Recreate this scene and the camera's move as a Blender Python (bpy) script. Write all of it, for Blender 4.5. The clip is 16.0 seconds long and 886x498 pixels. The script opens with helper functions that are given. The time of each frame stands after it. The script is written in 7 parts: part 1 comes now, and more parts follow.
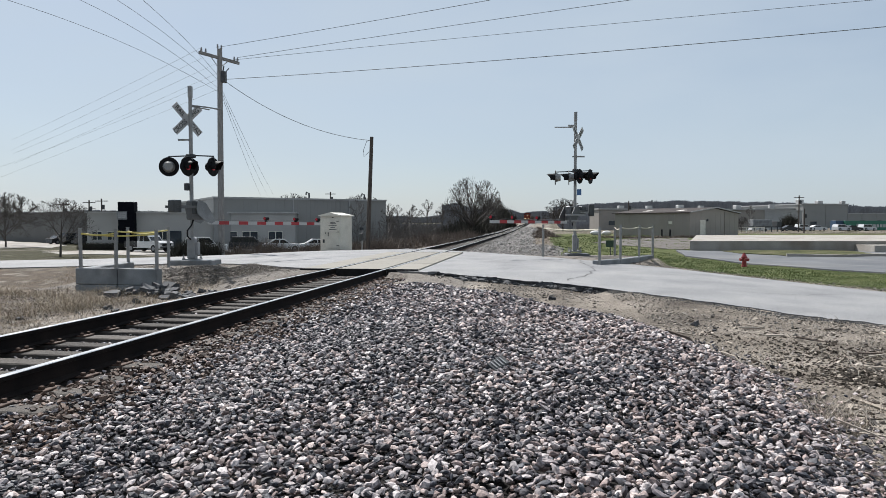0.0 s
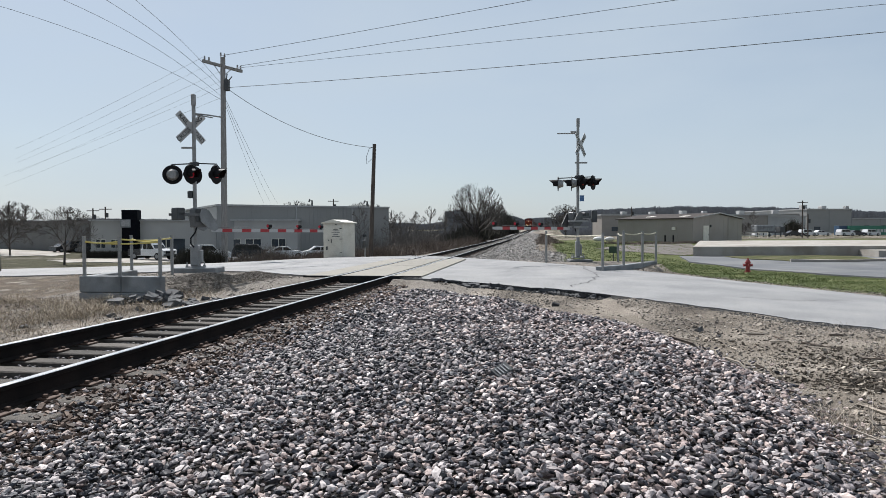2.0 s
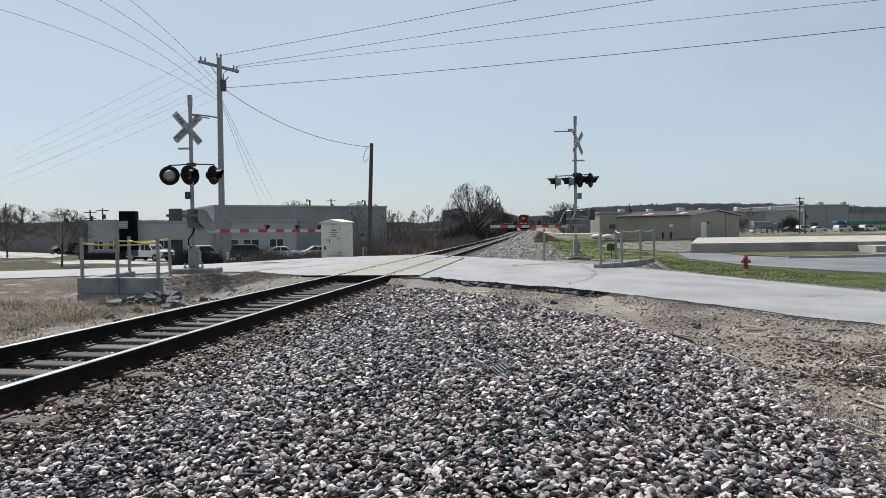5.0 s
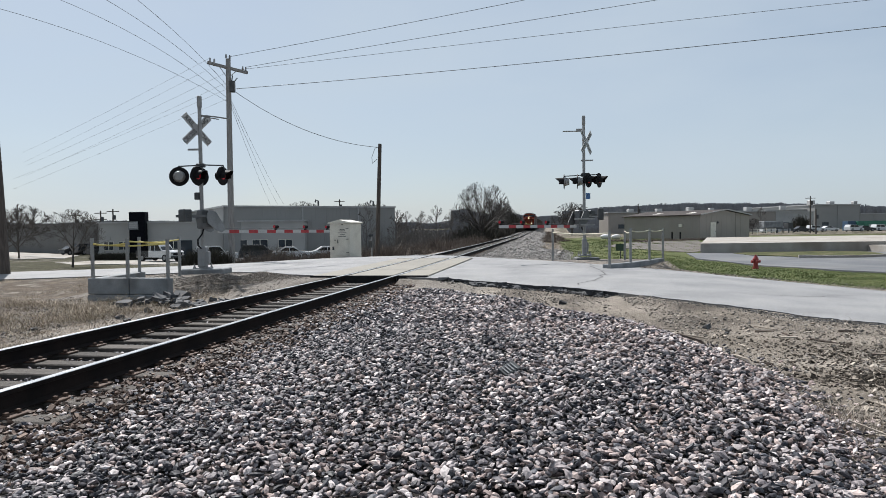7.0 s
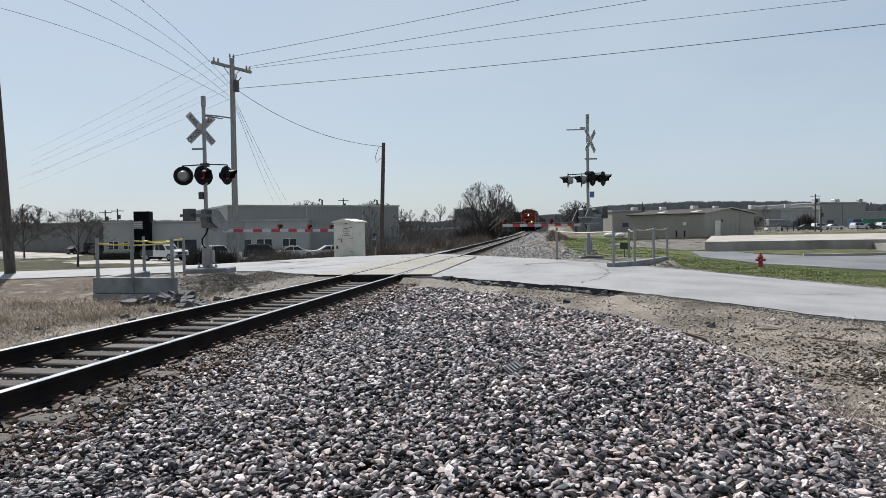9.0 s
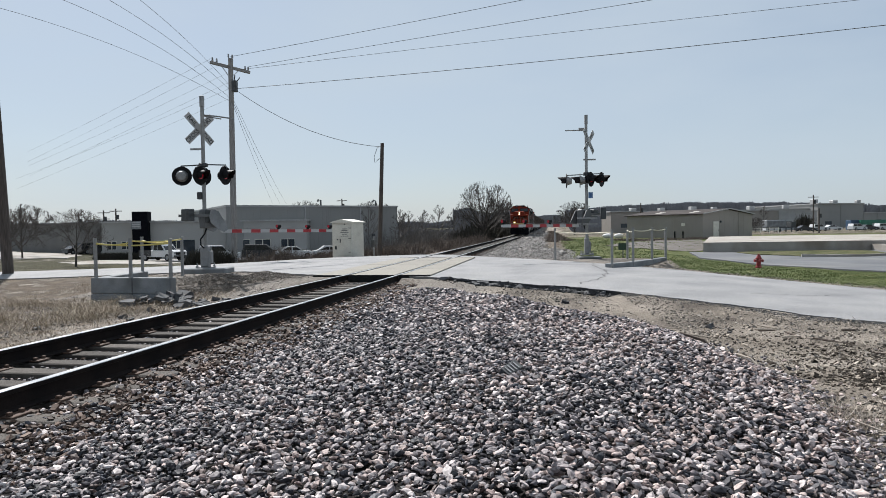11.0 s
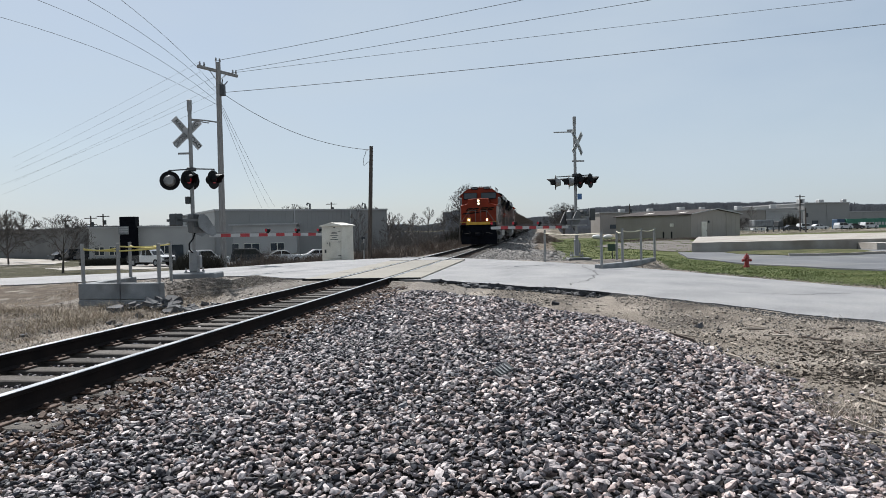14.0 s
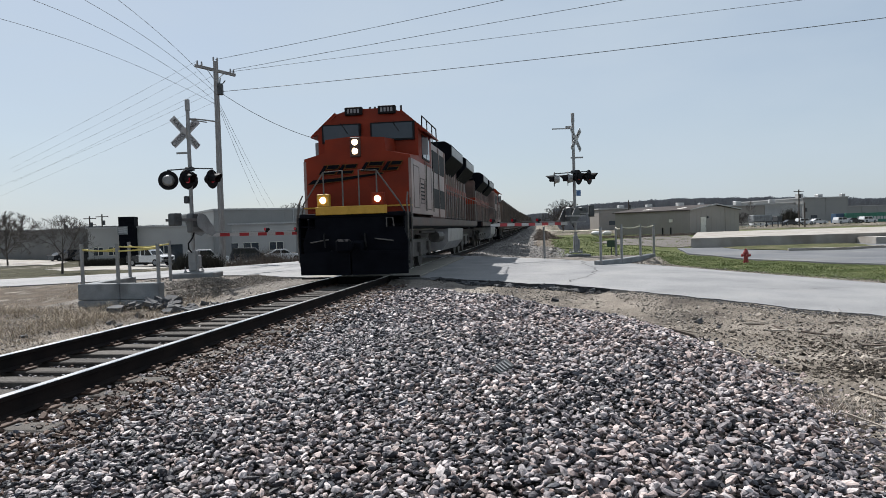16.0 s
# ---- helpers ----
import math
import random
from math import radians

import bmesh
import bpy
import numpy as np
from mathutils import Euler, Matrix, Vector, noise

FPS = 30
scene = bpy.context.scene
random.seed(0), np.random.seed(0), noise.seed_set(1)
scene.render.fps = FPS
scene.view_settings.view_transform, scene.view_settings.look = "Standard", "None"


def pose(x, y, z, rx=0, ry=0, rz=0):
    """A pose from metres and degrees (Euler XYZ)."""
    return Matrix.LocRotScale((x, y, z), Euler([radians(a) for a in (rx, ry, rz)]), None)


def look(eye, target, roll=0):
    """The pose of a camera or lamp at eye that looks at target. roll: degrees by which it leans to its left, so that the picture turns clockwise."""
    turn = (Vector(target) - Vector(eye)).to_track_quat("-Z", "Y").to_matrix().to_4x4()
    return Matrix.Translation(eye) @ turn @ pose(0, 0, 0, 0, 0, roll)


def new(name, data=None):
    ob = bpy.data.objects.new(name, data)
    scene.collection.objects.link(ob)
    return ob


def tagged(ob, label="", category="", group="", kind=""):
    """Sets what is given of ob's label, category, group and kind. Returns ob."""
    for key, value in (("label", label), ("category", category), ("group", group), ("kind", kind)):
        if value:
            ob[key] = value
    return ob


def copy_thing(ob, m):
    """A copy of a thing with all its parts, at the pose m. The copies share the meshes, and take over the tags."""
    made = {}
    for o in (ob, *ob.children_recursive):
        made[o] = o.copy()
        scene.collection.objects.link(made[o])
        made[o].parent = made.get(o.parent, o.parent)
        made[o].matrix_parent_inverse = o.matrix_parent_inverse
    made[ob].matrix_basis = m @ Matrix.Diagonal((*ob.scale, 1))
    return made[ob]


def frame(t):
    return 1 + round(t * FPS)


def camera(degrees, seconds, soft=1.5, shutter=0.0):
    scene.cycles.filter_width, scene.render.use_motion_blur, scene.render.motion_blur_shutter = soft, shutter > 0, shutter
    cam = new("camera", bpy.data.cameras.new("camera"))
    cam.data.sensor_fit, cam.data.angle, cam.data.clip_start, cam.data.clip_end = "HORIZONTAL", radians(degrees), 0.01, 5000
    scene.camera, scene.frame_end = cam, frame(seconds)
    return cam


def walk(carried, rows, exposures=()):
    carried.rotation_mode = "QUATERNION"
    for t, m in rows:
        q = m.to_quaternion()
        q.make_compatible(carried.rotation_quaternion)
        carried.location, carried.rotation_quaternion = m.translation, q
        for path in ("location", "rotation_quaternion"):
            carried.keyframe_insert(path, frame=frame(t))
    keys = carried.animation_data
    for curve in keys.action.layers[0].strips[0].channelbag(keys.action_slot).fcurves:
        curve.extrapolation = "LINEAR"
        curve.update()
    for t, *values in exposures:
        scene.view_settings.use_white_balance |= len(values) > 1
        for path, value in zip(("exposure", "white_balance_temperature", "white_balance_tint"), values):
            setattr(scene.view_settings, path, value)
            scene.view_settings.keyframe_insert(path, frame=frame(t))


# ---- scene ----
FOV = 66.3
cam = camera(FOV, 16.0, soft=0.6)
CAMERA_ROWS = [
    (0, pose(0, 0, 1.25, 87.852, -0.000, 0.000)),
    (0.5, pose(0, 0, 1.25, 87.927, 0.015, 0.161)),
    (1, pose(0, 0, 1.25, 88.049, 0.007, 0.283)),
    (1.5, pose(0, 0, 1.25, 88.264, 0.084, 0.340)),
    (2, pose(0, 0, 1.25, 88.415, 0.231, 0.244)),
    (2.5, pose(0, 0, 1.25, 88.459, 0.350, 0.080)),
    (3, pose(0, 0, 1.25, 88.426, 0.458, -0.131)),
    (3.5, pose(0, 0, 1.25, 88.336, 0.563, -0.225)),
    (4, pose(0, 0, 1.25, 88.288, 0.606, -0.186)),
    (6.5, pose(0, 0, 1.25, 88.363, 0.735, 0.633)),
    (7, pose(0, 0, 1.25, 88.345, 0.761, 0.769)),
    (7.5, pose(0, 0, 1.25, 88.310, 0.795, 0.858)),
    (8, pose(0, 0, 1.25, 88.281, 0.852, 0.896)),
    (8.5, pose(0, 0, 1.25, 88.251, 0.883, 0.973)),
    (9, pose(0, 0, 1.25, 88.251, 0.877, 1.091)),
    (11.5, pose(0, 0, 1.25, 88.334, 0.783, 0.887)),
    (12, pose(0, 0, 1.25, 88.461, 0.899, 0.646)),
    (12.5, pose(0, 0, 1.25, 88.550, 1.039, 0.425)),
    (13, pose(0, 0, 1.25, 88.593, 1.147, 0.249)),
    (13.5, pose(0, 0, 1.25, 88.534, 1.254, 0.150)),
    (14, pose(0, 0, 1.25, 88.486, 1.312, 0.109)),
    (14.5, pose(0, 0, 1.25, 88.425, 1.353, 0.052)),
    (15, pose(0, 0, 1.25, 88.389, 1.449, -0.004)),
    (15.5, pose(0, 0, 1.25, 88.330, 1.586, 0.026)),
    (16, pose(0, 0, 1.25, 88.281, 1.770, 0.040)),
]
walk(cam, CAMERA_ROWS, exposures=[(0, 0.45), (16, 0.45)])

# ---- world, sun ----
SUN_DIR = Vector((-0.50, 0.80, 1.12)).normalized()
world = bpy.data.worlds.new("sky")
scene.world = world
world.use_nodes = True
wn, wl = world.node_tree.nodes, world.node_tree.links
wn.clear()
sky = wn.new("ShaderNodeTexSky")
sky.sky_type, sky.sun_disc = "NISHITA", False
sky.sun_elevation = math.asin(SUN_DIR.z)
sky.sun_rotation = math.atan2(SUN_DIR.x, SUN_DIR.y)
sky.air_density, sky.dust_density, sky.ozone_density, sky.altitude = 1.0, 1.2, 2.0, 200
veil_noise = wn.new("ShaderNodeTexNoise")
veil_noise.inputs["Scale"].default_value, veil_noise.inputs["Detail"].default_value = 2.2, 6
wc = wn.new("ShaderNodeTexCoord")
wm = wn.new("ShaderNodeMapping")
wm.inputs["Scale"].default_value = (1, 1, 3)
wl.new(wc.outputs["Generated"], wm.inputs["Vector"])
wl.new(wm.outputs["Vector"], veil_noise.inputs["Vector"])
veil_amount = wn.new("ShaderNodeMapRange")
for k, v in (("From Min", 0.35), ("From Max", 0.7), ("To Min", 0.58), ("To Max", 0.88)):
    veil_amount.inputs[k].default_value = v
wl.new(veil_noise.outputs["Fac"], veil_amount.inputs["Value"])
veil = wn.new("ShaderNodeMix")
veil.data_type = "RGBA"
veil.inputs["B"].default_value = (5.75, 6.7, 7.65, 1)
wl.new(veil_amount.outputs["Result"], veil.inputs["Factor"])
wl.new(sky.outputs["Color"], veil.inputs["A"])
bg = wn.new("ShaderNodeBackground")
bg.inputs["Strength"].default_value = 0.071
wl.new(veil.outputs["Result"], bg.inputs["Color"])
wo = wn.new("ShaderNodeOutputWorld")
wl.new(bg.outputs["Background"], wo.inputs["Surface"])
sun = new("sun", bpy.data.lights.new("sun", "SUN"))
sun.data.energy, sun.data.angle, sun.data.color = 5.6, radians(0.6), (0.985, 0.965, 0.945)
sun.matrix_world = look(SUN_DIR * 100, (0, 0, 0))


# ---- materials ----
TONE = 0.78           # common scale of the base colours


def material(name, colors, rough=0.8, metal=0.0, scale=8.0, fine=90.0, bump=0.25, bump_dist=0.004, island=0.0, obj_random=0.0,
             emit=None, emit_strength=0.0, spec=0.5, grain_range=(0.82, 1.15), rough_var=0.1, stain=None, stain_scale=1.5, stain_amount=0.4, coords="Object", stretch=(1, 1, 1)):
    """Two-scale noise between the given colours, fine grain, optional stains, bump."""
    m = bpy.data.materials.new(name)
    m.use_nodes = True
    n, l = m.node_tree.nodes, m.node_tree.links
    b = n["Principled BSDF"]
    tc = n.new("ShaderNodeTexCoord")
    mp = n.new("ShaderNodeMapping")
    mp.inputs["Scale"].default_value = stretch
    l.new(tc.outputs[coords], mp.inputs["Vector"])
    big = n.new("ShaderNodeTexNoise")
    big.inputs["Scale"].default_value, big.inputs["Detail"].default_value = scale, 6
    small = n.new("ShaderNodeTexNoise")
    small.inputs["Scale"].default_value, small.inputs["Detail"].default_value = fine, 4
    l.new(mp.outputs["Vector"], big.inputs["Vector"])
    l.new(mp.outputs["Vector"], small.inputs["Vector"])
    ramp = n.new("ShaderNodeValToRGB")
    els = ramp.color_ramp.elements
    k = len(colors)
    while len(els) < k:
        els.new(0.5)
    for i, c in enumerate(colors):
        els[i].position = 0.3 + 0.4 * i / max(1, k - 1)
        els[i].color = (*[v * TONE for v in c], 1)
    fac = big.outputs["Fac"]
    if island or obj_random:
        src = n.new("ShaderNodeNewGeometry").outputs["Random Per Island"] if island else n.new("ShaderNodeObjectInfo").outputs["Random"]
        amount = island or obj_random
        mr = n.new("ShaderNodeMapRange")
        mr.inputs["To Min"].default_value, mr.inputs["To Max"].default_value = 0.24, 0.76
        l.new(src, mr.inputs["Value"])
        mx = n.new("ShaderNodeMix")
        mx.inputs["Factor"].default_value = amount
        l.new(fac, mx.inputs["A"])
        l.new(mr.outputs["Result"], mx.inputs["B"])
        fac = mx.outputs["Result"]
    l.new(fac, ramp.inputs["Fac"])
    color = ramp.outputs["Color"]
    grain = n.new("ShaderNodeMapRange")
    grain.inputs["From Min"].default_value, grain.inputs["From Max"].default_value = 0.3, 0.7
    grain.inputs["To Min"].default_value, grain.inputs["To Max"].default_value = grain_range
    l.new(small.outputs["Fac"], grain.inputs["Value"])
    mul = n.new("ShaderNodeMix")
    mul.data_type, mul.blend_type = "RGBA", "MULTIPLY"
    mul.inputs["Factor"].default_value = 1.0
    l.new(color, mul.inputs["A"])
    l.new(grain.outputs["Result"], mul.inputs["B"])
    color = mul.outputs["Result"]
    if stain:
        st = n.new("ShaderNodeTexNoise")
        st.inputs["Scale"].default_value, st.inputs["Detail"].default_value = stain_scale, 8
        l.new(mp.outputs["Vector"], st.inputs["Vector"])
        sm = n.new("ShaderNodeMapRange")
        sm.inputs["From Min"].default_value, sm.inputs["From Max"].default_value = 0.48, 0.68
        sm.inputs["To Max"].default_value = stain_amount
        l.new(st.outputs["Fac"], sm.inputs["Value"])
        mix = n.new("ShaderNodeMix")
        mix.data_type = "RGBA"
        mix.inputs["B"].default_value = (*[v * TONE for v in stain], 1)
        l.new(sm.outputs["Result"], mix.inputs["Factor"])
        l.new(color, mix.inputs["A"])
        color = mix.outputs["Result"]
    l.new(color, b.inputs["Base Color"])
    rr = n.new("ShaderNodeMapRange")
    rr.inputs["To Min"].default_value, rr.inputs["To Max"].default_value = max(0.02, rough - rough_var), min(1, rough + rough_var)
    l.new(big.outputs["Fac"], rr.inputs["Value"])
    l.new(rr.outputs["Result"], b.inputs["Roughness"])
    b.inputs["Metallic"].default_value = metal
    b.inputs["Specular IOR Level"].default_value = spec
    if bump:
        bp = n.new("ShaderNodeBump")
        bp.inputs["Strength"].default_value, bp.inputs["Distance"].default_value = bump, bump_dist
        l.new(small.outputs["Fac"], bp.inputs["Height"])
        l.new(bp.outputs["Normal"], b.inputs["Normal"])
    if emit:
        b.inputs["Emission Color"].default_value = (*emit, 1)
        b.inputs["Emission Strength"].default_value = emit_strength
    return m


def zone_ground(name):
    """The open ground: bare dirt, dry straw, green grass and gravel by zone, each broken up by noise."""
    m = material(name, [(0.11, 0.094, 0.08), (0.25, 0.217, 0.183), (0.40, 0.356, 0.305)], spec=0.1, rough=0.95, scale=0.9, fine=42, bump=1.0, bump_dist=0.04, grain_range=(0.45, 1.55),
                 stain=(0.12, 0.098, 0.075), stain_scale=0.35, stain_amount=0.4)
    n, l = m.node_tree.nodes, m.node_tree.links
    b = n["Principled BSDF"]
    color = b.inputs["Base Color"].links[0].from_socket
    tc = n.new("ShaderNodeTexCoord")
    for attr, c0, c1, sc in (("dry", (0.045, 0.034, 0.027), (0.17, 0.137, 0.106), 1.6), ("green", (0.07, 0.085, 0.03), (0.145, 0.155, 0.065), 0.8),
                             ("gravel", (0.15, 0.135, 0.12), (0.30, 0.27, 0.24), 14.0), ("lawn", (0.03, 0.031, 0.015), (0.062, 0.057, 0.03), 0.25)):
        a = n.new("ShaderNodeAttribute")
        a.attribute_name = attr
        nz = n.new("ShaderNodeTexNoise")
        nz.inputs["Scale"].default_value, nz.inputs["Detail"].default_value = sc, 8
        l.new(tc.outputs["Object"], nz.inputs["Vector"])
        r = n.new("ShaderNodeValToRGB")
        r.color_ramp.elements[0].position, r.color_ramp.elements[1].position = 0.35, 0.65
        r.color_ramp.elements[0].color, r.color_ramp.elements[1].color = (*[v * TONE for v in c0], 1), (*[v * TONE for v in c1], 1)
        l.new(nz.outputs["Fac"], r.inputs["Fac"])
        add = n.new("ShaderNodeMath")
        add.operation = "ADD"
        l.new(a.outputs["Fac"], add.inputs[0])
        l.new(nz.outputs["Fac"], add.inputs[1])
        edge = n.new("ShaderNodeMapRange")
        edge.inputs["From Min"].default_value, edge.inputs["From Max"].default_value = 0.92, 1.08
        l.new(add.outputs["Value"], edge.inputs["Value"])
        mix = n.new("ShaderNodeMix")
        mix.data_type = "RGBA"
        l.new(edge.outputs["Result"], mix.inputs["Factor"])
        l.new(color, mix.inputs["A"])
        l.new(r.outputs["Color"], mix.inputs["B"])
        color = mix.outputs["Result"]
    l.new(color, b.inputs["Base Color"])
    return m


M = {}
M["ground"] = zone_ground("open_ground")
M["asphalt"] = material("worn_asphalt", [(0.185, 0.186, 0.192), (0.252, 0.252, 0.255), (0.30, 0.298, 0.292)], rough=0.85, scale=0.7, fine=45, bump=0.5, bump_dist=0.006, grain_range=(0.72, 1.24),
                        stain=(0.17, 0.17, 0.17), stain_scale=0.5, stain_amount=0.4)
M["asphalt_dark"] = material("dark_asphalt", [(0.05, 0.05, 0.052), (0.10, 0.10, 0.10)], rough=0.9, scale=1.0, fine=40, bump=0.6, bump_dist=0.01)
M["lot"] = material("lot_asphalt", [(0.085, 0.09, 0.10), (0.145, 0.15, 0.16)], rough=0.85, scale=0.3, fine=30, stain=(0.27, 0.26, 0.24), stain_scale=0.2)
M["concrete"] = material("pale_concrete", spec=0.15, colors=[(0.34, 0.32, 0.29), (0.44, 0.415, 0.38)], rough=0.9, scale=0.8, fine=40, stain=(0.24, 0.20, 0.165), stain_scale=0.35, stain_amount=0.75)
M["panel"] = material("crossing_panel_concrete", [(0.21, 0.195, 0.165), (0.29, 0.27, 0.23)], rough=0.85, scale=2, fine=70, stain=(0.22, 0.20, 0.16), stain_scale=1.2, obj_random=0.3)
M["block"] = material("weathered_concrete", [(0.19, 0.207, 0.222), (0.31, 0.322, 0.33)], rough=0.9, scale=1.8, fine=60, stain=(0.10, 0.10, 0.10), stain_scale=1.2, stain_amount=0.6)
M["rubber"] = material("black_rubber", [(0.012, 0.012, 0.012), (0.03, 0.03, 0.03)], spec=0.12, rough=0.7)
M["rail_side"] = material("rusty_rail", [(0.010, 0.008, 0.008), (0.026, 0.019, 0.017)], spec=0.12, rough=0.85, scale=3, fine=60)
M["rail_top"] = material("polished_rail_head", [(0.55, 0.55, 0.56), (0.68, 0.67, 0.66)], rough=0.28, metal=1.0, scale=3, fine=200, bump=0.05, rough_var=0.06)
M["tie"] = material("weathered_tie_wood", [(0.04, 0.034, 0.03), (0.085, 0.073, 0.063), (0.15, 0.132, 0.116)], rough=0.95, scale=3, fine=60, bump=0.8, bump_dist=0.008,
                    obj_random=0.5, stretch=(1, 8, 8))
M["plate"] = material("rusted_steel_plate", [(0.07, 0.042, 0.031), (0.14, 0.085, 0.06)], rough=0.85, metal=0.2, scale=8)
M["stone"] = material("ballast_stone", [(0.016, 0.017, 0.022), (0.10, 0.092, 0.101), (0.275, 0.242, 0.248), (0.46, 0.407, 0.403), (0.72, 0.65, 0.63)], spec=0.22, rough=0.62, grain_range=(0.6, 1.35), scale=6, fine=60, island=0.78, bump=0.5, bump_dist=0.006, coords="Object")
# near-black base stands in for the shade in gaps between stones
M["bed"] = material("gap_shade_bed", [(0.012, 0.011, 0.011), (0.035, 0.032, 0.03)], rough=0.95, spec=0.1, scale=8, fine=60, bump=0.8, bump_dist=0.02)
M["soil_clod"] = material("dark_soil_clods", [(0.022, 0.018, 0.014), (0.06, 0.05, 0.04), (0.13, 0.11, 0.09)], spec=0.15, rough=0.95, scale=3, fine=50, island=0.7)
M["stone_pink"] = material("pinkish_ballast_stone", [(0.12, 0.088, 0.081), (0.36, 0.28, 0.262), (0.68, 0.56, 0.518)], spec=0.22, rough=0.62, grain_range=(0.6, 1.35), scale=6, fine=60, island=0.78, bump=0.5, bump_dist=0.006)
M["stone_dark"] = material("dark_ballast_stone", [(0.009, 0.010, 0.014), (0.034, 0.036, 0.046), (0.10, 0.102, 0.12)], spec=0.3, rough=0.58, grain_range=(0.6, 1.35), scale=6, fine=60, island=0.78, bump=0.5, bump_dist=0.006)
M["stone_rust"] = material("rust_stained_stone", [(0.05, 0.032, 0.024), (0.12, 0.075, 0.055), (0.22, 0.15, 0.115)], rough=0.8, scale=6, fine=60, island=0.78, bump=0.5, bump_dist=0.006)
M["stone_pale"] = material("pale_ballast_stone", [(0.09, 0.087, 0.085), (0.21, 0.195, 0.18), (0.35, 0.32, 0.295)], rough=0.8, scale=1.2, fine=60, island=0.7, bump=0.5, bump_dist=0.006)
M["pebble"] = material("tan_gravel", [(0.11, 0.095, 0.085), (0.21, 0.185, 0.16), (0.34, 0.305, 0.265)], rough=0.9, scale=6, fine=60, island=0.8)
M["rubble"] = material("broken_asphalt", [(0.025, 0.026, 0.03), (0.07, 0.072, 0.078), (0.15, 0.152, 0.155)], rough=0.9, scale=3, fine=50, obj_random=0.5)
M["galv"] = material("galvanised_steel", [(0.26, 0.265, 0.265), (0.38, 0.38, 0.375)], rough=0.55, metal=0.5, scale=6, fine=80, bump=0.1)
M["alu"] = material("painted_aluminium", [(0.24, 0.25, 0.26), (0.34, 0.345, 0.35)], rough=0.55, metal=0.2, scale=4, stain=(0.15, 0.145, 0.14), stain_scale=4)
M["dark_grey"] = material("dark_grey_paint", [(0.035, 0.04, 0.044), (0.07, 0.076, 0.08)], rough=0.6, scale=5)
M["black"] = material("matte_black", [(0.008, 0.008, 0.009), (0.018, 0.018, 0.02)], spec=0.12, rough=0.6)
M["white_sign"] = material("white_reflective_sign", [(0.44, 0.445, 0.45), (0.53, 0.535, 0.535)], rough=0.45, scale=3, stain=(0.45, 0.44, 0.42), stain_scale=3)
M["black_letter"] = material("black_lettering", [(0.012, 0.012, 0.012), (0.02, 0.02, 0.02)], rough=0.5)
M["red_stripe"] = material("red_reflective", [(0.34, 0.016, 0.024), (0.44, 0.025, 0.035)], rough=0.45, scale=5)
M["red_lens"] = material("red_lens", [(0.28, 0.01, 0.02), (0.36, 0.015, 0.03)], rough=0.2, emit=(1.0, 0.05, 0.08), emit_strength=0.04)
M["yellow"] = material("yellow_poly_rope", [(0.62, 0.50, 0.12), (0.75, 0.64, 0.22)], rough=0.6)
M["wood_pole"] = material("weathered_pole_wood", [(0.22, 0.212, 0.205), (0.36, 0.35, 0.34)], rough=0.95, scale=4, fine=40, stretch=(6, 6, 0.6), bump=0.7, bump_dist=0.01)
M["wood_pole_brown"] = material("brown_pole_wood", [(0.05, 0.04, 0.035), (0.125, 0.104, 0.09)], rough=0.95, scale=4, fine=40, stretch=(6, 6, 0.6), bump=0.7, bump_dist=0.01)
M["cable"] = material("cable", [(0.12, 0.125, 0.13), (0.18, 0.185, 0.19)], rough=0.6)
M["ceramic"] = material("grey_insulator", [(0.25, 0.25, 0.26), (0.36, 0.36, 0.37)], rough=0.3)
M["white_metal"] = material("white_painted_steel", [(0.72, 0.69, 0.60), (0.82, 0.79, 0.70)], rough=0.5, scale=1.5, stain=(0.45, 0.42, 0.36), stain_scale=2, stain_amount=0.3)
M["metal_wall"] = material("grey_metal_siding", grain_range=(0.96, 1.04), bump=0.05, colors= [(0.27, 0.27, 0.262), (0.32, 0.32, 0.308)], rough=0.55, scale=0.3, fine=8, stain=(0.23, 0.23, 0.22), stain_scale=0.3)
M["office_wall"] = material("pale_office_wall", grain_range=(0.96, 1.04), bump=0.05, colors= [(0.37, 0.365, 0.35), (0.43, 0.425, 0.405)], rough=0.7, scale=0.4, fine=10)
M["beige_wall"] = material("beige_metal_siding", grain_range=(0.96, 1.04), bump=0.05, colors= [(0.285, 0.26, 0.235), (0.34, 0.31, 0.28)], rough=0.55, scale=0.3, fine=8, stain=(0.26, 0.23, 0.20), stain_scale=0.4)
M["roof_brown"] = material("brown_metal_roof", [(0.06, 0.052, 0.05), (0.10, 0.088, 0.084)], spec=0.1, rough=0.9, scale=0.6, fine=12)
M["roof_grey"] = material("grey_metal_roof", [(0.36, 0.36, 0.36), (0.46, 0.46, 0.45)], rough=0.5, scale=0.4, fine=12)
M["dark_roof"] = material("dark_roof_edge", [(0.10, 0.095, 0.09), (0.15, 0.14, 0.13)], rough=0.8)
M["stone_base"] = material("tan_masonry_base", [(0.34, 0.30, 0.25), (0.44, 0.40, 0.34)], rough=0.9, scale=3, fine=20)
M["mech"] = material("grey_cast_housing", [(0.10, 0.105, 0.11), (0.17, 0.175, 0.18)], rough=0.55, metal=0.2, scale=4, stain=(0.06, 0.06, 0.06), stain_scale=4)
M["office_dark"] = material("dark_grey_siding", [(0.10, 0.10, 0.098), (0.145, 0.143, 0.138)], rough=0.7, scale=0.3, fine=10)
M["bark"] = material("grey_bark", [(0.05, 0.042, 0.038), (0.10, 0.086, 0.076)], rough=0.95, scale=5, fine=40, island=0.4)
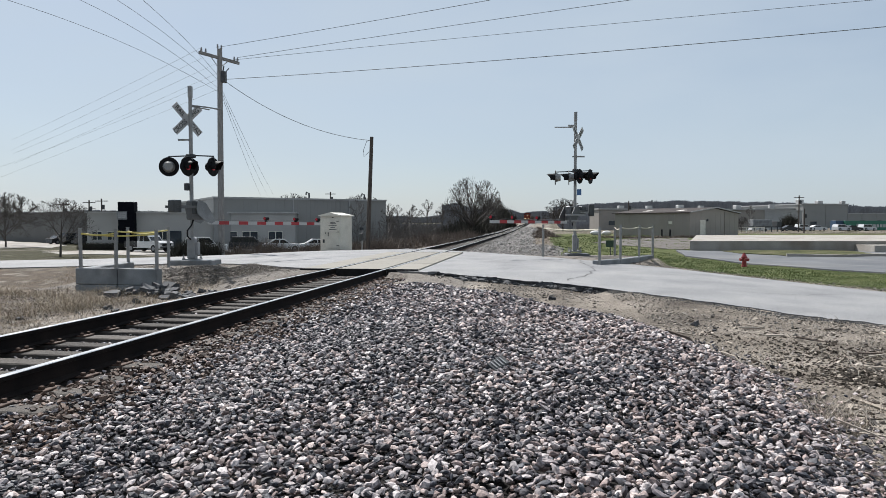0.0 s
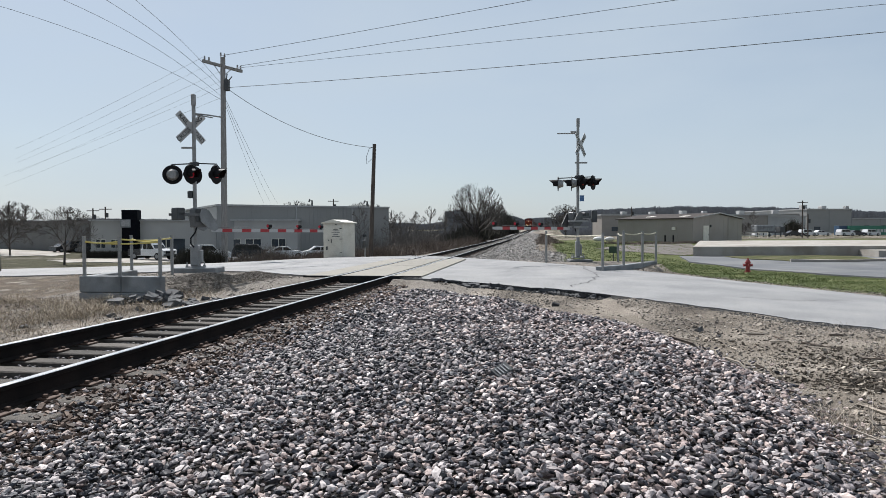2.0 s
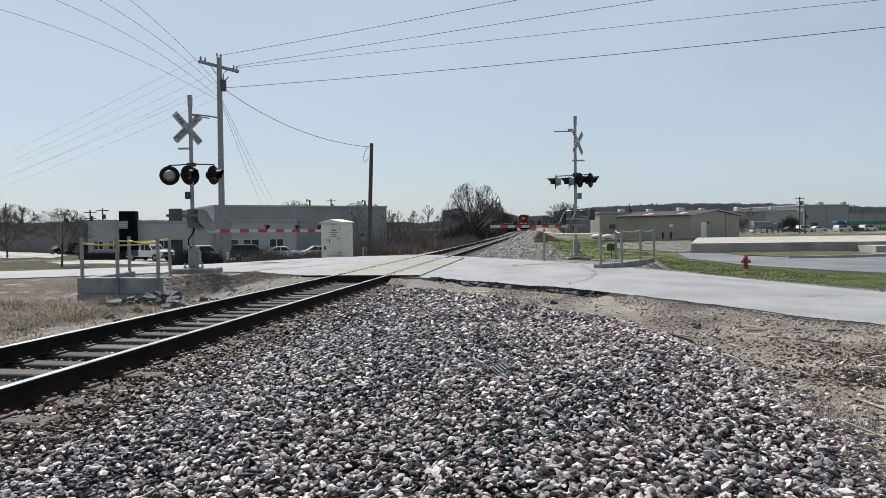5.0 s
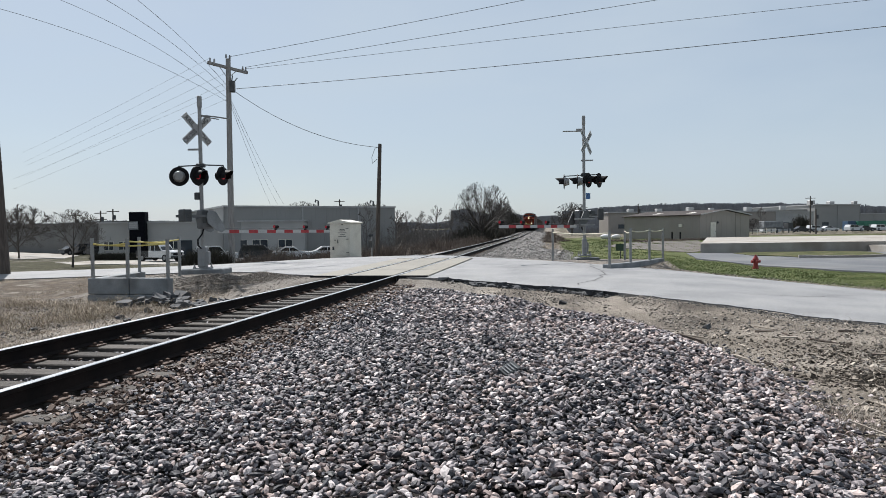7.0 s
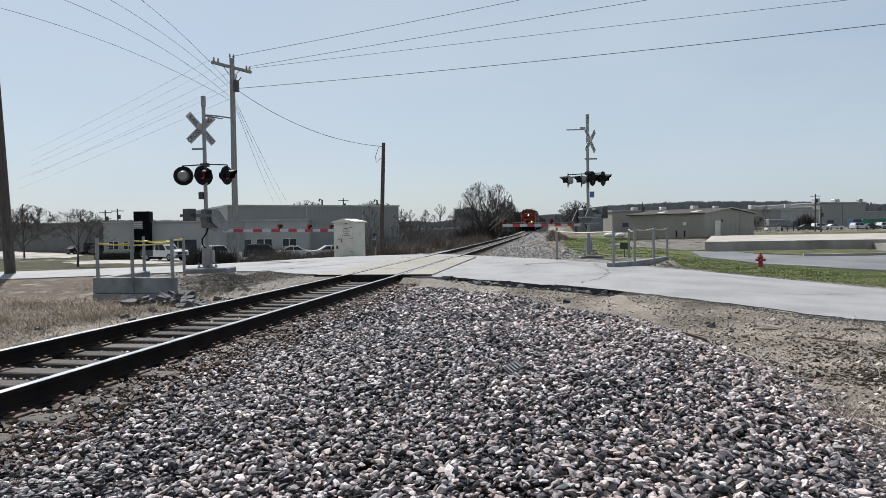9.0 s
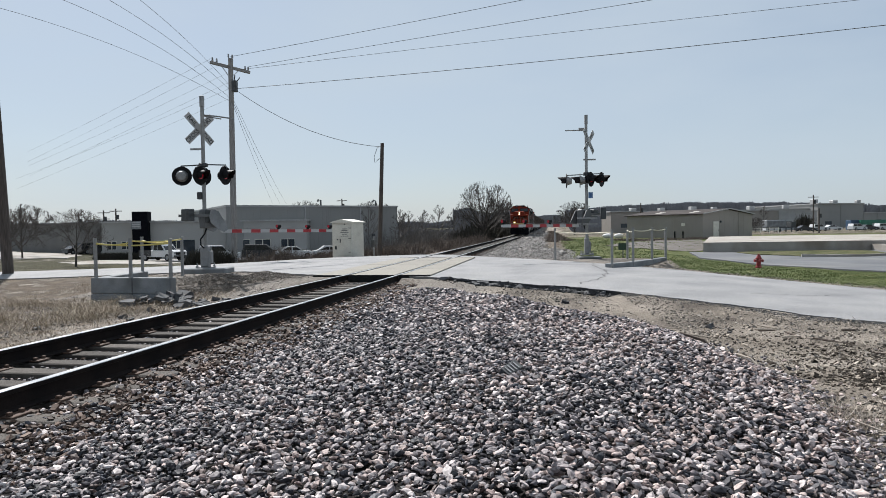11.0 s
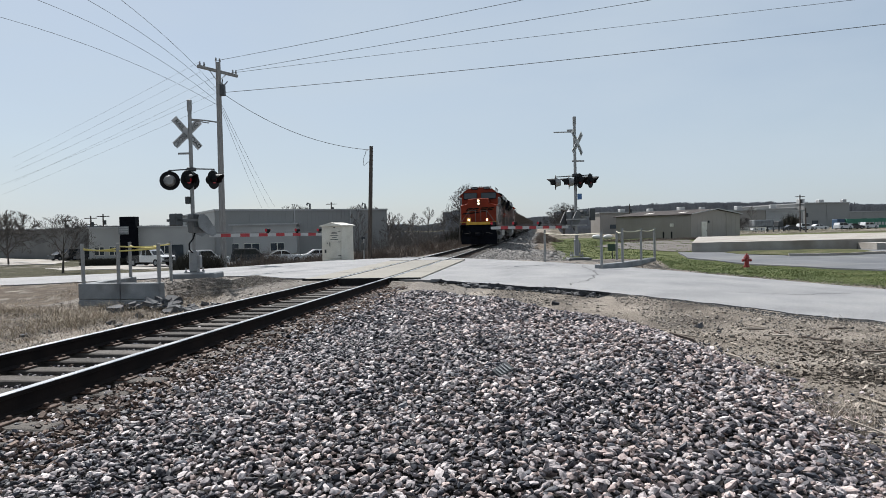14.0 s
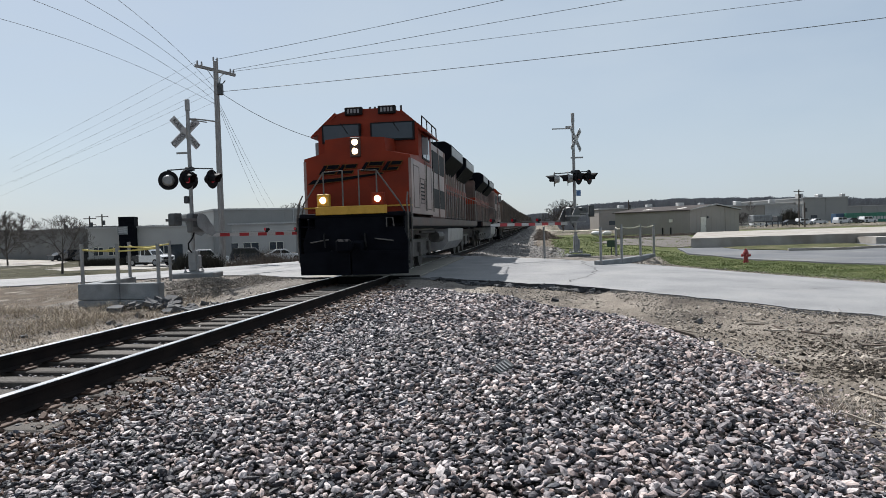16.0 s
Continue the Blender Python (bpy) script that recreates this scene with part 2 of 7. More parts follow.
M["twig"] = material("dry_brush", [(0.06, 0.046, 0.038), (0.13, 0.10, 0.082), (0.22, 0.175, 0.14)], rough=0.95, scale=3, island=0.7)
M["cedar"] = material("dark_evergreen", [(0.028, 0.027, 0.02), (0.065, 0.058, 0.043)], rough=0.95, scale=3, island=0.7)
M["sapling"] = material("grey_sapling_bark", [(0.10, 0.088, 0.08), (0.19, 0.17, 0.155)], rough=0.95, scale=5, fine=40, island=0.4)
# pale blue-grey base puts the distance haze into the woods' colour
M["far_woods"] = material("haze_tinted_woods", [(0.19, 0.197, 0.216), (0.27, 0.275, 0.292)], rough=1.0, scale=0.06, fine=0.6, bump=0, island=0.4)
M["straw"] = material("dry_grass", [(0.20, 0.152, 0.108), (0.36, 0.292, 0.21), (0.56, 0.475, 0.355)], rough=0.9, scale=2, island=0.8)
M["grass"] = material("green_grass", [(0.085, 0.12, 0.03), (0.14, 0.19, 0.055), (0.25, 0.26, 0.11)], rough=0.85, scale=0.8, island=0.6)
M["island"] = material("patchy_dull_grass", [(0.05, 0.055, 0.026), (0.09, 0.095, 0.042), (0.15, 0.13, 0.085)], spec=0.1, rough=0.95, scale=0.9, fine=30, bump=0.8, bump_dist=0.03)
M["hydrant"] = material("red_hydrant_paint", [(0.26, 0.025, 0.03), (0.36, 0.04, 0.045)], rough=0.45, scale=6)
M["orange"] = material("orange_locomotive_paint", [(0.225, 0.030, 0.013), (0.285, 0.041, 0.017)], spec=0.12, rough=0.5, scale=1.2, stain=(0.12, 0.025, 0.014), stain_scale=1.0, stain_amount=0.5)
M["loco_black"] = material("black_locomotive_paint", [(0.003, 0.0035, 0.006), (0.008, 0.009, 0.013)], spec=0.04, rough=0.65, scale=3)
# pale pinkish base holds the side's sun glare; the stain is grime
M["loco_glare_grime"] = material("glare_pale_grimy_paint", [(0.24, 0.15, 0.13), (0.42, 0.31, 0.275)], spec=0.5, rough=0.42, scale=1.0, stain=(0.09, 0.07, 0.065), stain_scale=0.8, stain_amount=0.6)
M["hood_paint"] = material("sooty_hood_paint", [(0.05, 0.03, 0.025), (0.13, 0.075, 0.06)], spec=0.3, rough=0.5, scale=1.2, stain=(0.03, 0.025, 0.022), stain_scale=1.0, stain_amount=0.6)
M["yellow_paint"] = material("yellow_locomotive_stripe", [(0.55, 0.30, 0.02), (0.66, 0.38, 0.04)], rough=0.45)
M["gold_edge"] = material("faded_gold_outline", [(0.15, 0.065, 0.018), (0.20, 0.09, 0.025)], spec=0.1, rough=0.6)
M["steel_dirty"] = material("grimy_steel", [(0.05, 0.046, 0.043), (0.12, 0.11, 0.10)], spec=0.3, rough=0.6, metal=0.3, scale=3)
M["tank"] = material("silver_grey_tank", [(0.36, 0.36, 0.37), (0.46, 0.45, 0.45)], rough=0.45, metal=0.3, scale=2, stain=(0.15, 0.14, 0.13), stain_scale=1.5)
M["handrail"] = material("grey_handrail", [(0.12, 0.11, 0.10), (0.20, 0.185, 0.17)], spec=0.2, rough=0.6)
M["hopper"] = material("brown_gondola", [(0.10, 0.075, 0.06), (0.17, 0.125, 0.10)], rough=0.7, scale=0.8, stain=(0.07, 0.055, 0.05), stain_scale=0.6, stain_amount=0.6)
M["lamp"] = material("lit_headlight", [(1, 0.95, 0.85), (1, 0.95, 0.85)], rough=0.3, bump=0, emit=(1.0, 0.74, 0.42), emit_strength=3.4)
M["green_box"] = material("green_container", [(0.03, 0.17, 0.11), (0.05, 0.22, 0.15)], rough=0.5, scale=0.8)
M["blue_box"] = material("dark_blue_container", [(0.03, 0.07, 0.13), (0.05, 0.10, 0.17)], rough=0.5, scale=0.8)
M["car_white"] = material("white_car_paint", [(0.68, 0.69, 0.70), (0.74, 0.75, 0.76)], rough=0.25, bump=0)
M["car_dark"] = material("dark_car_paint", [(0.03, 0.032, 0.036), (0.05, 0.05, 0.055)], rough=0.25, bump=0)
M["car_red"] = material("red_car_paint", [(0.30, 0.03, 0.03), (0.36, 0.04, 0.04)], rough=0.25, bump=0)
M["car_glass"] = material("dark_car_glass", [(0.015, 0.018, 0.02), (0.03, 0.034, 0.038)], rough=0.08, bump=0)
M["window"] = material("dark_window_glass", [(0.016, 0.026, 0.038), (0.04, 0.054, 0.07)], spec=0.5, rough=0.06, bump=0, scale=0.5)
M["plastic_white"] = material("white_wrap", [(0.66, 0.66, 0.66), (0.75, 0.75, 0.75)], rough=0.6)
M["rope_white"] = material("pale_rope", [(0.55, 0.52, 0.40), (0.66, 0.62, 0.50)], rough=0.8)
M["dead_stalk"] = material("dead_stalk", [(0.36, 0.30, 0.24), (0.55, 0.49, 0.42)], rough=0.9, island=0.6)
M["sign_green"] = material("dark_green_sign", [(0.02, 0.05, 0.03), (0.03, 0.07, 0.04)], rough=0.6)
M["sign_blue"] = material("blue_sign", [(0.05, 0.13, 0.30), (0.07, 0.17, 0.36)], rough=0.5)


# ---- building helpers ----
def link(name, bm, mat, smooth=False):
    me = bpy.data.meshes.new(name)
    bm.to_mesh(me)
    bm.free()
    me.materials.append(M[mat])
    if smooth:
        for p in me.polygons:
            p.use_smooth = True
    return me


def part(name, bm, mat, parent=None, label="", smooth=False):
    """Link a bmesh as one mesh object, under a thing or a part."""
    ob = new(name, link(name, bm, mat, smooth))
    if parent:
        ob.parent = parent
    return tagged(ob, label)


def thing(name, label, category, m=None, group="", kind=""):
    ob = new(name)
    ob.empty_display_size = 0.2
    if m is not None:
        ob.matrix_basis = m
    return tagged(ob, label, category, group, kind)


def B():
    return bmesh.new()


def box(bm, x0, x1, y0, y1, z0, z1, bevel=0.0, m=None):
    r = bmesh.ops.create_cube(bm, size=1, matrix=Matrix.LocRotScale(((x0 + x1) / 2, (y0 + y1) / 2, (z0 + z1) / 2), None, (abs(x1 - x0), abs(y1 - y0), abs(z1 - z0))))
    vs = r["verts"]
    if bevel:
        es = list({e for v in vs for e in v.link_edges})
        out = bmesh.ops.bevel(bm, geom=es, offset=bevel, segments=1, affect="EDGES")
        vs = list({v for f in out["faces"] for v in f.verts} | {v for v in vs if v.is_valid})
    if m is not None:
        bmesh.ops.transform(bm, matrix=m, verts=vs)
    return bm


def rod(bm, a, b, r, r2=None, seg=8):
    """A round bar from a to b."""
    a, b = Vector(a), Vector(b)
    d = b - a
    m = Matrix.Translation((a + b) / 2) @ d.to_track_quat("Z", "Y").to_matrix().to_4x4()
    bmesh.ops.create_cone(bm, cap_ends=True, segments=seg, radius1=r, radius2=r if r2 is None else r2, depth=d.length, matrix=m)
    return bm


def path_rod(bm, pts, r, seg=6):
    """One bent round bar through the points."""
    pts = [Vector(p) for p in pts]
    rings = []
    for i, p in enumerate(pts):
        d = (pts[min(i + 1, len(pts) - 1)] - pts[max(i - 1, 0)]).normalized()
        m = d.to_track_quat("Z", "Y").to_matrix()
        if rings:
            side = last_m @ Vector((1, 0, 0))
            side = (side - d * side.dot(d)).normalized()
            m = Matrix((side, d.cross(side), d)).transposed()
        last_m = m
        rings.append([bm.verts.new(p + m @ Vector((math.cos(2 * math.pi * k / seg) * r, math.sin(2 * math.pi * k / seg) * r, 0))) for k in range(seg)])
    for a, b in zip(rings[:-1], rings[1:]):
        for k in range(seg):
            bm.faces.new((a[k], a[(k + 1) % seg], b[(k + 1) % seg], b[k]))
    bm.faces.new(rings[0][::-1])
    bm.faces.new(rings[-1])
    return bm


def prism(bm, outline, y0, y1, m=None):
    """Extrude an outline in x, z from y0 to y1."""
    a = [bm.verts.new((x, y0, z)) for x, z in outline]
    b = [bm.verts.new((x, y1, z)) for x, z in outline]
    k = len(outline)
    bm.faces.new(a[::-1])
    bm.faces.new(b)
    for i in range(k):
        bm.faces.new((a[i], a[(i + 1) % k], b[(i + 1) % k], b[i]))
    bmesh.ops.recalc_face_normals(bm, faces=bm.faces[:])
    if m is not None:
        bmesh.ops.transform(bm, matrix=m, verts=a + b)
    return bm


def arrays_mesh(name, verts, faces, mat, smooth=False):
    """A mesh from numpy arrays; faces has one row a face."""
    me = bpy.data.meshes.new(name)
    verts, faces = np.asarray(verts, np.float32), np.asarray(faces, np.int32)
    k = faces.shape[1]
    me.vertices.add(len(verts))
    me.vertices.foreach_set("co", verts.ravel())
    me.loops.add(faces.size)
    me.loops.foreach_set("vertex_index", faces.ravel())
    me.polygons.add(len(faces))
    me.polygons.foreach_set("loop_start", np.arange(len(faces), dtype=np.int32) * k)
    me.polygons.foreach_set("loop_total", np.full(len(faces), k, np.int32))
    me.polygons.foreach_set("use_smooth", np.full(len(faces), smooth, bool))
    me.update(calc_edges=True)
    me.validate()
    me.materials.append(M[mat])
    return me


def lettering(text, size, depth=0.004):
    """Letters of the built-in font as a bmesh, centred, in x, z, facing -y."""
    cu = bpy.data.curves.new("letters", "FONT")
    cu.body, cu.size, cu.align_x, cu.align_y, cu.extrude, cu.resolution_u = text, size, "CENTER", "CENTER", depth / 2, 3
    cu.offset = size * 0.012
    ob = bpy.data.objects.new("letters", cu)
    scene.collection.objects.link(ob)
    bpy.context.view_layer.update()
    me = bpy.data.meshes.new_from_object(ob.evaluated_get(bpy.context.evaluated_depsgraph_get()))
    bm = B()
    bm.from_mesh(me)
    bmesh.ops.rotate(bm, cent=(0, 0, 0), matrix=Matrix.Rotation(radians(90), 3, "X"), verts=bm.verts[:])
    bpy.data.objects.remove(ob)
    bpy.data.curves.remove(cu)
    bpy.data.meshes.remove(me)
    return bm


def smooth01(v, a, b):
    t = np.clip((v - a) / (b - a), 0, 1)
    return t * t * (3 - 2 * t)


# ---- plan: the track line, the road's edges, the lie of the land ----
SLOPE = 0.1396
UX, UY = SLOPE / math.hypot(1, SLOPE), 1 / math.hypot(1, SLOPE)
GAUGE = 1.507           # between the middles of the rail heads
PANEL_Y0, PANEL_Y1 = 18.7, 29.6


def track_x(y):
    return -4.926 + SLOPE * y


def rail_z(y):
    """Height of the rail tops: a slight rise near by, a slow one far off."""
    return 0.07 * np.clip((19 - np.asarray(y, float)) / 13, 0, 1) + np.maximum(0, np.asarray(y, float) - 105) * 0.0068


def on_track(y, q=0.0, z=0.0):
    """The point q metres right of the track's middle at the distance y."""
    return Vector((track_x(y) + q * UY, y - q * UX, float(rail_z(y)) + z))


TRACK_TURN = -math.degrees(math.atan(SLOPE))
NEAR_EDGE = [(-90, 25, -0.7), (-40, 24.6, -0.5), (-22, 24.1, -0.38), (-15.6, 23.8, -0.3), (-11, 23.7, -0.18), (-8.5, 23.2, -0.1), (-6.2, 21.6, -0.04), (-4.3, 19.7, -0.02),
             (-2.4, 18.9, -0.02), (-0.7, 18.2, -0.03), (0.8, 17.2, -0.08), (2.7, 15.6, -0.12), (4.7, 13.2, -0.2), (6.0, 11.5, -0.3), (7.1, 10.7, -0.36), (9.2, 7.0, -0.5), (12.5, 0, -0.7), (17, -12, -0.9), (24, -40, -1.0)]
FAR_EDGE = [(-90, 29.6, -0.7), (-40, 29.2, -0.5), (-24, 28.6, -0.38), (-18.4, 28.4, -0.3), (-13.5, 28.9, -0.22), (-10, 30.2, -0.16), (-6.4, 33.2, -0.1), (-3.3, 34.2, -0.06),
            (-0.8, 33.6, -0.03), (1.4, 31.0, -0.05), (3.8, 27.7, -0.08), (5.2, 25.3, -0.1), (7.0, 22.0, -0.16), (8.6, 19.8, -0.28), (10.4, 17.2, -0.4), (13.6, 10.5, -0.55), (17.5, 2, -0.75), (22, -10, -0.95), (29, -38, -1.0)]


def spline(points, k=12):
    """A smooth line through the points."""
    out = []
    n = len(points)
    for i in range(n - 1):
        p0, p1, p2, p3 = [Vector(points[max(0, min(n - 1, j))]) for j in (i - 1, i, i + 1, i + 2)]
        for s in range(k):
            t = s / k
            out.append(0.5 * ((2 * p1) + (p2 - p0) * t + (2 * p0 - 5 * p1 + 4 * p2 - p3) * t * t + (3 * p1 - p0 - 3 * p2 + p3) * t ** 3))
    out.append(Vector(points[-1]))
    return out


NEAR_LINE, FAR_LINE = spline(NEAR_EDGE), spline(FAR_EDGE)
ROAD_POLY = np.array([p[:2] for p in NEAR_LINE] + [p[:2] for p in FAR_LINE[::-1]])
ROAD_Z = np.array([p[2] for p in NEAR_LINE] + [p[2] for p in FAR_LINE[::-1]])


def road_distance(x, y):
    """Distance to the road's rim (negative inside) and the rim's height there."""
    shape = np.shape(x)
    px, py = np.ravel(x), np.ravel(y)
    best, bz = np.full(px.shape, 1e9), np.zeros(px.shape)
    inside = np.zeros(px.shape, bool)
    n = len(ROAD_POLY)
    for i in range(n):
        ax, ay = ROAD_POLY[i]
        bx, by = ROAD_POLY[(i + 1) % n]
        dx, dy = bx - ax, by - ay
        t = np.clip(((px - ax) * dx + (py - ay) * dy) / (dx * dx + dy * dy + 1e-9), 0, 1)
        d = np.hypot(px - ax - t * dx, py - ay - t * dy)
        z = ROAD_Z[i] + t * (ROAD_Z[(i + 1) % n] - ROAD_Z[i])
        bz = np.where(d < best, z, bz)
        best = np.minimum(best, d)
        cross = ((ay > py) != (by > py)) & (px < (bx - ax) * (py - ay) / (by - ay + 1e-12) + ax)
        inside ^= cross
    return np.where(inside, -best, best).reshape(shape), bz.reshape(shape)


def offset_of(x, y):
    return (x - track_x(y)) * UY


LEFT_Y, LEFT_Z = [-50, 5, 15, 26, 34, 62, 150, 400, 1500], [-0.9, -0.62, -0.52, -0.45, -0.6, -2.0, -2.0, -0.5, 0.5]
RIGHT_Y, RIGHT_Z = [-50, 2, 10, 20, 38, 56, 90, 150, 400, 1500], [-1.0, -0.42, -0.42, -0.75, -1.2, -1.0, -0.38, -0.75, 0.0, 0.5]
PILE_Y, PILE_X = [-6, 2, 3.7, 4.9, 6.4, 8.2, 10.2, 12.5, 15.0, 17.5], [2.2, 2.3, 2.5, 2.9, 3.2, 3.2, 2.6, 1.7, 0.7, -0.3]


def ballast_z(q, y, x):
    """Height of the ballast's surface beside and between the rails."""
    z = np.interp(q, [-2.6, -1.9, -1.4, -0.9, -0.6, 0.6, 0.9, 1.5, 2.4, 4.2, 6, 9], [-0.55, -0.30, -0.23, -0.225, -0.25, -0.25, -0.215, -0.20, -0.15, -0.06, -0.05, -0.05])
    far = np.interp(q, [-3.2, -1.9, -1.4, -0.6, 0.6, 1.4, 2.0, 3.6, 5], [-1.2, -0.35, -0.23, -0.22, -0.22, -0.22, -0.26, -0.75, -1.1])
    near = 1 - smooth01(y, 17.2, 18.7)
    edge = np.interp(y, PILE_Y, PILE_X)
    z = z - 0.30 * smooth01(x, edge - 0.9, edge + 0.25) - 0.05 * smooth01(y, 14.5, 17.5) * (q > 1.5)
    return np.where(near > 0.5, z, far) + rail_z(y)


def ground_z(x, y):
    x, y = np.asarray(x, float), np.asarray(y, float)
    q = offset_of(x, y)
    side = np.where(q < 0, np.interp(y, LEFT_Y, LEFT_Z), np.interp(y, RIGHT_Y, RIGHT_Z))
    bed = np.where(y < 18, np.interp(q, [-3, -2, 2, 7], [-0.55, -0.33, -0.30, -0.36]), -0.34) + rail_z(y)
    w = np.where(y < 18, smooth01(np.abs(q), 2.5, 8), smooth01(np.abs(q), 1.6, 9))
    far = smooth01(y, 200, 420)
    z = bed * (1 - w) + side * w * (1 - far) + far * w * (rail_z(y) - 0.6)
    bumps = 0.05 * np.sin(x * 0.9 + 1.3 * np.sin(y * 0.35)) * np.sin(y * 0.7 + x * 0.21) + 0.02 * np.sin(x * 3.1 + y * 1.7) * np.sin(y * 2.3 - x * 0.8)
    z = z + bumps * smooth01(np.abs(q), 2.5, 6)
    d, rz = road_distance(x, y)
    k = 1 - smooth01(d, 0.4, 4.5)
    z = z * (1 - k) + (rz - np.where((x > 0.2) & (x < 3.4), 0.09, 0.025)) * k
    z = np.where(d < np.where(x > 3.8, -0.28, 0.3), np.minimum(z, rz - 0.13), z)
    # the ties stay free up to the crossing panels
    z = np.where((np.abs(q) < np.where(y > 17.5, 0.95, 1.5)) & (y < PANEL_Y0 + 0.15) & (y > 4), np.minimum(z, -0.42 + 0.12 * smooth01(np.abs(q), 1.4, 2.0)), z)
    # the beds of both signals are filled up to the road
    for cx, cy, r in ((-7.6, 20.4, 1.2), (6.6, 26.6, 1.5)):
        k = 1 - smooth01(np.hypot(x - cx, y - cy), r, r + 1.8)
        z = np.where(d > 0.0, z * (1 - k) + np.maximum(z, -0.06) * k, z)
    return z


def gz(x, y):
    return float(ground_z(np.array([float(x)]), np.array([float(y)]))[0])


# ---- ground ----
def grow(a, b, first, rate):
    out, s = [a], first
    while abs(out[-1] - a) < abs(b - a):
        out.append(out[-1] + (s if b > a else -s))
        s *= rate
    return out[1:]


def build_ground():
    fine_x = list(np.arange(-16, 16.01, 0.27))
    xs = np.array(sorted(grow(-16, -2600, 0.4, 1.1)) + fine_x + grow(16, 2600, 0.4, 1.1))
    fine_y = list(np.arange(1, 36.01, 0.27))
    ys = np.array(sorted(grow(1, -250, 0.5, 1.25)) + fine_y + grow(36, 3200, 0.4, 1.06))
    X, Y = np.meshgrid(xs, ys)
    Z = ground_z(X, Y)
    verts = np.stack([X, Y, Z], -1).reshape(-1, 3)
    nx, ny = len(xs), len(ys)
    i = np.arange(nx * ny).reshape(ny, nx)
    faces = np.stack([i[:-1, :-1], i[:-1, 1:], i[1:, 1:], i[1:, :-1]], -1).reshape(-1, 4)
    me = arrays_mesh("ground", verts, faces, "ground", smooth=True)
    q = offset_of(X, Y)
    d, _ = road_distance(X, Y)
    right = smooth01(q, 4.8, 6.6)
    green = right * smooth01(Y, 12, 16) * (1 - smooth01(Y, 100, 130)) * (1 - smooth01(np.where(X > track_x(Y), -d, 9), -1.0, -0.2)) * np.where((X > 6.5) & (d > 0.4), 1, 0)
    green = np.where(Y > 23, right * (1 - smooth01(Y, 110, 150)) * np.where((q > 9.5) | ((q > 6.2) & (Y > 30)), 1, 0), green)
    green = np.where((X < 8) & (Y < 20), 0, green)
    dry = (1 - smooth01(q, -4.5, -3.2)) * (1 - smooth01(Y, 30, 40)) * 0.58
    dry = np.where((q > 4.2) & (q < 6.2) & (Y > 31) & (Y < 120), 0.5, dry)
    gravel = np.where((np.abs(q) < 8.5) & (Y > 18) & (Y < 31), 0.6, 0) + np.where((np.abs(q) < 3.4), 0.6, 0)
    lawn = np.where((q < -8) & (Y > 31), 0.62, 0) + np.where((q > 8) & (Y > 110), 0.5, 0)
    for name, v in (("green", green * 0.75), ("dry", dry), ("gravel", gravel), ("lawn", lawn)):
        a = me.attributes.new(name, "FLOAT", "POINT")
        a.data.foreach_set("value", np.ascontiguousarray(v, np.float32).ravel())
    tagged(new("ground", me), "bare spring ground of dirt, dry straw and patchy grass", "ground", kind="structure")


build_ground()


def build_road():
    bm = B()
    k = len(NEAR_LINE)
    rng = random.Random(4)
    rows = []
    for i in range(k):
        a, b = NEAR_LINE[i].copy(), FAR_LINE[i].copy()
        out = (a - b).normalized()
        ragged = 0.22 * noise.noise((a.x * 0.8, a.y * 0.8, 2)) + 0.16 * noise.noise((a.x * 2.7, a.y * 2.7, 5)) if a.x > -0.5 else 0.02
        a2 = a + out * ragged
        low = a2 - out * 0.06
        row = [bm.verts.new((low.x, low.y, a.z - 0.16)), bm.verts.new((a2.x, a2.y, a.z - 0.012 + 0.012 * rng.random()))]
        for s in range(1, 8):
            t = s / 8
            p = a2.lerp(b, t)
            row.append(bm.verts.new((p.x, p.y, p.z + 0.05 * math.sin(math.pi * t) * (0 if -6 < p.x < 2 and 17 < p.y < 35 else 1))))
        row += [bm.verts.new(b), bm.verts.new((b.x, b.y, b.z - 0.16))]
        rows.append(row)
    for r0, r1 in zip(rows[:-1], rows[1:]):
        for j in range(len(r0) - 1):
            f = bm.faces.new((r0[j], r1[j], r1[j + 1], r0[j + 1]))
            f.material_index = 1 if j == 0 and 0.2 < r0[0].co.x < 3.4 else 0
    bmesh.ops.recalc_face_normals(bm, faces=bm.faces[:])
    if sum(f.normal.z for f in bm.faces) < 0:
        bmesh.ops.reverse_faces(bm, faces=bm.faces[:])
    ob = part("road", bm, "asphalt", smooth=False)
    ob.data.materials.append(M["asphalt_dark"])
    tagged(ob, "pale worn asphalt road with a broken crumbling edge", "road", kind="structure")
    return ob


road = build_road()


# ---- railway track ----
def sweep_on_track(bm, profile, y0, y1, steps, z=0.0):
    """Sweep a closed outline (q, z) along the track."""
    ys = np.concatenate([np.linspace(y0, y1, steps)])
    rings = []
    for y in ys:
        rings.append([bm.verts.new(on_track(y, q, zz + z)) for q, zz in profile])
    k = len(profile)
    for a, b in zip(rings[:-1], rings[1:]):
        for i in range(k):
            bm.faces.new((a[i], a[(i + 1) % k], b[(i + 1) % k], b[i]))
    bm.faces.new(rings[0][::-1])
    bm.faces.new(rings[-1])
    bmesh.ops.recalc_face_normals(bm, faces=bm.faces[:])
    return bm


RAIL = [(-0.072, -0.178), (0.072, -0.178), (0.072, -0.166), (0.012, -0.148), (0.010, -0.048), (0.037, -0.038), (0.037, -0.006), (-0.037, -0.006), (-0.037, -0.038), (-0.010, -0.048), (-0.012, -0.148), (-0.072, -0.166)]
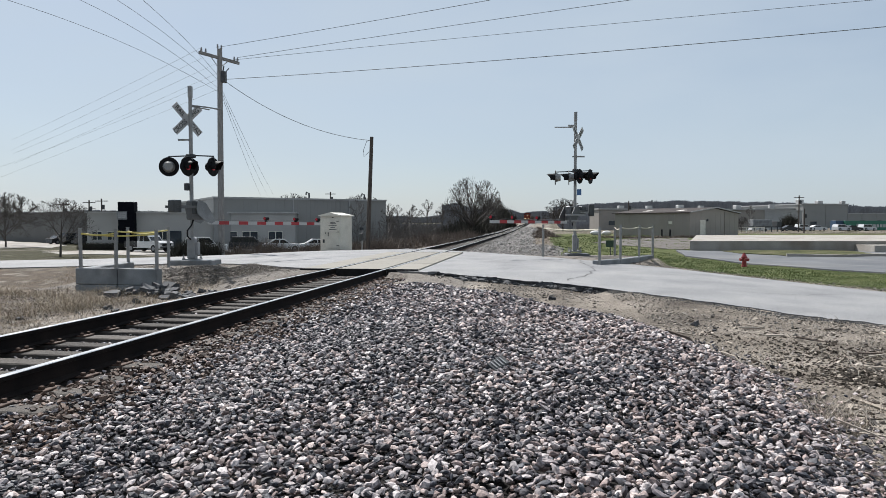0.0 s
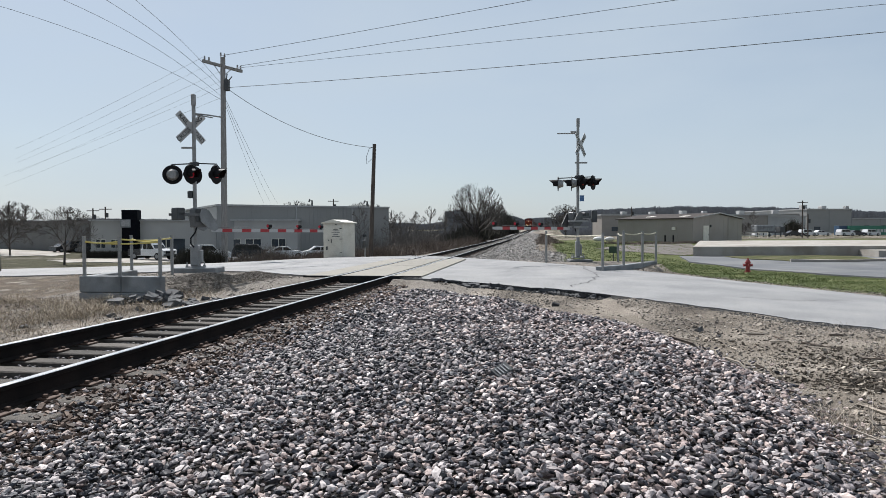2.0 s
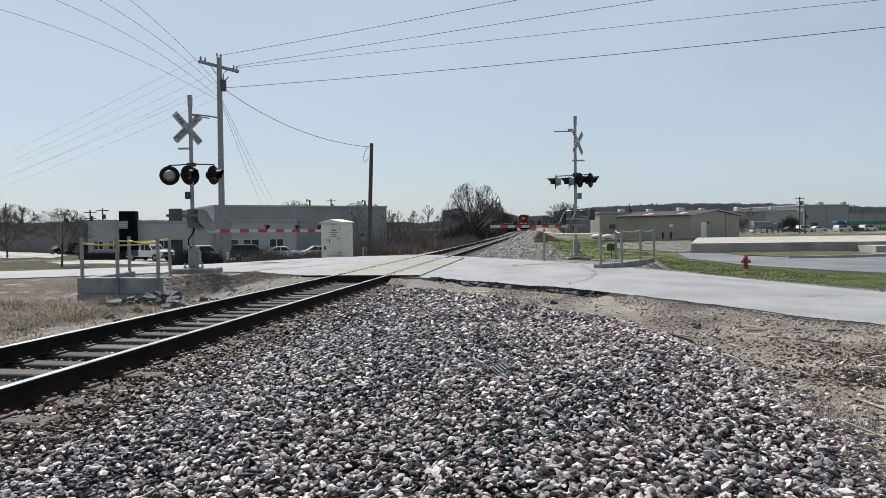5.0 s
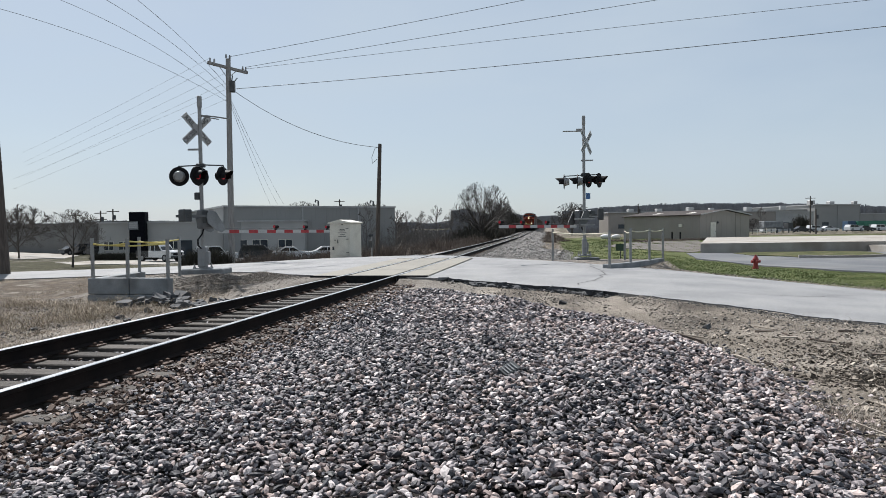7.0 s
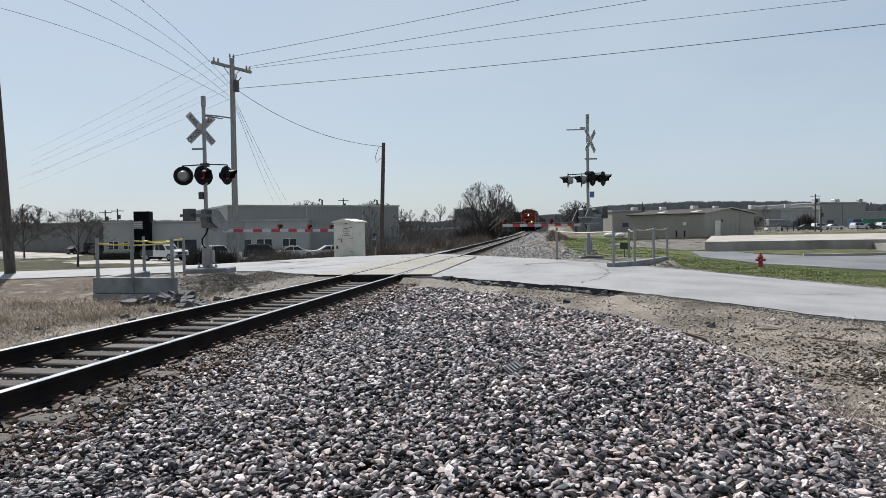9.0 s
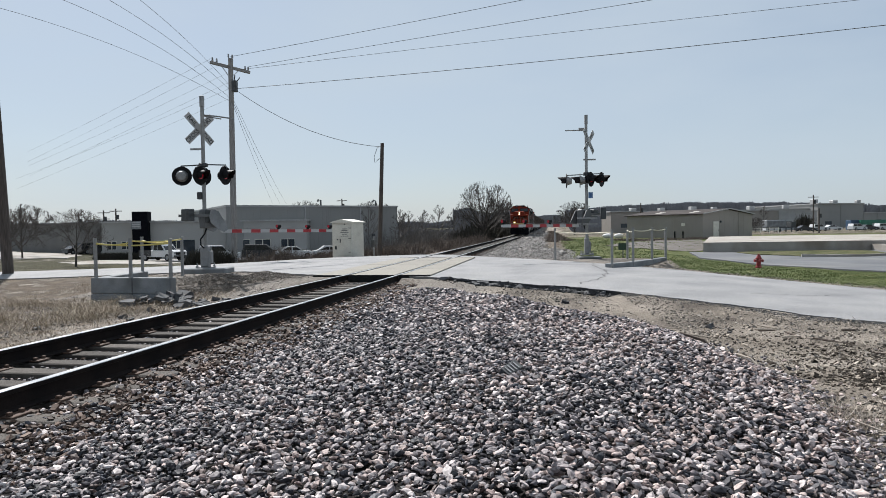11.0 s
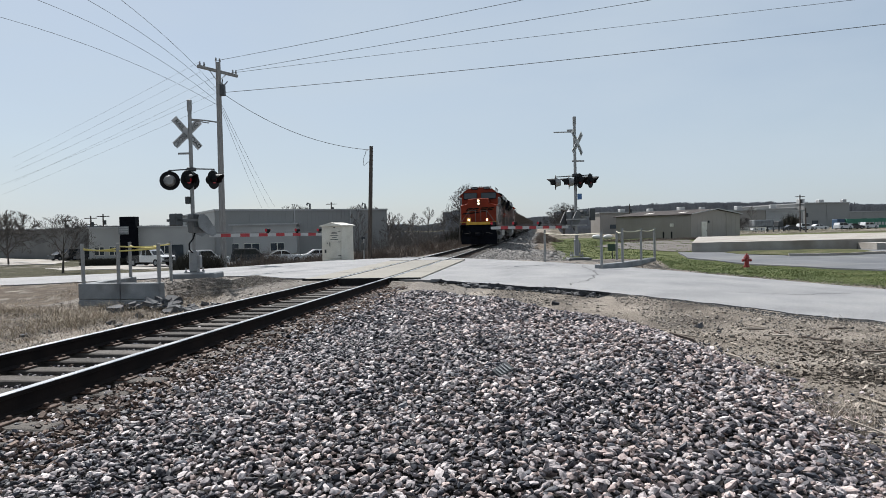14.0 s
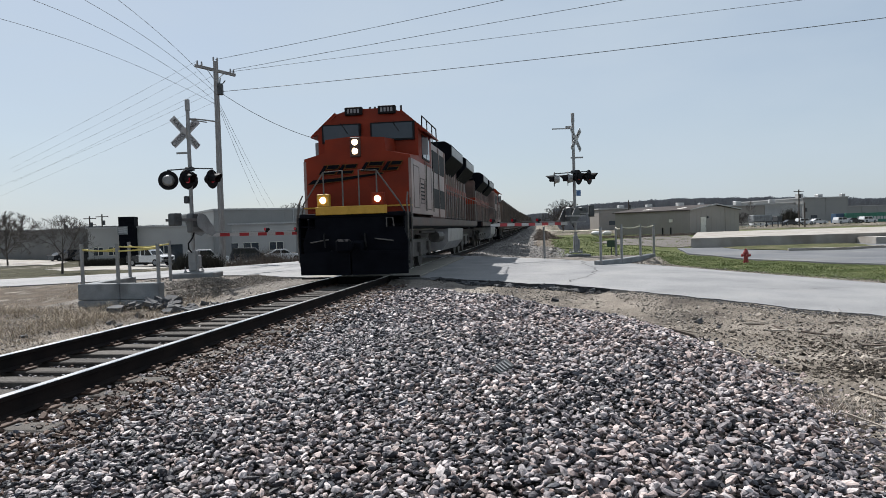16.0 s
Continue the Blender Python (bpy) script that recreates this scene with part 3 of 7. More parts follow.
HEAD = [(-0.037, -0.006), (0.037, -0.006), (0.036, -0.003), (0.028, 0.0), (-0.028, 0.0), (-0.036, -0.003)]
TIE_STEP = 0.51


def build_track():
    track = thing("railway_track", "single railway track with dark rails on weathered wooden ties", "railway track", kind="structure")
    for side in (-1, 1):
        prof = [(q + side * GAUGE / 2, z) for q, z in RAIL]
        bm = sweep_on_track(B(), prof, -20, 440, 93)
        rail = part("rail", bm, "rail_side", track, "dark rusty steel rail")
        bm = sweep_on_track(B(), [(q + side * GAUGE / 2, z) for q, z in HEAD], -20, 440, 93)
        part("rail_head", bm, "rail_top", rail, "polished bright running surface")
    rng = random.Random(8)
    # ties: three alike meshes with worn ends
    meshes = []
    for v in range(3):
        bm = box(B(), -1.3, 1.3, -0.115, 0.115, -0.36, -0.192, bevel=0.012)
        bmesh.ops.subdivide_edges(bm, edges=[e for e in bm.edges if e.calc_length() > 2], cuts=5)
        for vert in bm.verts:
            vert.co += Vector((0, 1, 0.5)) * 0.014 * noise.noise(vert.co * 4 + Vector((v * 9, 0, 0)))
        meshes.append(link("tie", bm, "tie"))
    plate = box(B(), -0.18, 0.18, -0.095, 0.095, -0.192, -0.174, bevel=0.004)
    for sx in (-0.12, 0.12):
        for sy in (-0.06, 0.06):
            box(plate, sx - 0.02, sx + 0.02, sy - 0.017, sy + 0.017, -0.176, -0.145, bevel=0.005)
    plate_me = link("tie_plate", plate, "plate")
    y, i = -3.0, 0
    far_bm = B()
    while y < 320:
        if not PANEL_Y0 - 0.1 < y < PANEL_Y1 + 0.1:
            turn = TRACK_TURN + rng.uniform(-0.8, 0.8)
            m = Matrix.Translation(on_track(y, rng.uniform(-0.05, 0.05), rng.uniform(-0.012, 0.004))) @ pose(0, 0, 0, 0, 0, turn)
            if i < 230:
                t = new("tie", meshes[i % 3])
                t.parent, t.matrix_basis = track, m
                if y < 45:
                    for side in (-1, 1):
                        p = new("tie_plate", plate_me)
                        p.parent = track
                        p.matrix_basis = Matrix.Translation(on_track(y, side * GAUGE / 2)) @ pose(0, 0, 0, 0, 0, TRACK_TURN)
            else:
                box(far_bm, -1.3, 1.3, -0.11, 0.11, -0.36, -0.19, m=m)
            i += 1
        y += TIE_STEP
    tagged(part("distant_ties", far_bm, "tie", track, "row of far wooden ties"), kind="stuff")
    return track


build_track()


def build_crossing():
    """Concrete crossing panels between and beside the rails, with rubber at their ends."""
    pad = thing("crossing_surface", "yellowish concrete level-crossing panels with black rubber edges", "level crossing", kind="structure")
    h = GAUGE / 2
    length = (PANEL_Y1 - PANEL_Y0) / 4
    for q0, q1 in ((-1.66, -h - 0.06), (-h + 0.115, h - 0.115), (h + 0.06, 1.66)):
        me = link("panel", box(B(), -(q1 - q0) / 2, (q1 - q0) / 2, -length / 2 + 0.008, length / 2 - 0.008, -0.2, 0.0, bevel=0.012), "panel")
        for k in range(4):
            y = PANEL_Y0 + (k + 0.5) * length
            p = new("panel", me)
            p.parent = pad
            p.matrix_basis = Matrix.Translation(on_track(y, (q0 + q1) / 2, 0.0)) @ pose(0, 0, 0, 0, 0, TRACK_TURN)
        bm = B()
        for y, s in ((PANEL_Y0, -1), (PANEL_Y1, 1)):
            box(bm, q0, q1, -0.05, 0.05, -0.2, 0.004, m=Matrix.Translation(on_track(y + s * 0.06, 0)) @ pose(0, 0, 0, 0, 0, TRACK_TURN))
        part("rubber_edge", bm, "rubber", pad, "black rubber end strip")
    return pad


build_crossing()


# ---- ballast: loose stones, each with its own facets ----
def stone_shapes():
    bm = B()
    bmesh.ops.create_icosphere(bm, subdivisions=1, radius=1)
    bm.verts.ensure_lookup_table()
    v = np.array([p.co[:] for p in bm.verts])
    f = np.array([[p.index for p in face.verts] for face in bm.faces])
    bm.free()
    return v, f


CUBE_V = np.array([(-1, -1, -1), (1, -1, -1), (1, 1, -1), (-1, 1, -1), (-1, -1, 1), (1, -1, 1), (1, 1, 1), (-1, 1, 1)], float) * 0.68
CUBE_F = np.array([(0, 2, 1), (0, 3, 2), (4, 5, 6), (4, 6, 7), (0, 1, 5), (0, 5, 4), (1, 2, 6), (1, 6, 5), (2, 3, 7), (2, 7, 6), (3, 0, 4), (3, 4, 7)])


def scatter_stones(name, x, y, z, size, mat, rng, flat=(0.34, 0.68), shape="ico"):
    """One mesh of angular stones at the given places."""
    v, f = stone_shapes() if shape == "ico" else (CUBE_V, CUBE_F)
    n = len(x)
    k = len(v)
    if shape == "ico":
        p = v[None] * (0.7 + 0.4 * rng.random((n, k, 1))) * (0.7 + 0.6 * rng.random((n, k, 3)))
    else:
        p = v[None] * (0.6 + 0.55 * rng.random((n, k, 3)))
    stretch = np.stack([0.8 + 0.75 * rng.random(n), 0.62 + 0.4 * rng.random(n), flat[0] + (flat[1] - flat[0]) * rng.random(n)], -1)
    p = p * (stretch * size[:, None] * 0.5)[:, None, :]
    a, b, c = (rng.random((3, n)) * 2 - 1)
    a, b, c = a * np.pi, b * 0.6, c * 0.6
    ca, sa, cb, sb, cc, sc = np.cos(a), np.sin(a), np.cos(b), np.sin(b), np.cos(c), np.sin(c)
    R = np.empty((n, 3, 3))
    R[:, 0] = np.stack([ca * cb, ca * sb * sc - sa * cc, ca * sb * cc + sa * sc], -1)
    R[:, 1] = np.stack([sa * cb, sa * sb * sc + ca * cc, sa * sb * cc - ca * sc], -1)
    R[:, 2] = np.stack([-sb, cb * sc, cb * cc], -1)
    p = np.einsum("nij,nkj->nki", R, p) + np.stack([x, y, z], -1)[:, None, :]
    faces = (f[None] + (np.arange(n) * k)[:, None, None]).reshape(-1, 3)
    return arrays_mesh(name, p.reshape(-1, 3), faces, mat)


def jitter_grid(x0, x1, y0, y1, pitch, rng):
    gx, gy = np.meshgrid(np.arange(x0, x1, pitch), np.arange(y0, y1, pitch * 0.9))
    gx = gx + rng.uniform(-0.5, 0.5, gx.shape) * pitch
    gy = gy + rng.uniform(-0.5, 0.5, gy.shape) * pitch
    return gx.ravel(), gy.ravel()


def build_ballast():
    rng = np.random.default_rng(5)
    xs, ys, ss, zs = [], [], [], []
    for y0, y1, pitch in ((-3.6, 1.6, 0.07), (1.6, 5.0, 0.036), (5.0, 8.5, 0.041), (8.5, 12.5, 0.048), (12.5, 18.75, 0.058)):
        x, y = jitter_grid(-7.5, 4.2, y0, y1, pitch, rng)
        q = offset_of(x, y)
        edge = np.interp(y, PILE_Y, PILE_X)
        soft = rng.normal(0, 0.22, len(x))
        d, _ = road_distance(x, y)
        keep = (q > -2.1 + 0.6 * rng.normal(0, 0.25, len(x))) & (x < edge + soft) & (d > 0.12) & (np.abs(x) < np.where(y < 1.6, 4.6, 0.75 * y + 2.2))
        # leave the ties bare here and there between the rails
        on_tie = (np.abs(q) < 1.32) & (np.abs(((y + q * UX - (-3.0)) / TIE_STEP + 0.5) % 1 - 0.5) * TIE_STEP < 0.125)
        keep &= ~(on_tie & (rng.random(len(x)) < np.where(np.abs(q) < 0.78, 0.97, np.where(y > 11, 0.62, 0.34))))
        keep &= ~(np.abs(np.abs(q) - GAUGE / 2) < 0.10)
        x, y, q = x[keep], y[keep], q[keep]
        s = pitch * np.exp(np.clip(rng.normal(0.20, 0.26, len(x)), -0.5, 0.62))
        s = np.where(np.abs(q) < 0.75, s * 0.75, s)
        z = ballast_z(q, y, x) + rng.uniform(-0.034, 0.026, len(x)) + 0.025 * np.sin(x * 2.1 + y) * np.sin(y * 1.7 - x * 0.6) * (q > 1.6)
        xs.append(x), ys.append(y), ss.append(s), zs.append(z)
    X, Y, Z, S = [np.concatenate(v) for v in (xs, ys, zs, ss)]
    Q = offset_of(X, Y)
    rusty = rng.random(len(X)) < np.interp(np.abs(Q), [0.7, 0.95, 1.5, 2.0], [0.25, 0.75, 0.6, 0.0])
    # the mix of stones shifts from bluish beside the track to pinkish at the pile's foot
    drift = 0.10 * np.sin(X * 1.3 + 0.7 * Y) + 0.07 * np.sin(X * 3.1 - Y * 2.2) + 0.05 * np.clip(X - 0.5, -2, 2) + 0.12 * np.clip((6 - Y) / 3, 0, 1) * np.clip(X / 2 + 0.4, 0, 1)
    pick = np.clip(rng.random(len(X)) - drift * (rng.random(len(X)) < 0.8), 0, 0.999)
    pick = np.where(pick < 0.21, pick + 0.58, np.where(pick < 0.79, pick - 0.21, pick))
    # more dark stones between the rails put the shade between ties into colour
    pick = np.where((np.abs(Q) < 0.72) & (rng.random(len(X)) < 0.55), 0.95, pick)
    near = (Y < 9.0) & (Y > 1.6)
    grey = "loose angular grey ballast stones beside the track"
    for mask, mat, shape, label in (((pick < 0.58) & ~rusty & near, "stone", "ico", grey), ((pick < 0.58) & ~rusty & ~near, "stone", "cube", grey),
                                    ((pick >= 0.58) & (pick < 0.79) & ~rusty & near, "stone_pink", "ico", "loose pinkish ballast stones beside the track"),
                                    ((pick >= 0.79) & ~rusty & near, "stone_dark", "ico", "loose dark blue-grey ballast stones beside the track"),
                                    ((pick >= 0.58) & (pick < 0.79) & ~rusty & ~near, "stone_pink", "cube", "loose pinkish ballast stones beside the track"),
                                    ((pick >= 0.79) & ~rusty & ~near, "stone_dark", "cube", "loose dark blue-grey ballast stones beside the track"),
                                    (rusty, "stone_rust", "cube", "rust-stained ballast stones along the rails")):
        me = scatter_stones("ballast", X[mask], Y[mask], Z[mask], S[mask], mat, rng, shape=shape)
        tagged(new("ballast", me), label, "ballast", kind="stuff")
    # beyond the crossing
    xs, ys, ss, zs = [], [], [], []
    for y0, y1, pitch in ((29.9, 48, 0.11), (48, 90, 0.2), (90, 190, 0.4)):
        w = 7.5
        x, y = jitter_grid(-2.1, 7.2, y0, y1, pitch, rng)
        q = x
        x = track_x(y) + q * UY
        d, _ = road_distance(x, y)
        keep = (d > 0.15) & (np.abs(np.abs(q) - GAUGE / 2) > 0.12) & (q < np.where(y < 60, 6.9, 4.4) + rng.normal(0, 0.3, len(q))) & (q > -3.4)
        x, y, q = x[keep], y[keep], q[keep]
        xs.append(x), ys.append(y), ss.append(pitch * np.exp(rng.normal(-0.1, 0.3, len(x))) * np.where(np.abs(q) < 1.4, 0.6, 1))
        zs.append(np.maximum(ballast_z(q, y, x), ground_z(x, y)) + rng.uniform(-0.02, 0.01, len(x)))
    me = scatter_stones("ballast", np.concatenate(xs), np.concatenate(ys), np.concatenate(zs), np.concatenate(ss), "stone_pale", rng)
    tagged(new("ballast", me), "pale ballast shoulder along the far track", "ballast", kind="stuff")
    # the bed under the stones; close by, near-black with gap shade in its colour
    for y0, y1, q0, q1, n in ((-4, 18.8, -2.3, 9.5, 60), (29.7, 440, -3.2, 5, 120)):
        yy, qq = np.meshgrid(np.linspace(y0, y1, n), np.linspace(q0, q1, 50), indexing="ij")
        x = track_x(yy) + qq * UY
        if y0 < 0:
            edge = np.interp(yy, PILE_Y, PILE_X)
            x = np.minimum(x, edge + 0.2)
            qq = offset_of(x, yy)
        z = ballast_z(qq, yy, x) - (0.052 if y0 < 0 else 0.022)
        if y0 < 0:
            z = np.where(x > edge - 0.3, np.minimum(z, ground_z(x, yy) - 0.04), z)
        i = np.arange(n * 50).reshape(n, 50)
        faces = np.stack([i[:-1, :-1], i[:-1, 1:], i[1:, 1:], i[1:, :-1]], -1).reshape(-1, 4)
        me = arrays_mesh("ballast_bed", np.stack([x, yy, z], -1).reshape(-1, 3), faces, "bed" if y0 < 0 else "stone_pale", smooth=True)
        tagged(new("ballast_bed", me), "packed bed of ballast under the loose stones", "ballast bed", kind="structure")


build_ballast()


# ---- tan gravel, dirt crumbs ----
def build_gravel():
    rng = np.random.default_rng(9)
    x, y = jitter_grid(-12, 12, 3, 24, 0.062, rng)
    q = offset_of(x, y)
    d, _ = road_distance(x, y)
    edge = np.interp(y, PILE_Y, PILE_X)
    left = (q < -1.7) & (q > -8.5) & (y > 7)
    right = (x > edge - 0.2) & (q > 0)
    dense = np.where(y > 15, 0.75, np.where(y > 8, 0.95, 0.8)) * np.where(left, 0.6, 1.0)
    keep = (d > 0.02) & (left | right) & (rng.random(len(x)) < dense * (0.6 + 0.5 * np.sin(x * 1.7 + y) * np.sin(y * 1.3 - x))) & (np.abs(x) < 0.75 * y + 2)
    x, y = x[keep], y[keep]
    s = 0.026 * np.exp(rng.normal(0, 0.55, len(x)))
    me = scatter_stones("gravel", x, y, ground_z(x, y) + s * 0.1, np.minimum(s, 0.07), "pebble", rng, shape="cube")
    tagged(new("gravel", me), "scattered tan gravel on the bare dirt verges", "gravel", kind="stuff")


build_gravel()


# ---- crossing signals ----
def yaw_of(dx, dy):
    """Turn that makes local -y point along (dx, dy)."""
    return math.degrees(math.atan2(dx, -dy))


def light_unit(parent, x, y, z, dx, dy, lit=True):
    """Round flashing-light head: black target disc, housing, red lens under a hood; faces (dx, dy)."""
    m = pose(x, y, z, 0, 0, yaw_of(dx, dy))
    bm = B()
    bmesh.ops.create_cone(bm, cap_ends=True, segments=28, radius1=0.305, radius2=0.29, depth=0.025, matrix=m @ pose(0, 0, 0, 90))
    head = part("light_head", bm, "black", parent, "round black target disc with a hooded lens")
    bm = B()
    bmesh.ops.create_cone(bm, cap_ends=True, segments=16, radius1=0.19, radius2=0.13, depth=0.2, matrix=m @ pose(0, 0.11, 0, -90))
    part("housing", bm, "galv" if not lit else "black", head)
    bm = B()
    bmesh.ops.create_uvsphere(bm, u_segments=14, v_segments=8, radius=0.12, matrix=m @ pose(0, -0.012, 0) @ Matrix.Diagonal((1, 0.3, 1, 1)))
    part("lens", bm, "red_lens", head, "red lens", smooth=True)
    bm = B()
    n = 14
    rings = []
    for depth, r in ((-0.01, 0.17), (-0.36, 0.155), (-0.36, 0.145), (-0.01, 0.16)):
        ring = []
        for i in range(n + 1):
            a = radians(-35 + 250 * i / n)
            cut = 1.0 if depth > -0.1 else (0.55 + 0.45 * max(0, math.sin(a)))
            ring.append(bm.verts.new((math.cos(a) * r, depth * cut, math.sin(a) * r)))
        rings.append(ring)
    for a, b in zip(rings, rings[1:] + rings[:1]):
        for i in range(n):
            bm.faces.new((a[i], a[i + 1], b[i + 1], b[i]))
    bmesh.ops.recalc_face_normals(bm, faces=bm.faces[:])
    bmesh.ops.transform(bm, matrix=m, verts=bm.verts[:])
    part("hood", bm, "black", head)


def crossbuck(parent, x, y, z, dx, dy, behind=0.09):
    """Two crossed white blades with black lettering; faces (dx, dy)."""
    base = pose(x, y, z, 0, 0, yaw_of(dx, dy))
    for angle, words, off in ((-45, ("RAIL", "ROAD"), 0.0), (45, ("CROSS", "ING"), -0.012)):
        m = base @ pose(0, behind + off, 0, 0, -angle, 0)
        blade = part("blade", box(B(), -0.61, 0.61, -0.003, 0.003, -0.115, 0.115, m=m), "white_sign", parent, "white crossbuck blade with black capitals")
        for word, cx in zip(words, (-0.345, 0.345)):
            bm = lettering(word, 0.19)
            bmesh.ops.transform(bm, matrix=m @ pose(cx, -0.006, 0), verts=bm.verts[:])
            part("lettering", bm, "black_letter", blade, "black letters")


def gate_arm(parent, x, y, z, dx, dy, length, drop=0.0):
    """Striped barrier arm with three small red lamps on top."""
    yaw = math.degrees(math.atan2(dy, dx))
    m = pose(x, y, z, 0, math.degrees(math.atan2(drop, length)), yaw)
    arm = part("gate_arm", box(B(), 0.35, length, -0.02, 0.02, -0.045, 0.045, m=m), "white_sign", parent, "white barrier arm with red stripes")
    s, k = 0.8, 0
    while s < length - 0.2:
        part("stripe", box(B(), s, min(s + 0.406, length - 0.01), -0.024, 0.024, -0.056, 0.056, m=m), "red_stripe", arm, "red reflective stripe")
        s += 0.813
    s = 0.8 - 0.406
    while s < length - 0.2:
        part("white_band", box(B(), max(0.35, s), min(s + 0.406, length), -0.022, 0.022, -0.054, 0.054, m=m), "white_sign", arm)
        s += 0.813
    for s in (length - 2.75, length - 1.3, length - 0.12):
        bm = box(B(), s - 0.05, s + 0.05, -0.03, 0.03, 0.05, 0.10, bevel=0.01, m=m)
        rod(bm, (m @ Vector((s - 0.07, 0, 0.165))), (m @ Vector((s + 0.09, 0, 0.165))), 0.062, seg=12)
        lamp = part("arm_lamp", bm, "black", arm, "small black lamp with a red lens")
        for e in (-0.074, 0.094):
            part("lens", rod(B(), m @ Vector((s + e - 0.006, 0, 0.165)), m @ Vector((s + e + 0.006, 0, 0.165)), 0.055, seg=12), "red_lens", lamp, "small red lens")
    bm = path_rod(B(), [m @ Vector((0.6 + 0.35 * i, -0.01, 0.095 + 0.01 * math.sin(i * 2.1))) for i in range(int((length - 0.7) / 0.35))], 0.008, seg=4)
    part("arm_cable", bm, "cable", arm)


def mast(parent, height, slim=1.0):
    bm = rod(B(), (0, 0, 0.25), (0, 0, height), 0.062, 0.058, seg=16)
    part("mast", bm, "galv", parent, "galvanised steel mast", smooth=False)
    bm = box(B(), -0.13 * slim, 0.13 * slim, -0.13 * slim, 0.13 * slim, 0.09, 0.75, bevel=0.03)
    box(bm, -0.24, 0.24, -0.24, 0.24, 0.05, 0.09)
    box(bm, 0.12 * slim, 0.22 * slim, -0.1 * slim, 0.1 * slim, 0.2, 0.6, bevel=0.02)
    base = part("junction_base", bm, "alu", parent, "cast aluminium base box with bolts")
    for sx in (-0.2, 0.2):
        for sy in (-0.2, 0.2):
            bm = rod(B(), (sx, sy, 0.0), (sx, sy, 0.22), 0.02, seg=6)
            rod(bm, (sx, sy, 0.09), (sx, sy, 0.13), 0.04, seg=6)
            part("anchor_bolt", bm, "galv", base)
    bm = box(B(), -0.06, 0.06, -0.065, 0.065, height - 0.32, height + 0.04, bevel=0.01)
    part("mast_cap", bm, "galv", parent)


def gate_mechanism(parent, dx, dy, plate="block"):
    """Gear housing on the mast with side plates, counterweight and cables; the arm leaves along (dx, dy)."""
    yaw = math.degrees(math.atan2(dy, dx))
    m = pose(0, 0, 0, 0, 0, yaw)
    bm = box(B(), -0.28, 0.22, -0.34, -0.07, 1.32, 1.92, bevel=0.04, m=m)
    mech = part("gate_mechanism", bm, "mech", parent, "grey cast gate mechanism housing")
    part("cover", box(B(), -0.24, 0.18, -0.37, -0.335, 1.5, 1.9, bevel=0.01, m=m), "dark_grey", mech)
    bm = B()
    for sy in (-0.43, 0.12):
        prism(bm, [(-0.15, 1.72), (-0.05, 1.92), (0.2, 1.86), (0.52, 1.42), (0.56, 1.28), (0.42, 1.2), (0.2, 1.28), (-0.1, 1.5)], sy, sy + 0.025, m=m)
    part("arm_bracket", bm, plate, mech, "grey steel arm bracket plates")
    bm = B()
    for sy in (-0.42, 0.13):
        box(bm, -0.85, 0.0, sy, sy + 0.02, 1.68, 1.76, m=m)
    part("counterweight_arm", bm, "mech", mech)
    bm = box(B(), -0.95, -0.66, -0.42, -0.1, 1.54, 1.92, bevel=0.03, m=m)
    part("counterweight", bm, "dark_grey", mech, "dark grey counterweight blocks")
    pts = [m @ Vector(p) for p in ((-0.1, -0.22, 1.35), (-0.2, -0.25, 1.15), (-0.32, -0.2, 0.98), (-0.26, -0.12, 0.8), (-0.12, -0.08, 0.7))]
    part("mechanism_cable", path_rod(B(), pts, 0.025, seg=8), "black", mech)


def signal_left():
    s = thing("crossing_signal", "railway crossing signal with crossbuck, flashing lights and lowered gate arm", "crossing signal", pose(-7.99, 21.6, 0.05), group="crossing signals")
    mast(s, 5.5)
    part("foundation", box(B(), -0.55, 0.75, -0.45, 0.55, -0.35, 0.055, bevel=0.03), "block", s, "grey concrete foundation pad")
    crossbuck(s, -0.06, 0.02, 4.5, 0.75, -0.66)
    bm = path_rod(B(), [(0.0, 0, 3.35), (-0.72, 0, 3.32), (-0.75, 0, 3.2)], 0.022)
    path_rod(bm, [(0.0, 0, 3.36), (0.72, 0, 3.33), (0.75, 0, 3.2)], 0.022)
    box(bm, -0.13, 0.13, -0.09, 0.09, 3.28, 3.4, bevel=0.02)
    part("light_bracket", bm, "dark_grey", s, "dark cross bracket of the lights")
    light_unit(s, -0.70, 0.0, 3.0, -0.30, 0.95, lit=False)
    light_unit(s, -0.12, 0.22, 3.0, -0.75, 0.66)
    light_unit(s, -0.03, -0.2, 3.0, 0.92, -0.40)
    light_unit(s, 0.70, 0.0, 3.0, 0.95, -0.30)
    part("indicator_box", box(B(), -0.2, -0.06, -0.1, 0.1, 2.25, 2.48, bevel=0.015), "dark_grey", s, "small dark box on the mast")
    bm = path_rod(B(), [(0.03, 0, 4.93), (0.5, 0.02, 4.88), (0.98, 0.03, 4.80)], 0.025)
    path_rod(bm, [(0.03, 0, 4.90), (0.6, 0.02, 4.80)], 0.02)
    part("bracket_arm", bm, "galv", s, "short galvanised bracket arm")
    part("sign_bracket", box(B(), -0.4, 0.02, -0.02, 0.02, 3.82, 3.88), "galv", s)
    gate_mechanism(s, 0.54, 0.84)
    gate_arm(s, 0.18, 0.05, 1.23, 0.54, 0.84, 5.6, drop=0.04)
    return s


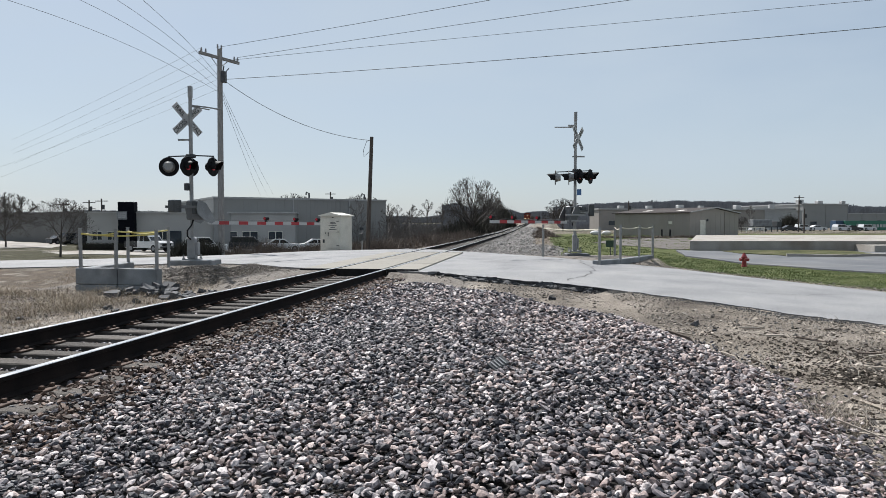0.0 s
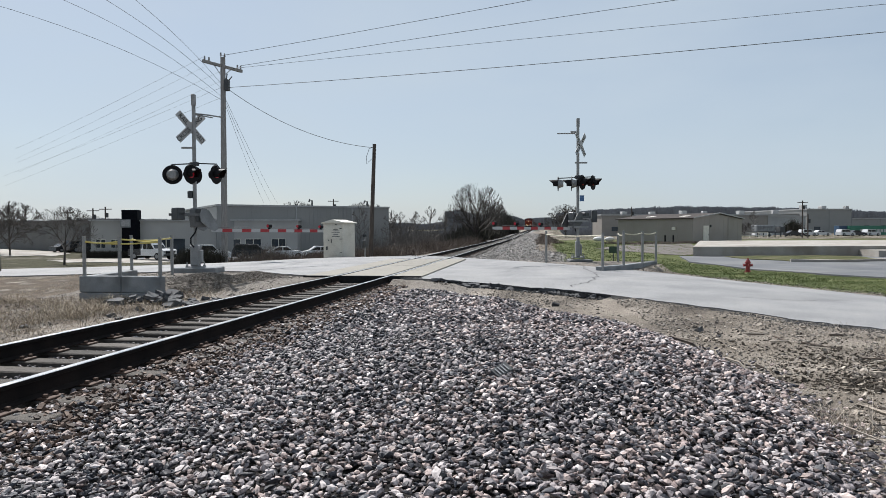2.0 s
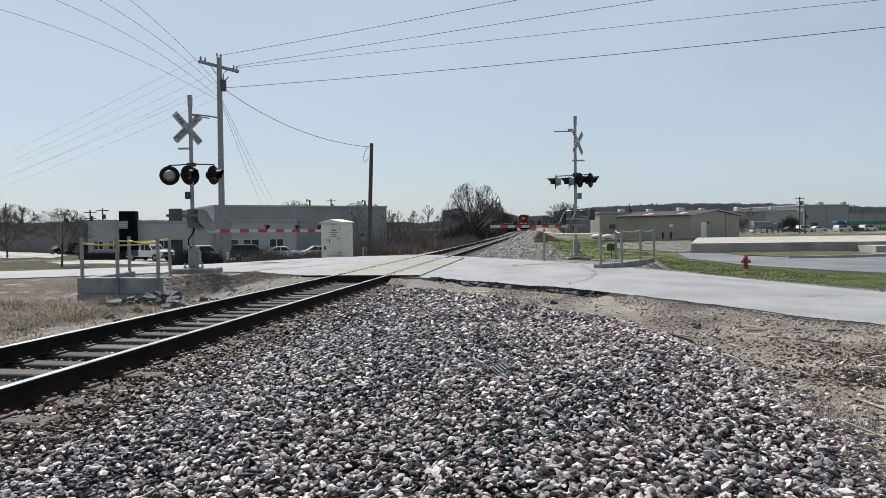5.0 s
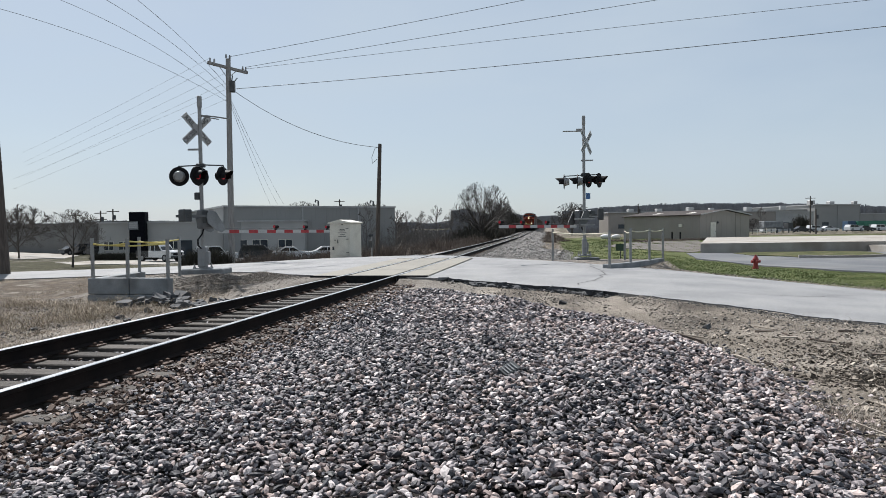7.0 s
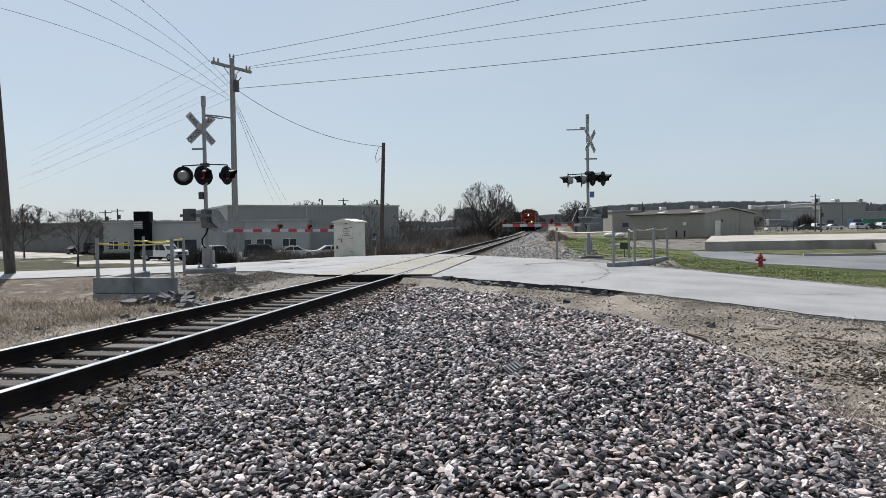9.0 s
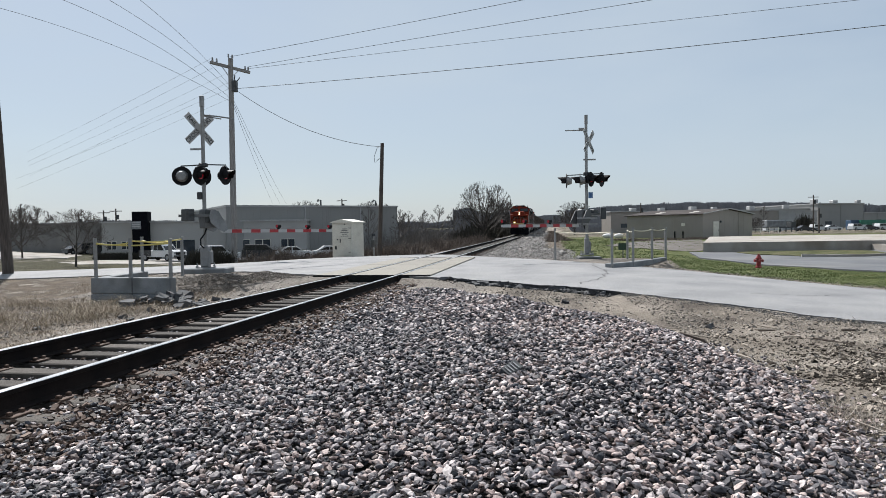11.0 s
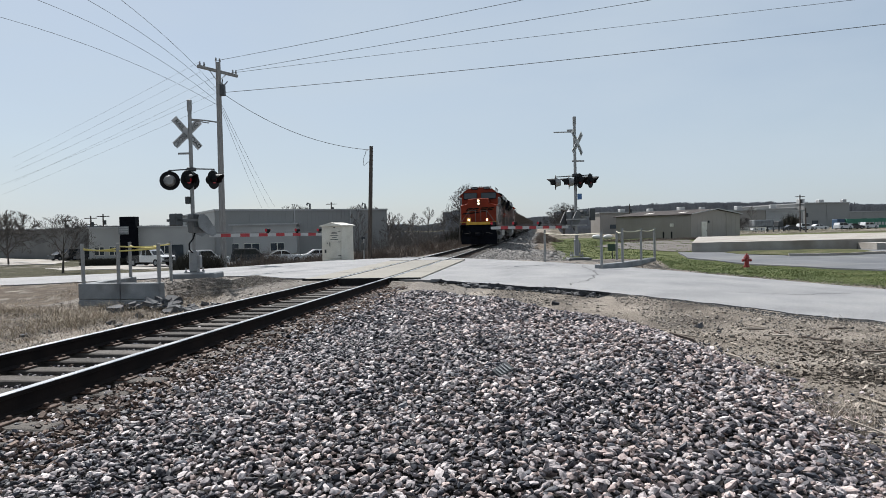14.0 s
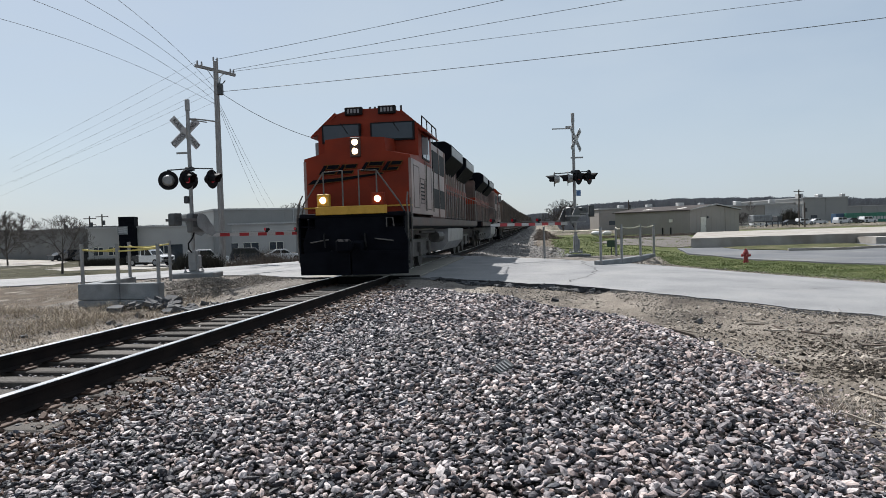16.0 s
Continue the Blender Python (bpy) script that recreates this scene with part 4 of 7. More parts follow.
def signal_right():
    s = thing("crossing_signal", "railway crossing signal with crossbuck, flashing lights and lowered gate arm", "crossing signal", pose(5.4, 27.8, 0.05), group="crossing signals")
    mast(s, 5.7, 0.72)
    part("foundation", box(B(), -0.38, 0.55, -0.34, 0.36, -0.35, -0.02, bevel=0.03), "mech", s, "grey concrete foundation pad")
    crossbuck(s, 0.16, 0.0, 4.68, 0.80, -0.60, behind=0.06)
    bm = path_rod(B(), [(-0.82, 0, 3.3), (0.7, 0, 3.36)], 0.022)
    box(bm, -0.12, 0.12, -0.09, 0.09, 3.28, 3.42, bevel=0.02)
    part("light_bracket", bm, "dark_grey", s, "dark cross bracket of the lights")
    light_unit(s, -0.80, 0.05, 3.08, -0.97, 0.22, lit=False)
    light_unit(s, -0.26, 0.0, 3.08, -0.97, 0.20, lit=False)
    light_unit(s, 0.16, -0.15, 3.12, 0.80, -0.60)
    light_unit(s, 0.62, 0.0, 3.12, 0.84, -0.55)
    bm = path_rod(B(), [(0, 0, 5.12), (-0.85, 0, 5.12)], 0.025)
    box(bm, -0.3, -0.05, -0.03, 0.03, 5.12, 5.22)
    part("bracket_arm", bm, "galv", s, "short galvanised bracket arm")
    part("sign_bracket", box(B(), -0.12, 0.38, -0.02, 0.02, 3.9, 3.96), "galv", s)
    part("number_plate", box(B(), 0.06, 0.24, -0.08, -0.07, 2.36, 2.6), "sign_blue", s, "small blue sign plate")
    gate_mechanism(s, -0.72, -0.69, "mech")
    bm = B()
    for z in (1.28, 1.52):
        box(bm, -0.45, 0.35, -0.42, -0.30, z, z + 0.06)
    part("platform_bracket", bm, "galv", s, "pale flat bracket bars")
    gate_arm(s, -0.15, -0.15, 1.25, -0.72, -0.69, 4.95, drop=-0.02)
    part("relay_box", box(B(), 0.6, 0.82, 0.1, 0.3, 1.5, 1.98, bevel=0.02), "dark_grey", s, "dark relay box")
    part("box_bracket", box(B(), 0.02, 0.62, 0.18, 0.22, 1.62, 1.68), "galv", s)
    return s


signal_left()
signal_right()


# ---- post-and-rope enclosures on concrete retaining blocks ----
def post_fence(posts, ropes, label, rope_mat):
    f = thing("guard_fence", label, "guard fence", pose(posts[0][0], posts[0][1], posts[0][2]), group="signal guard fences")
    ox, oy, oz = posts[0][:3]
    for x, y, z, top in posts:
        bm = rod(B(), (x - ox, y - oy, z - oz - 0.2), (x - ox, y - oy, top - oz), 0.045, seg=12)
        rod(bm, (x - ox, y - oy, top - oz - 0.01), (x - ox, y - oy, top - oz + 0.02), 0.05, seg=12)
        part("post", bm, "galv", f, "galvanised round steel post")
    for a, b, z in ropes:
        pa, pb = posts[a], posts[b]
        pts = []
        for i in range(9):
            t = i / 8
            pts.append((pa[0] + (pb[0] - pa[0]) * t - ox, pa[1] + (pb[1] - pa[1]) * t - oy, z - 0.05 * math.sin(math.pi * t) - oz))
        part("rope", path_rod(B(), pts, 0.022, seg=6), rope_mat, f, "taut pale yellow rope")
    return f


LEFT_POSTS = [(-9.44, 17.65, 0.1, 1.12), (-8.42, 17.45, 0.1, 1.10), (-7.29, 17.25, 0.0, 1.08), (-9.48, 20.4, 0.0, 1.12), (-8.18, 20.2, 0.02, 1.12)]
post_fence(LEFT_POSTS, [(0, 1, 1.0), (1, 4, 1.05), (3, 2, 1.02), (0, 2, 0.98)], "galvanised posts with yellow ropes beside the signal", "yellow")
RIGHT_POSTS = [(5.08, 22.0, 0.05, 1.13), (6.02, 23.0, 0.05, 1.19), (7.12, 24.6, 0.05, 1.17), (8.04, 26.0, 0.05, 1.16), (6.92, 27.3, 0.02, 1.09), (4.08, 27.6, 0.0, 1.19)]
post_fence(RIGHT_POSTS, [(1, 2, 1.12), (2, 3, 1.12), (4, 1, 1.08), (5, 0, 1.06)], "galvanised posts with pale ropes beside the signal", "rope_white")


def retaining_block(pts, z0, z1, label, thick=0.25):
    """Low concrete wall along a line, in cast pieces."""
    w = thing("retaining_wall", label, "retaining wall", pose(pts[0][0], pts[0][1], 0), kind="structure")
    o = Vector((pts[0][0], pts[0][1], 0))
    for a, b in zip(pts[:-1], pts[1:]):
        a, b = Vector((*a, 0)) - o, Vector((*b, 0)) - o
        d = b - a
        m = Matrix.Translation(a) @ pose(0, 0, 0, 0, 0, math.degrees(math.atan2(d.y, d.x)))
        n = max(1, round(d.length / 1.4))
        for i in range(n):
            lo = d.length * i / n + 0.006
            hi = d.length * (i + 1) / n - 0.006
            zm = (z0 + z1) / 2
            part("concrete_block", box(B(), lo, hi, 0, thick, z0, zm - 0.008, bevel=0.015, m=m), "block", w)
            part("concrete_block", box(B(), lo, hi, 0.012, thick, zm + 0.004, z1, bevel=0.015, m=m), "block", w)
    return w


retaining_block([(-9.55, 17.55), (-8.36, 17.35), (-7.25, 17.12)], -0.75, 0.10, "blue-grey weathered concrete retaining wall of the fenced signal bed")
retaining_block([(-9.55, 20.4), (-9.55, 17.85)], -0.75, 0.09, "weathered concrete side wall of the fenced signal bed")
retaining_block([(5.05, 21.95), (6.02, 22.9), (7.15, 24.5), (8.1, 25.95)], -0.75, 0.05, "grey concrete retaining wall under the fence posts")


# ---- utility poles and wires ----
def insulator(bm, p):
    rod(bm, p, p + Vector((0, 0, 0.10)), 0.02, seg=6)
    for k, r in ((0.10, 0.06), (0.16, 0.05), (0.22, 0.045)):
        rod(bm, p + Vector((0, 0, k)), p + Vector((0, 0, k + 0.045)), r, r * 0.7, seg=8)


def main_pole():
    x, y, z0 = -11.12, 34.0, -0.7
    s = thing("utility_pole", "tall weathered grey wooden utility pole with a crossarm", "utility pole", pose(x, y, z0), group="utility poles")
    bm = rod(B(), (0, 0, -0.3), (0.04, 0, 10.6), 0.17, 0.12, seg=12)
    part("pole", bm, "wood_pole", s)
    a, b = Vector((-0.66, -0.76, 10.24)), Vector((0.70, 0.80, 10.10))
    d = (b - a).normalized()
    m = Matrix.Translation((a + b) / 2) @ d.to_track_quat("X", "Z").to_matrix().to_4x4()
    part("crossarm", box(B(), -1.1, 1.1, -0.06, 0.06, -0.07, 0.07, bevel=0.01, m=m), "wood_pole", s, "grey wooden crossarm")
    bm = B()
    for e in (a.lerp(b, 0.25), a.lerp(b, 0.75)):
        rod(bm, e, (0.03, -0.1, 9.62), 0.02, seg=6)
    part("brace", bm, "galv", s)
    for p in (a.lerp(b, 0.03), a.lerp(b, 0.14), a.lerp(b, 0.9), a.lerp(b, 0.985), Vector((-0.03, -0.1, 10.55)), Vector((0.1, 0.08, 10.55))):
        bm = B()
        insulator(bm, p)
        part("insulator", bm, "ceramic", s, "grey insulator")
    bm = box(B(), 0.12, 0.34, -0.14, 0.14, 8.95, 9.5, bevel=0.02)
    rod(bm, (0.2, 0, 9.5), (0.24, 0, 9.78), 0.03, seg=8)
    rod(bm, (0.3, 0.1, 9.5), (0.46, 0.1, 9.68), 0.025, seg=8)
    part("switch_box", bm, "dark_grey", s, "grey switch box with two bushings")


def plain_pole(x, y, z0, z1, lean, r, label, mat):
    s = thing("utility_pole", label, "utility pole", pose(x, y, z0), group="utility poles")
    bm = rod(B(), (0, 0, -0.3), (lean, 0, z1 - z0), r, r * 0.75, seg=12)
    part("pole", bm, mat, s)
    return s


main_pole()
p = plain_pole(-4.22, 37.8, gz(-4.22, 37.8), 6.05, 0.27, 0.13, "leaning brown wooden service pole with a hanging wire loop", "wood_pole_brown")
zb = gz(-4.22, 37.8)
part("wire_loop", path_rod(B(), [(0.2, -0.1, 5.85 - zb), (0.0, -0.1, 5.8 - zb), (-0.18, -0.1, 5.3 - zb), (-0.15, -0.1, 4.95 - zb), (0.0, -0.1, 5.1 - zb), (0.12, -0.1, 5.2 - zb)], 0.014, seg=5), "cable", p)
part("riser_pipe", rod(B(), (-0.28, -0.12, 0), (-0.25, -0.1, 1.35), 0.05, seg=8), "galv", p)
part("meter_box", box(B(), -0.42, -0.24, -0.22, -0.08, 0.75, 1.15, bevel=0.02), "dark_grey", p)
plain_pole(-17.45, 26.2, -0.6, 10.4, -0.5, 0.2, "thick brown wooden utility pole by the road", "wood_pole_brown")


def wire(points, r=0.0105, label="thin overhead cable strung from a utility pole"):
    """Sagging line through three points."""
    a, q, b = [Vector(p) for p in points]
    bm = B()
    pts = []
    for i in range(25):
        t = i / 24
        pts.append(a * (1 - t) * (1 - 2 * t) + q * 4 * t * (1 - t) + b * t * (2 * t - 1))
    path_rod(bm, pts, r, seg=5)
    ob = part("overhead_wire", bm, "cable")
    tagged(ob, label, "overhead wire", group="overhead wires")


def through_middle(start, q):
    """A wire that hangs lowest at q and rises again as far beyond."""
    s, m = Vector(start), Vector(q)
    return (s, m, Vector((2 * m.x - s.x, 2 * m.y - s.y, s.z)))


wire(through_middle((-11.1, 34, 10.0), (1.88, 26.57, 9.9)))
wire(through_middle((-10.45, 34.75, 9.66), (6.25, 26.57, 9.75)))
wire(through_middle((-10.7, 34.4, 9.45), (12.81, 26.57, 9.55)), r=0.009)
wire(through_middle((-11.0, 34, 8.4), (15.09, 23.36, 7.95)), r=0.013)
for (x, zz), z in zip(((-15.27, 9.07), (-12.7, 9.07), (-11.4, 9.07), (-10.5, 9.07)), (7.75, 7.9, 8.3, 8.5)):
    wire(through_middle((-11.1, 34, z), (x, 24, zz)), r=0.008)
for (x, y, z), s in zip(((-38.0, 60, 8.61), (-37.8, 60, 7.42), (-39.05, 60, 6.23)), ((-11.75, 33.3, 9.78), (-10.9, 34.1, 9.4), (-11.1, 34, 8.45))):
    m = (Vector(s) + Vector((x, y, z))) / 2 - Vector((0, 0, 0.12))
    wire((s, m, (x, y, z)), r=0.0055)
    m2 = Vector(s).lerp(Vector((x, y, z)), 0.5) - Vector((0, 0, 0.75))
    wire((Vector(s) - Vector((0, 0, 0.5)), m2, (x, y, z - 0.9)), r=0.005)
wire(((-11.0, 34, 8.45), (-7.6, 35.8, 6.55), (-3.98, 37.8, 5.85)), r=0.014, label="service cable hanging between two poles")
for x, z in ((-22.9, 7.6), (-22.0, 7.75), (-21.2, 7.9)):
    p0, p1 = Vector((-11.0, 34, z)), Vector((x, 85.5, 4.7))
    wire((p0, (p0 + p1) / 2 - Vector((0, 0, 0.25)), p1), r=0.009, label="service cable from the pole to the grey hall")


# ---- white equipment cabinet ----
def bungalow():
    s = thing("equipment_cabinet", "white painted steel signal equipment cabinet with a low gable roof", "equipment cabinet", pose(-5.62, 35.7, gz(-5.62, 35.7), 0, 0, -24))
    h = 1.88
    part("body", box(B(), -0.62, 0.62, -0.55, 0.55, 0.06, h, bevel=0.01), "white_metal", s)
    bm = prism(B(), [(-0.7, h), (0.7, h), (0.7, h + 0.05), (0, h + 0.2), (-0.7, h + 0.05)], -0.63, 0.63)
    part("roof", bm, "white_metal", s)
    part("skid", box(B(), -0.55, 0.55, -0.5, 0.5, -0.25, 0.06), "block", s)
    door = part("door", box(B(), -0.18, 0.52, -0.585, -0.55, 0.2, h - 0.12, bevel=0.01), "white_metal", s)
    part("handle", box(B(), -0.12, -0.08, -0.61, -0.585, 0.85, 1.05, bevel=0.005), "dark_grey", door, "dark door handle")
    bm = B()
    for z in (0.35, 1.05, 1.6):
        box(bm, 0.4, 0.56, -0.6, -0.585, z, z + 0.03)
    part("hinge", bm, "dark_grey", door)
    bm = B()
    for i, (w, z) in enumerate(((0.3, 1.55), (0.36, 1.48), (0.5, 1.38), (0.3, 1.28), (0.46, 1.18))):
        box(bm, 0.17 - w / 2, 0.17 + w / 2, -0.592, -0.585, z, z + 0.03)
    part("stencil_bars", bm, "dark_grey", door, "small dark stencilled lines")
    part("vent", box(B(), 0.12, 0.2, -0.57, -0.55, h - 0.09, h - 0.04), "black", s)
    part("lock_box", box(B(), -0.45, -0.36, -0.58, -0.55, 0.5, 0.68), "dark_grey", s)
    part("outlet", box(B(), -0.32, -0.26, -0.57, -0.55, 0.98, 1.04), "dark_grey", s)
    return s


bungalow()


# ---- train ----
SPEED, NOSE_END = 18.7, 18.6


def truck(parent, y, axles, r=0.5, tall=0.95, mat="loco_black"):
    """Bogie with side frames and wheels; y is its middle."""
    n = len(axles)
    half = max(abs(a) for a in axles) + 0.55
    bm = B()
    for sx in (-1.05, 1.05):
        prism(bm, [(-half, 0.55), (-half, 0.8), (-half * 0.5, tall), (half * 0.5, tall), (half, 0.8), (half, 0.55), (half * 0.4, 0.42), (-half * 0.4, 0.42)], -0.08, 0.08,
              m=pose(sx, y, 0, 0, 0, 90))
        for a in axles:
            box(bm, sx - 0.13, sx + 0.13, y + a - 0.17, y + a + 0.17, 0.4, 0.75, bevel=0.03)
            rod(bm, (sx + math.copysign(0.1, sx), y + a - 0.35, 0.55), (sx + math.copysign(0.1, sx), y + a - 0.35, 0.85), 0.07, seg=8)
    t = part("bogie", bm, mat, parent, "dark bogie frame")
    for a in axles:
        bm = B()
        for sx in (-GAUGE / 2, GAUGE / 2):
            rod(bm, (sx - 0.065, y + a, r), (sx + 0.065, y + a, r), r, seg=24)
            s = -math.copysign(1, sx)
            rod(bm, (sx + s * 0.055, y + a, r), (sx + s * 0.085, y + a, r), r + 0.025, seg=24)
        rod(bm, (-0.7, y + a, r), (0.7, y + a, r), 0.08, seg=8)
        part("wheelset", bm, "steel_dirty", t, "steel wheels on an axle")


FRONT = 0.42          # the end platform is this much shorter than drawn


def build_locomotive():
    s = thing("locomotive", "orange and black freight locomotive with lit headlights", "locomotive", group="locomotives")
    # underframe and pilot
    bm = box(B(), -1.45, 1.45, 0.0, 19.9, 1.28, 1.62, bevel=0.03)
    box(bm, -1.0, 1.0, -1.15 + FRONT, 0.0, 1.3, 1.68, bevel=0.03)
    part("underframe", bm, "loco_black", s, "black underframe")
    bm = prism(B(), [(-1.36, 0.12), (1.36, 0.12), (1.42, 0.95), (1.3, 1.35), (-1.3, 1.35), (-1.42, 0.95)], -1.2, -1.05)
    prism(bm, [(-1.46, 0.13), (-0.02, 0.13), (-0.02, 0.78), (-1.46, 0.7)], -0.02, 0.03, m=pose(0, -1.62, 0, 0, 0, 0) @ pose(0, 0, 0, 0, 0, -10))
    prism(bm, [(0.02, 0.13), (1.46, 0.13), (1.46, 0.7), (0.02, 0.78)], -0.02, 0.03, m=pose(0, -1.62, 0, 0, 0, 10))
    box(bm, -0.3, 0.3, -1.6, -1.2, 0.5, 1.0, bevel=0.05)
    part("snow_plow", bm, "loco_black", s, "black snow plow and pilot plate")
    bm = box(B(), -0.16, 0.16, -1.95, -1.2, 0.78, 1.0, bevel=0.05)
    box(bm, -0.2, 0.2, -2.1, -1.9, 0.72, 1.06, bevel=0.06)
    part("coupler", bm, "loco_black", s)
    part("step_stripe", box(B(), -0.96, 0.96, -1.235, -1.16, 1.70, 1.92, bevel=0.01), "yellow_paint", s, "yellow end sill stripe")
    part("front_platform", box(B(), -1.44, 1.44, -1.17, 0.02, 1.62, 1.74, bevel=0.02), "loco_black", s)
    for sx in (-1, 1):
        bm = B()
        for k in range(4):
            box(bm, sx * 1.02, sx * 1.42, -0.7 + 0.03 * k, -0.15, 0.42 + 0.32 * k, 0.46 + 0.32 * k)
        box(bm, sx * 1.40, sx * 1.44, -0.72, -0.1, 0.35, 1.65)
        part("step", bm, "loco_black", s, "black corner steps")
    for sx in (-1, 1):
        part("grab_iron", path_rod(B(), [(sx * 1.12, -1.24, 0.98), (sx * 0.62, -1.24, 1.05)], 0.02), "handrail", s, "pale grab iron")
    bm = path_rod(B(), [(0.95, -1.24, 1.35), (0.95, -1.26, 1.58), (1.12, -1.26, 1.58), (1.14, -1.24, 1.35)], 0.018)
    part("grab_iron", bm, "handrail", s, "pale grab iron")
    for x, z in ((-0.75, 1.2), (0.35, 1.18), (-0.55, 0.75)):
        part("brake_hose", path_rod(B(), [(x, -1.2, z), (x + 0.02, -1.32, z - 0.08), (x + 0.06, -1.33, z - 0.35)], 0.025), "rubber", s)
    for ob in list(s.children):
        if ob.name.split(".")[0] not in ("underframe", "step"):
            ob.data.transform(Matrix.Translation((0.11 if ob.name.startswith("snow") else 0.03, FRONT, 0)))
    # nose
    bm = B()
    front = [(-1.5, 1.74), (1.5, 1.74), (1.5, 3.28), (0.84, 3.42), (0.80, 3.78), (-0.02, 3.83), (-0.86, 3.78), (-0.90, 3.42), (-1.5, 3.28)]
    a = [bm.verts.new((x, -0.10 if abs(x) < 0.05 else (0.0 if abs(x) < 1 else 0.06), z)) for x, z in front]
    b = [bm.verts.new((x, 1.45, z + (0.12 if z > 3 else 0))) for x, z in front]
    mid = bm.verts.new((0, -0.10, 1.74))
    bm.faces.new((a[0], mid, a[5], a[6], a[7], a[8]))
    bm.faces.new((mid, a[1], a[2], a[3], a[4], a[5]))
    k = len(front)
    for i in range(1, k):
        bm.faces.new((a[i], b[i], b[(i + 1) % k], a[(i + 1) % k]))
    bmesh.ops.recalc_face_normals(bm, faces=bm.faces[:])
    nose = part("nose", bm, "orange", s, "orange short nose with a faceted front")
    part("nose_stripe", box(B(), -1.52, 1.52, -0.03, 0.04, 1.90, 1.94), "yellow_paint", nose, "thin yellow stripe")
    # dark slanted emblem bars with thin gold edges
    def bar(pts, y):
        cx, cz = sum(p[0] for p in pts) / len(pts), sum(p[1] for p in pts) / len(pts)
        edge = [(x + math.copysign(0.018, x - cx), z + math.copysign(0.014, z - cz)) for x, z in pts]
        ob = part("emblem_bar", prism(B(), pts, y - 0.014, y + 0.06), "loco_black", nose, "dark slanted emblem bar")
        part("gold_edge", prism(B(), edge, y - 0.004, y + 0.05), "gold_edge", ob, "thin gold outline")

    for x0, x1, z0, z1 in ((-1.04, -0.60, 2.83, 3.07), (-0.52, -0.10, 2.83, 3.07), (0.14, 0.64, 2.88, 3.11), (0.74, 1.14, 2.88, 3.11)):
        y = -0.118 if x1 > -0.2 and x0 < 0.2 else -0.09
        d = 0.16
        for lo, hi in ((0.0, 0.3), (0.60, 1.0)):
            za, zb = z0 + (z1 - z0) * lo, z0 + (z1 - z0) * hi
            bar([(x0 + 0.13 + d * lo, za), (x1 + d * lo, za), (x1 + d * hi, zb), (x0 + 0.13 + d * hi, zb)], y)
        bar([(x0, z0), (x0 + 0.09, z0), (x0 + 0.09 + d, z1), (x0 + d, z1)], y)
    bar([(-1.35, 2.56), (-0.5, 2.63), (0.75, 2.78), (0.75, 2.82), (-0.5, 2.71), (-1.2, 2.68)], -0.118)
    bm = box(B(), -0.12, 0.16, -0.16, 0.0, 3.26, 3.80, bevel=0.02)
    part("headlight_housing", bm, "hood_paint", nose)
    for z in (3.42, 3.66):
        part("headlight", rod(B(), (0.02, -0.175, z), (0.02, -0.15, z), 0.085, seg=20), "lamp", nose, "lit round headlight")
    for x in (-0.74, 0.74):
        bm = box(B(), x - 0.17, x + 0.17, -1.16 + FRONT, -1.0 + FRONT, 1.92, 2.26, bevel=0.02)
        ditch = part("ditch_light_box", bm, "yellow_paint" if x < 0 else "orange", s)
        part("ditch_light", rod(B(), (x, -1.19 + FRONT, 2.09), (x, -1.155 + FRONT, 2.09), 0.085, seg=20), "lamp", ditch, "lit round ditch light")
    # front railings
    bm = B()
    path_rod(bm, [(-1.42, -0.9, 1.7), (-1.3, -1.1, 2.0), (-0.72, -1.13, 2.83), (-0.2, -1.13, 2.86), (-0.2, -1.13, 1.75)], 0.022)
    path_rod(bm, [(1.42, -0.9, 1.7), (1.3, -1.1, 2.0), (0.72, -1.13, 2.83), (0.24, -1.13, 2.86), (0.24, -1.13, 1.75)], 0.022)
    for x in (-0.72, 0.72):
        rod(bm, (x, -1.13, 1.75), (x, -1.13, 2.83), 0.02)
    bmesh.ops.translate(bm, vec=(0, FRONT, 0), verts=bm.verts[:])
    part("front_handrail", bm, "handrail", s, "pale steel handrail")
    for sx in (-1, 1):
        part("corner_handrail", path_rod(B(), [(sx * 1.49, -0.62, 0.45), (sx * 1.52, -0.62, 1.6), (sx * 1.48, -0.58, 2.0), (sx * 1.46, -0.3, 2.25)], 0.022), "handrail", s)
        part("corner_handrail", path_rod(B(), [(sx * 1.55, -0.4, 0.45), (sx * 1.58, -0.4, 1.6), (sx * 1.53, -0.3, 2.1)], 0.022), "handrail", s)
    # cab
    bm = B()
    prof = [(-1.5, 2.0), (1.5, 2.0), (1.5, 4.22), (0.98, 4.72), (0.55, 4.85), (-0.55, 4.85), (-0.98, 4.72), (-1.5, 4.22)]
    fr = [bm.verts.new((x, 1.3 + 0.22 * (max(z, 3.8) - 3.8), z)) for x, z in prof]
    bk = [bm.verts.new((x, 3.75, z)) for x, z in prof]
    bm.faces.new(fr[::-1])
    bm.faces.new(bk)
    k = len(prof)
    for i in range(k):
        bm.faces.new((fr[i], fr[(i + 1) % k], bk[(i + 1) % k], bk[i]))
    bmesh.ops.recalc_face_normals(bm, faces=bm.faces[:])
    cab = part("cab", bm, "orange", s, "orange wide cab with sloped roof edges")
    for sx in (-1, 1):
        bm = prism(B(), [(sx * 1.40, 4.22), (sx * 1.76, 4.06), (sx * 1.76, 4.11), (sx * 1.0, 4.77), (sx * 0.95, 4.70)], 1.46, 3.7)
        part("roof_visor", bm, "orange", cab)
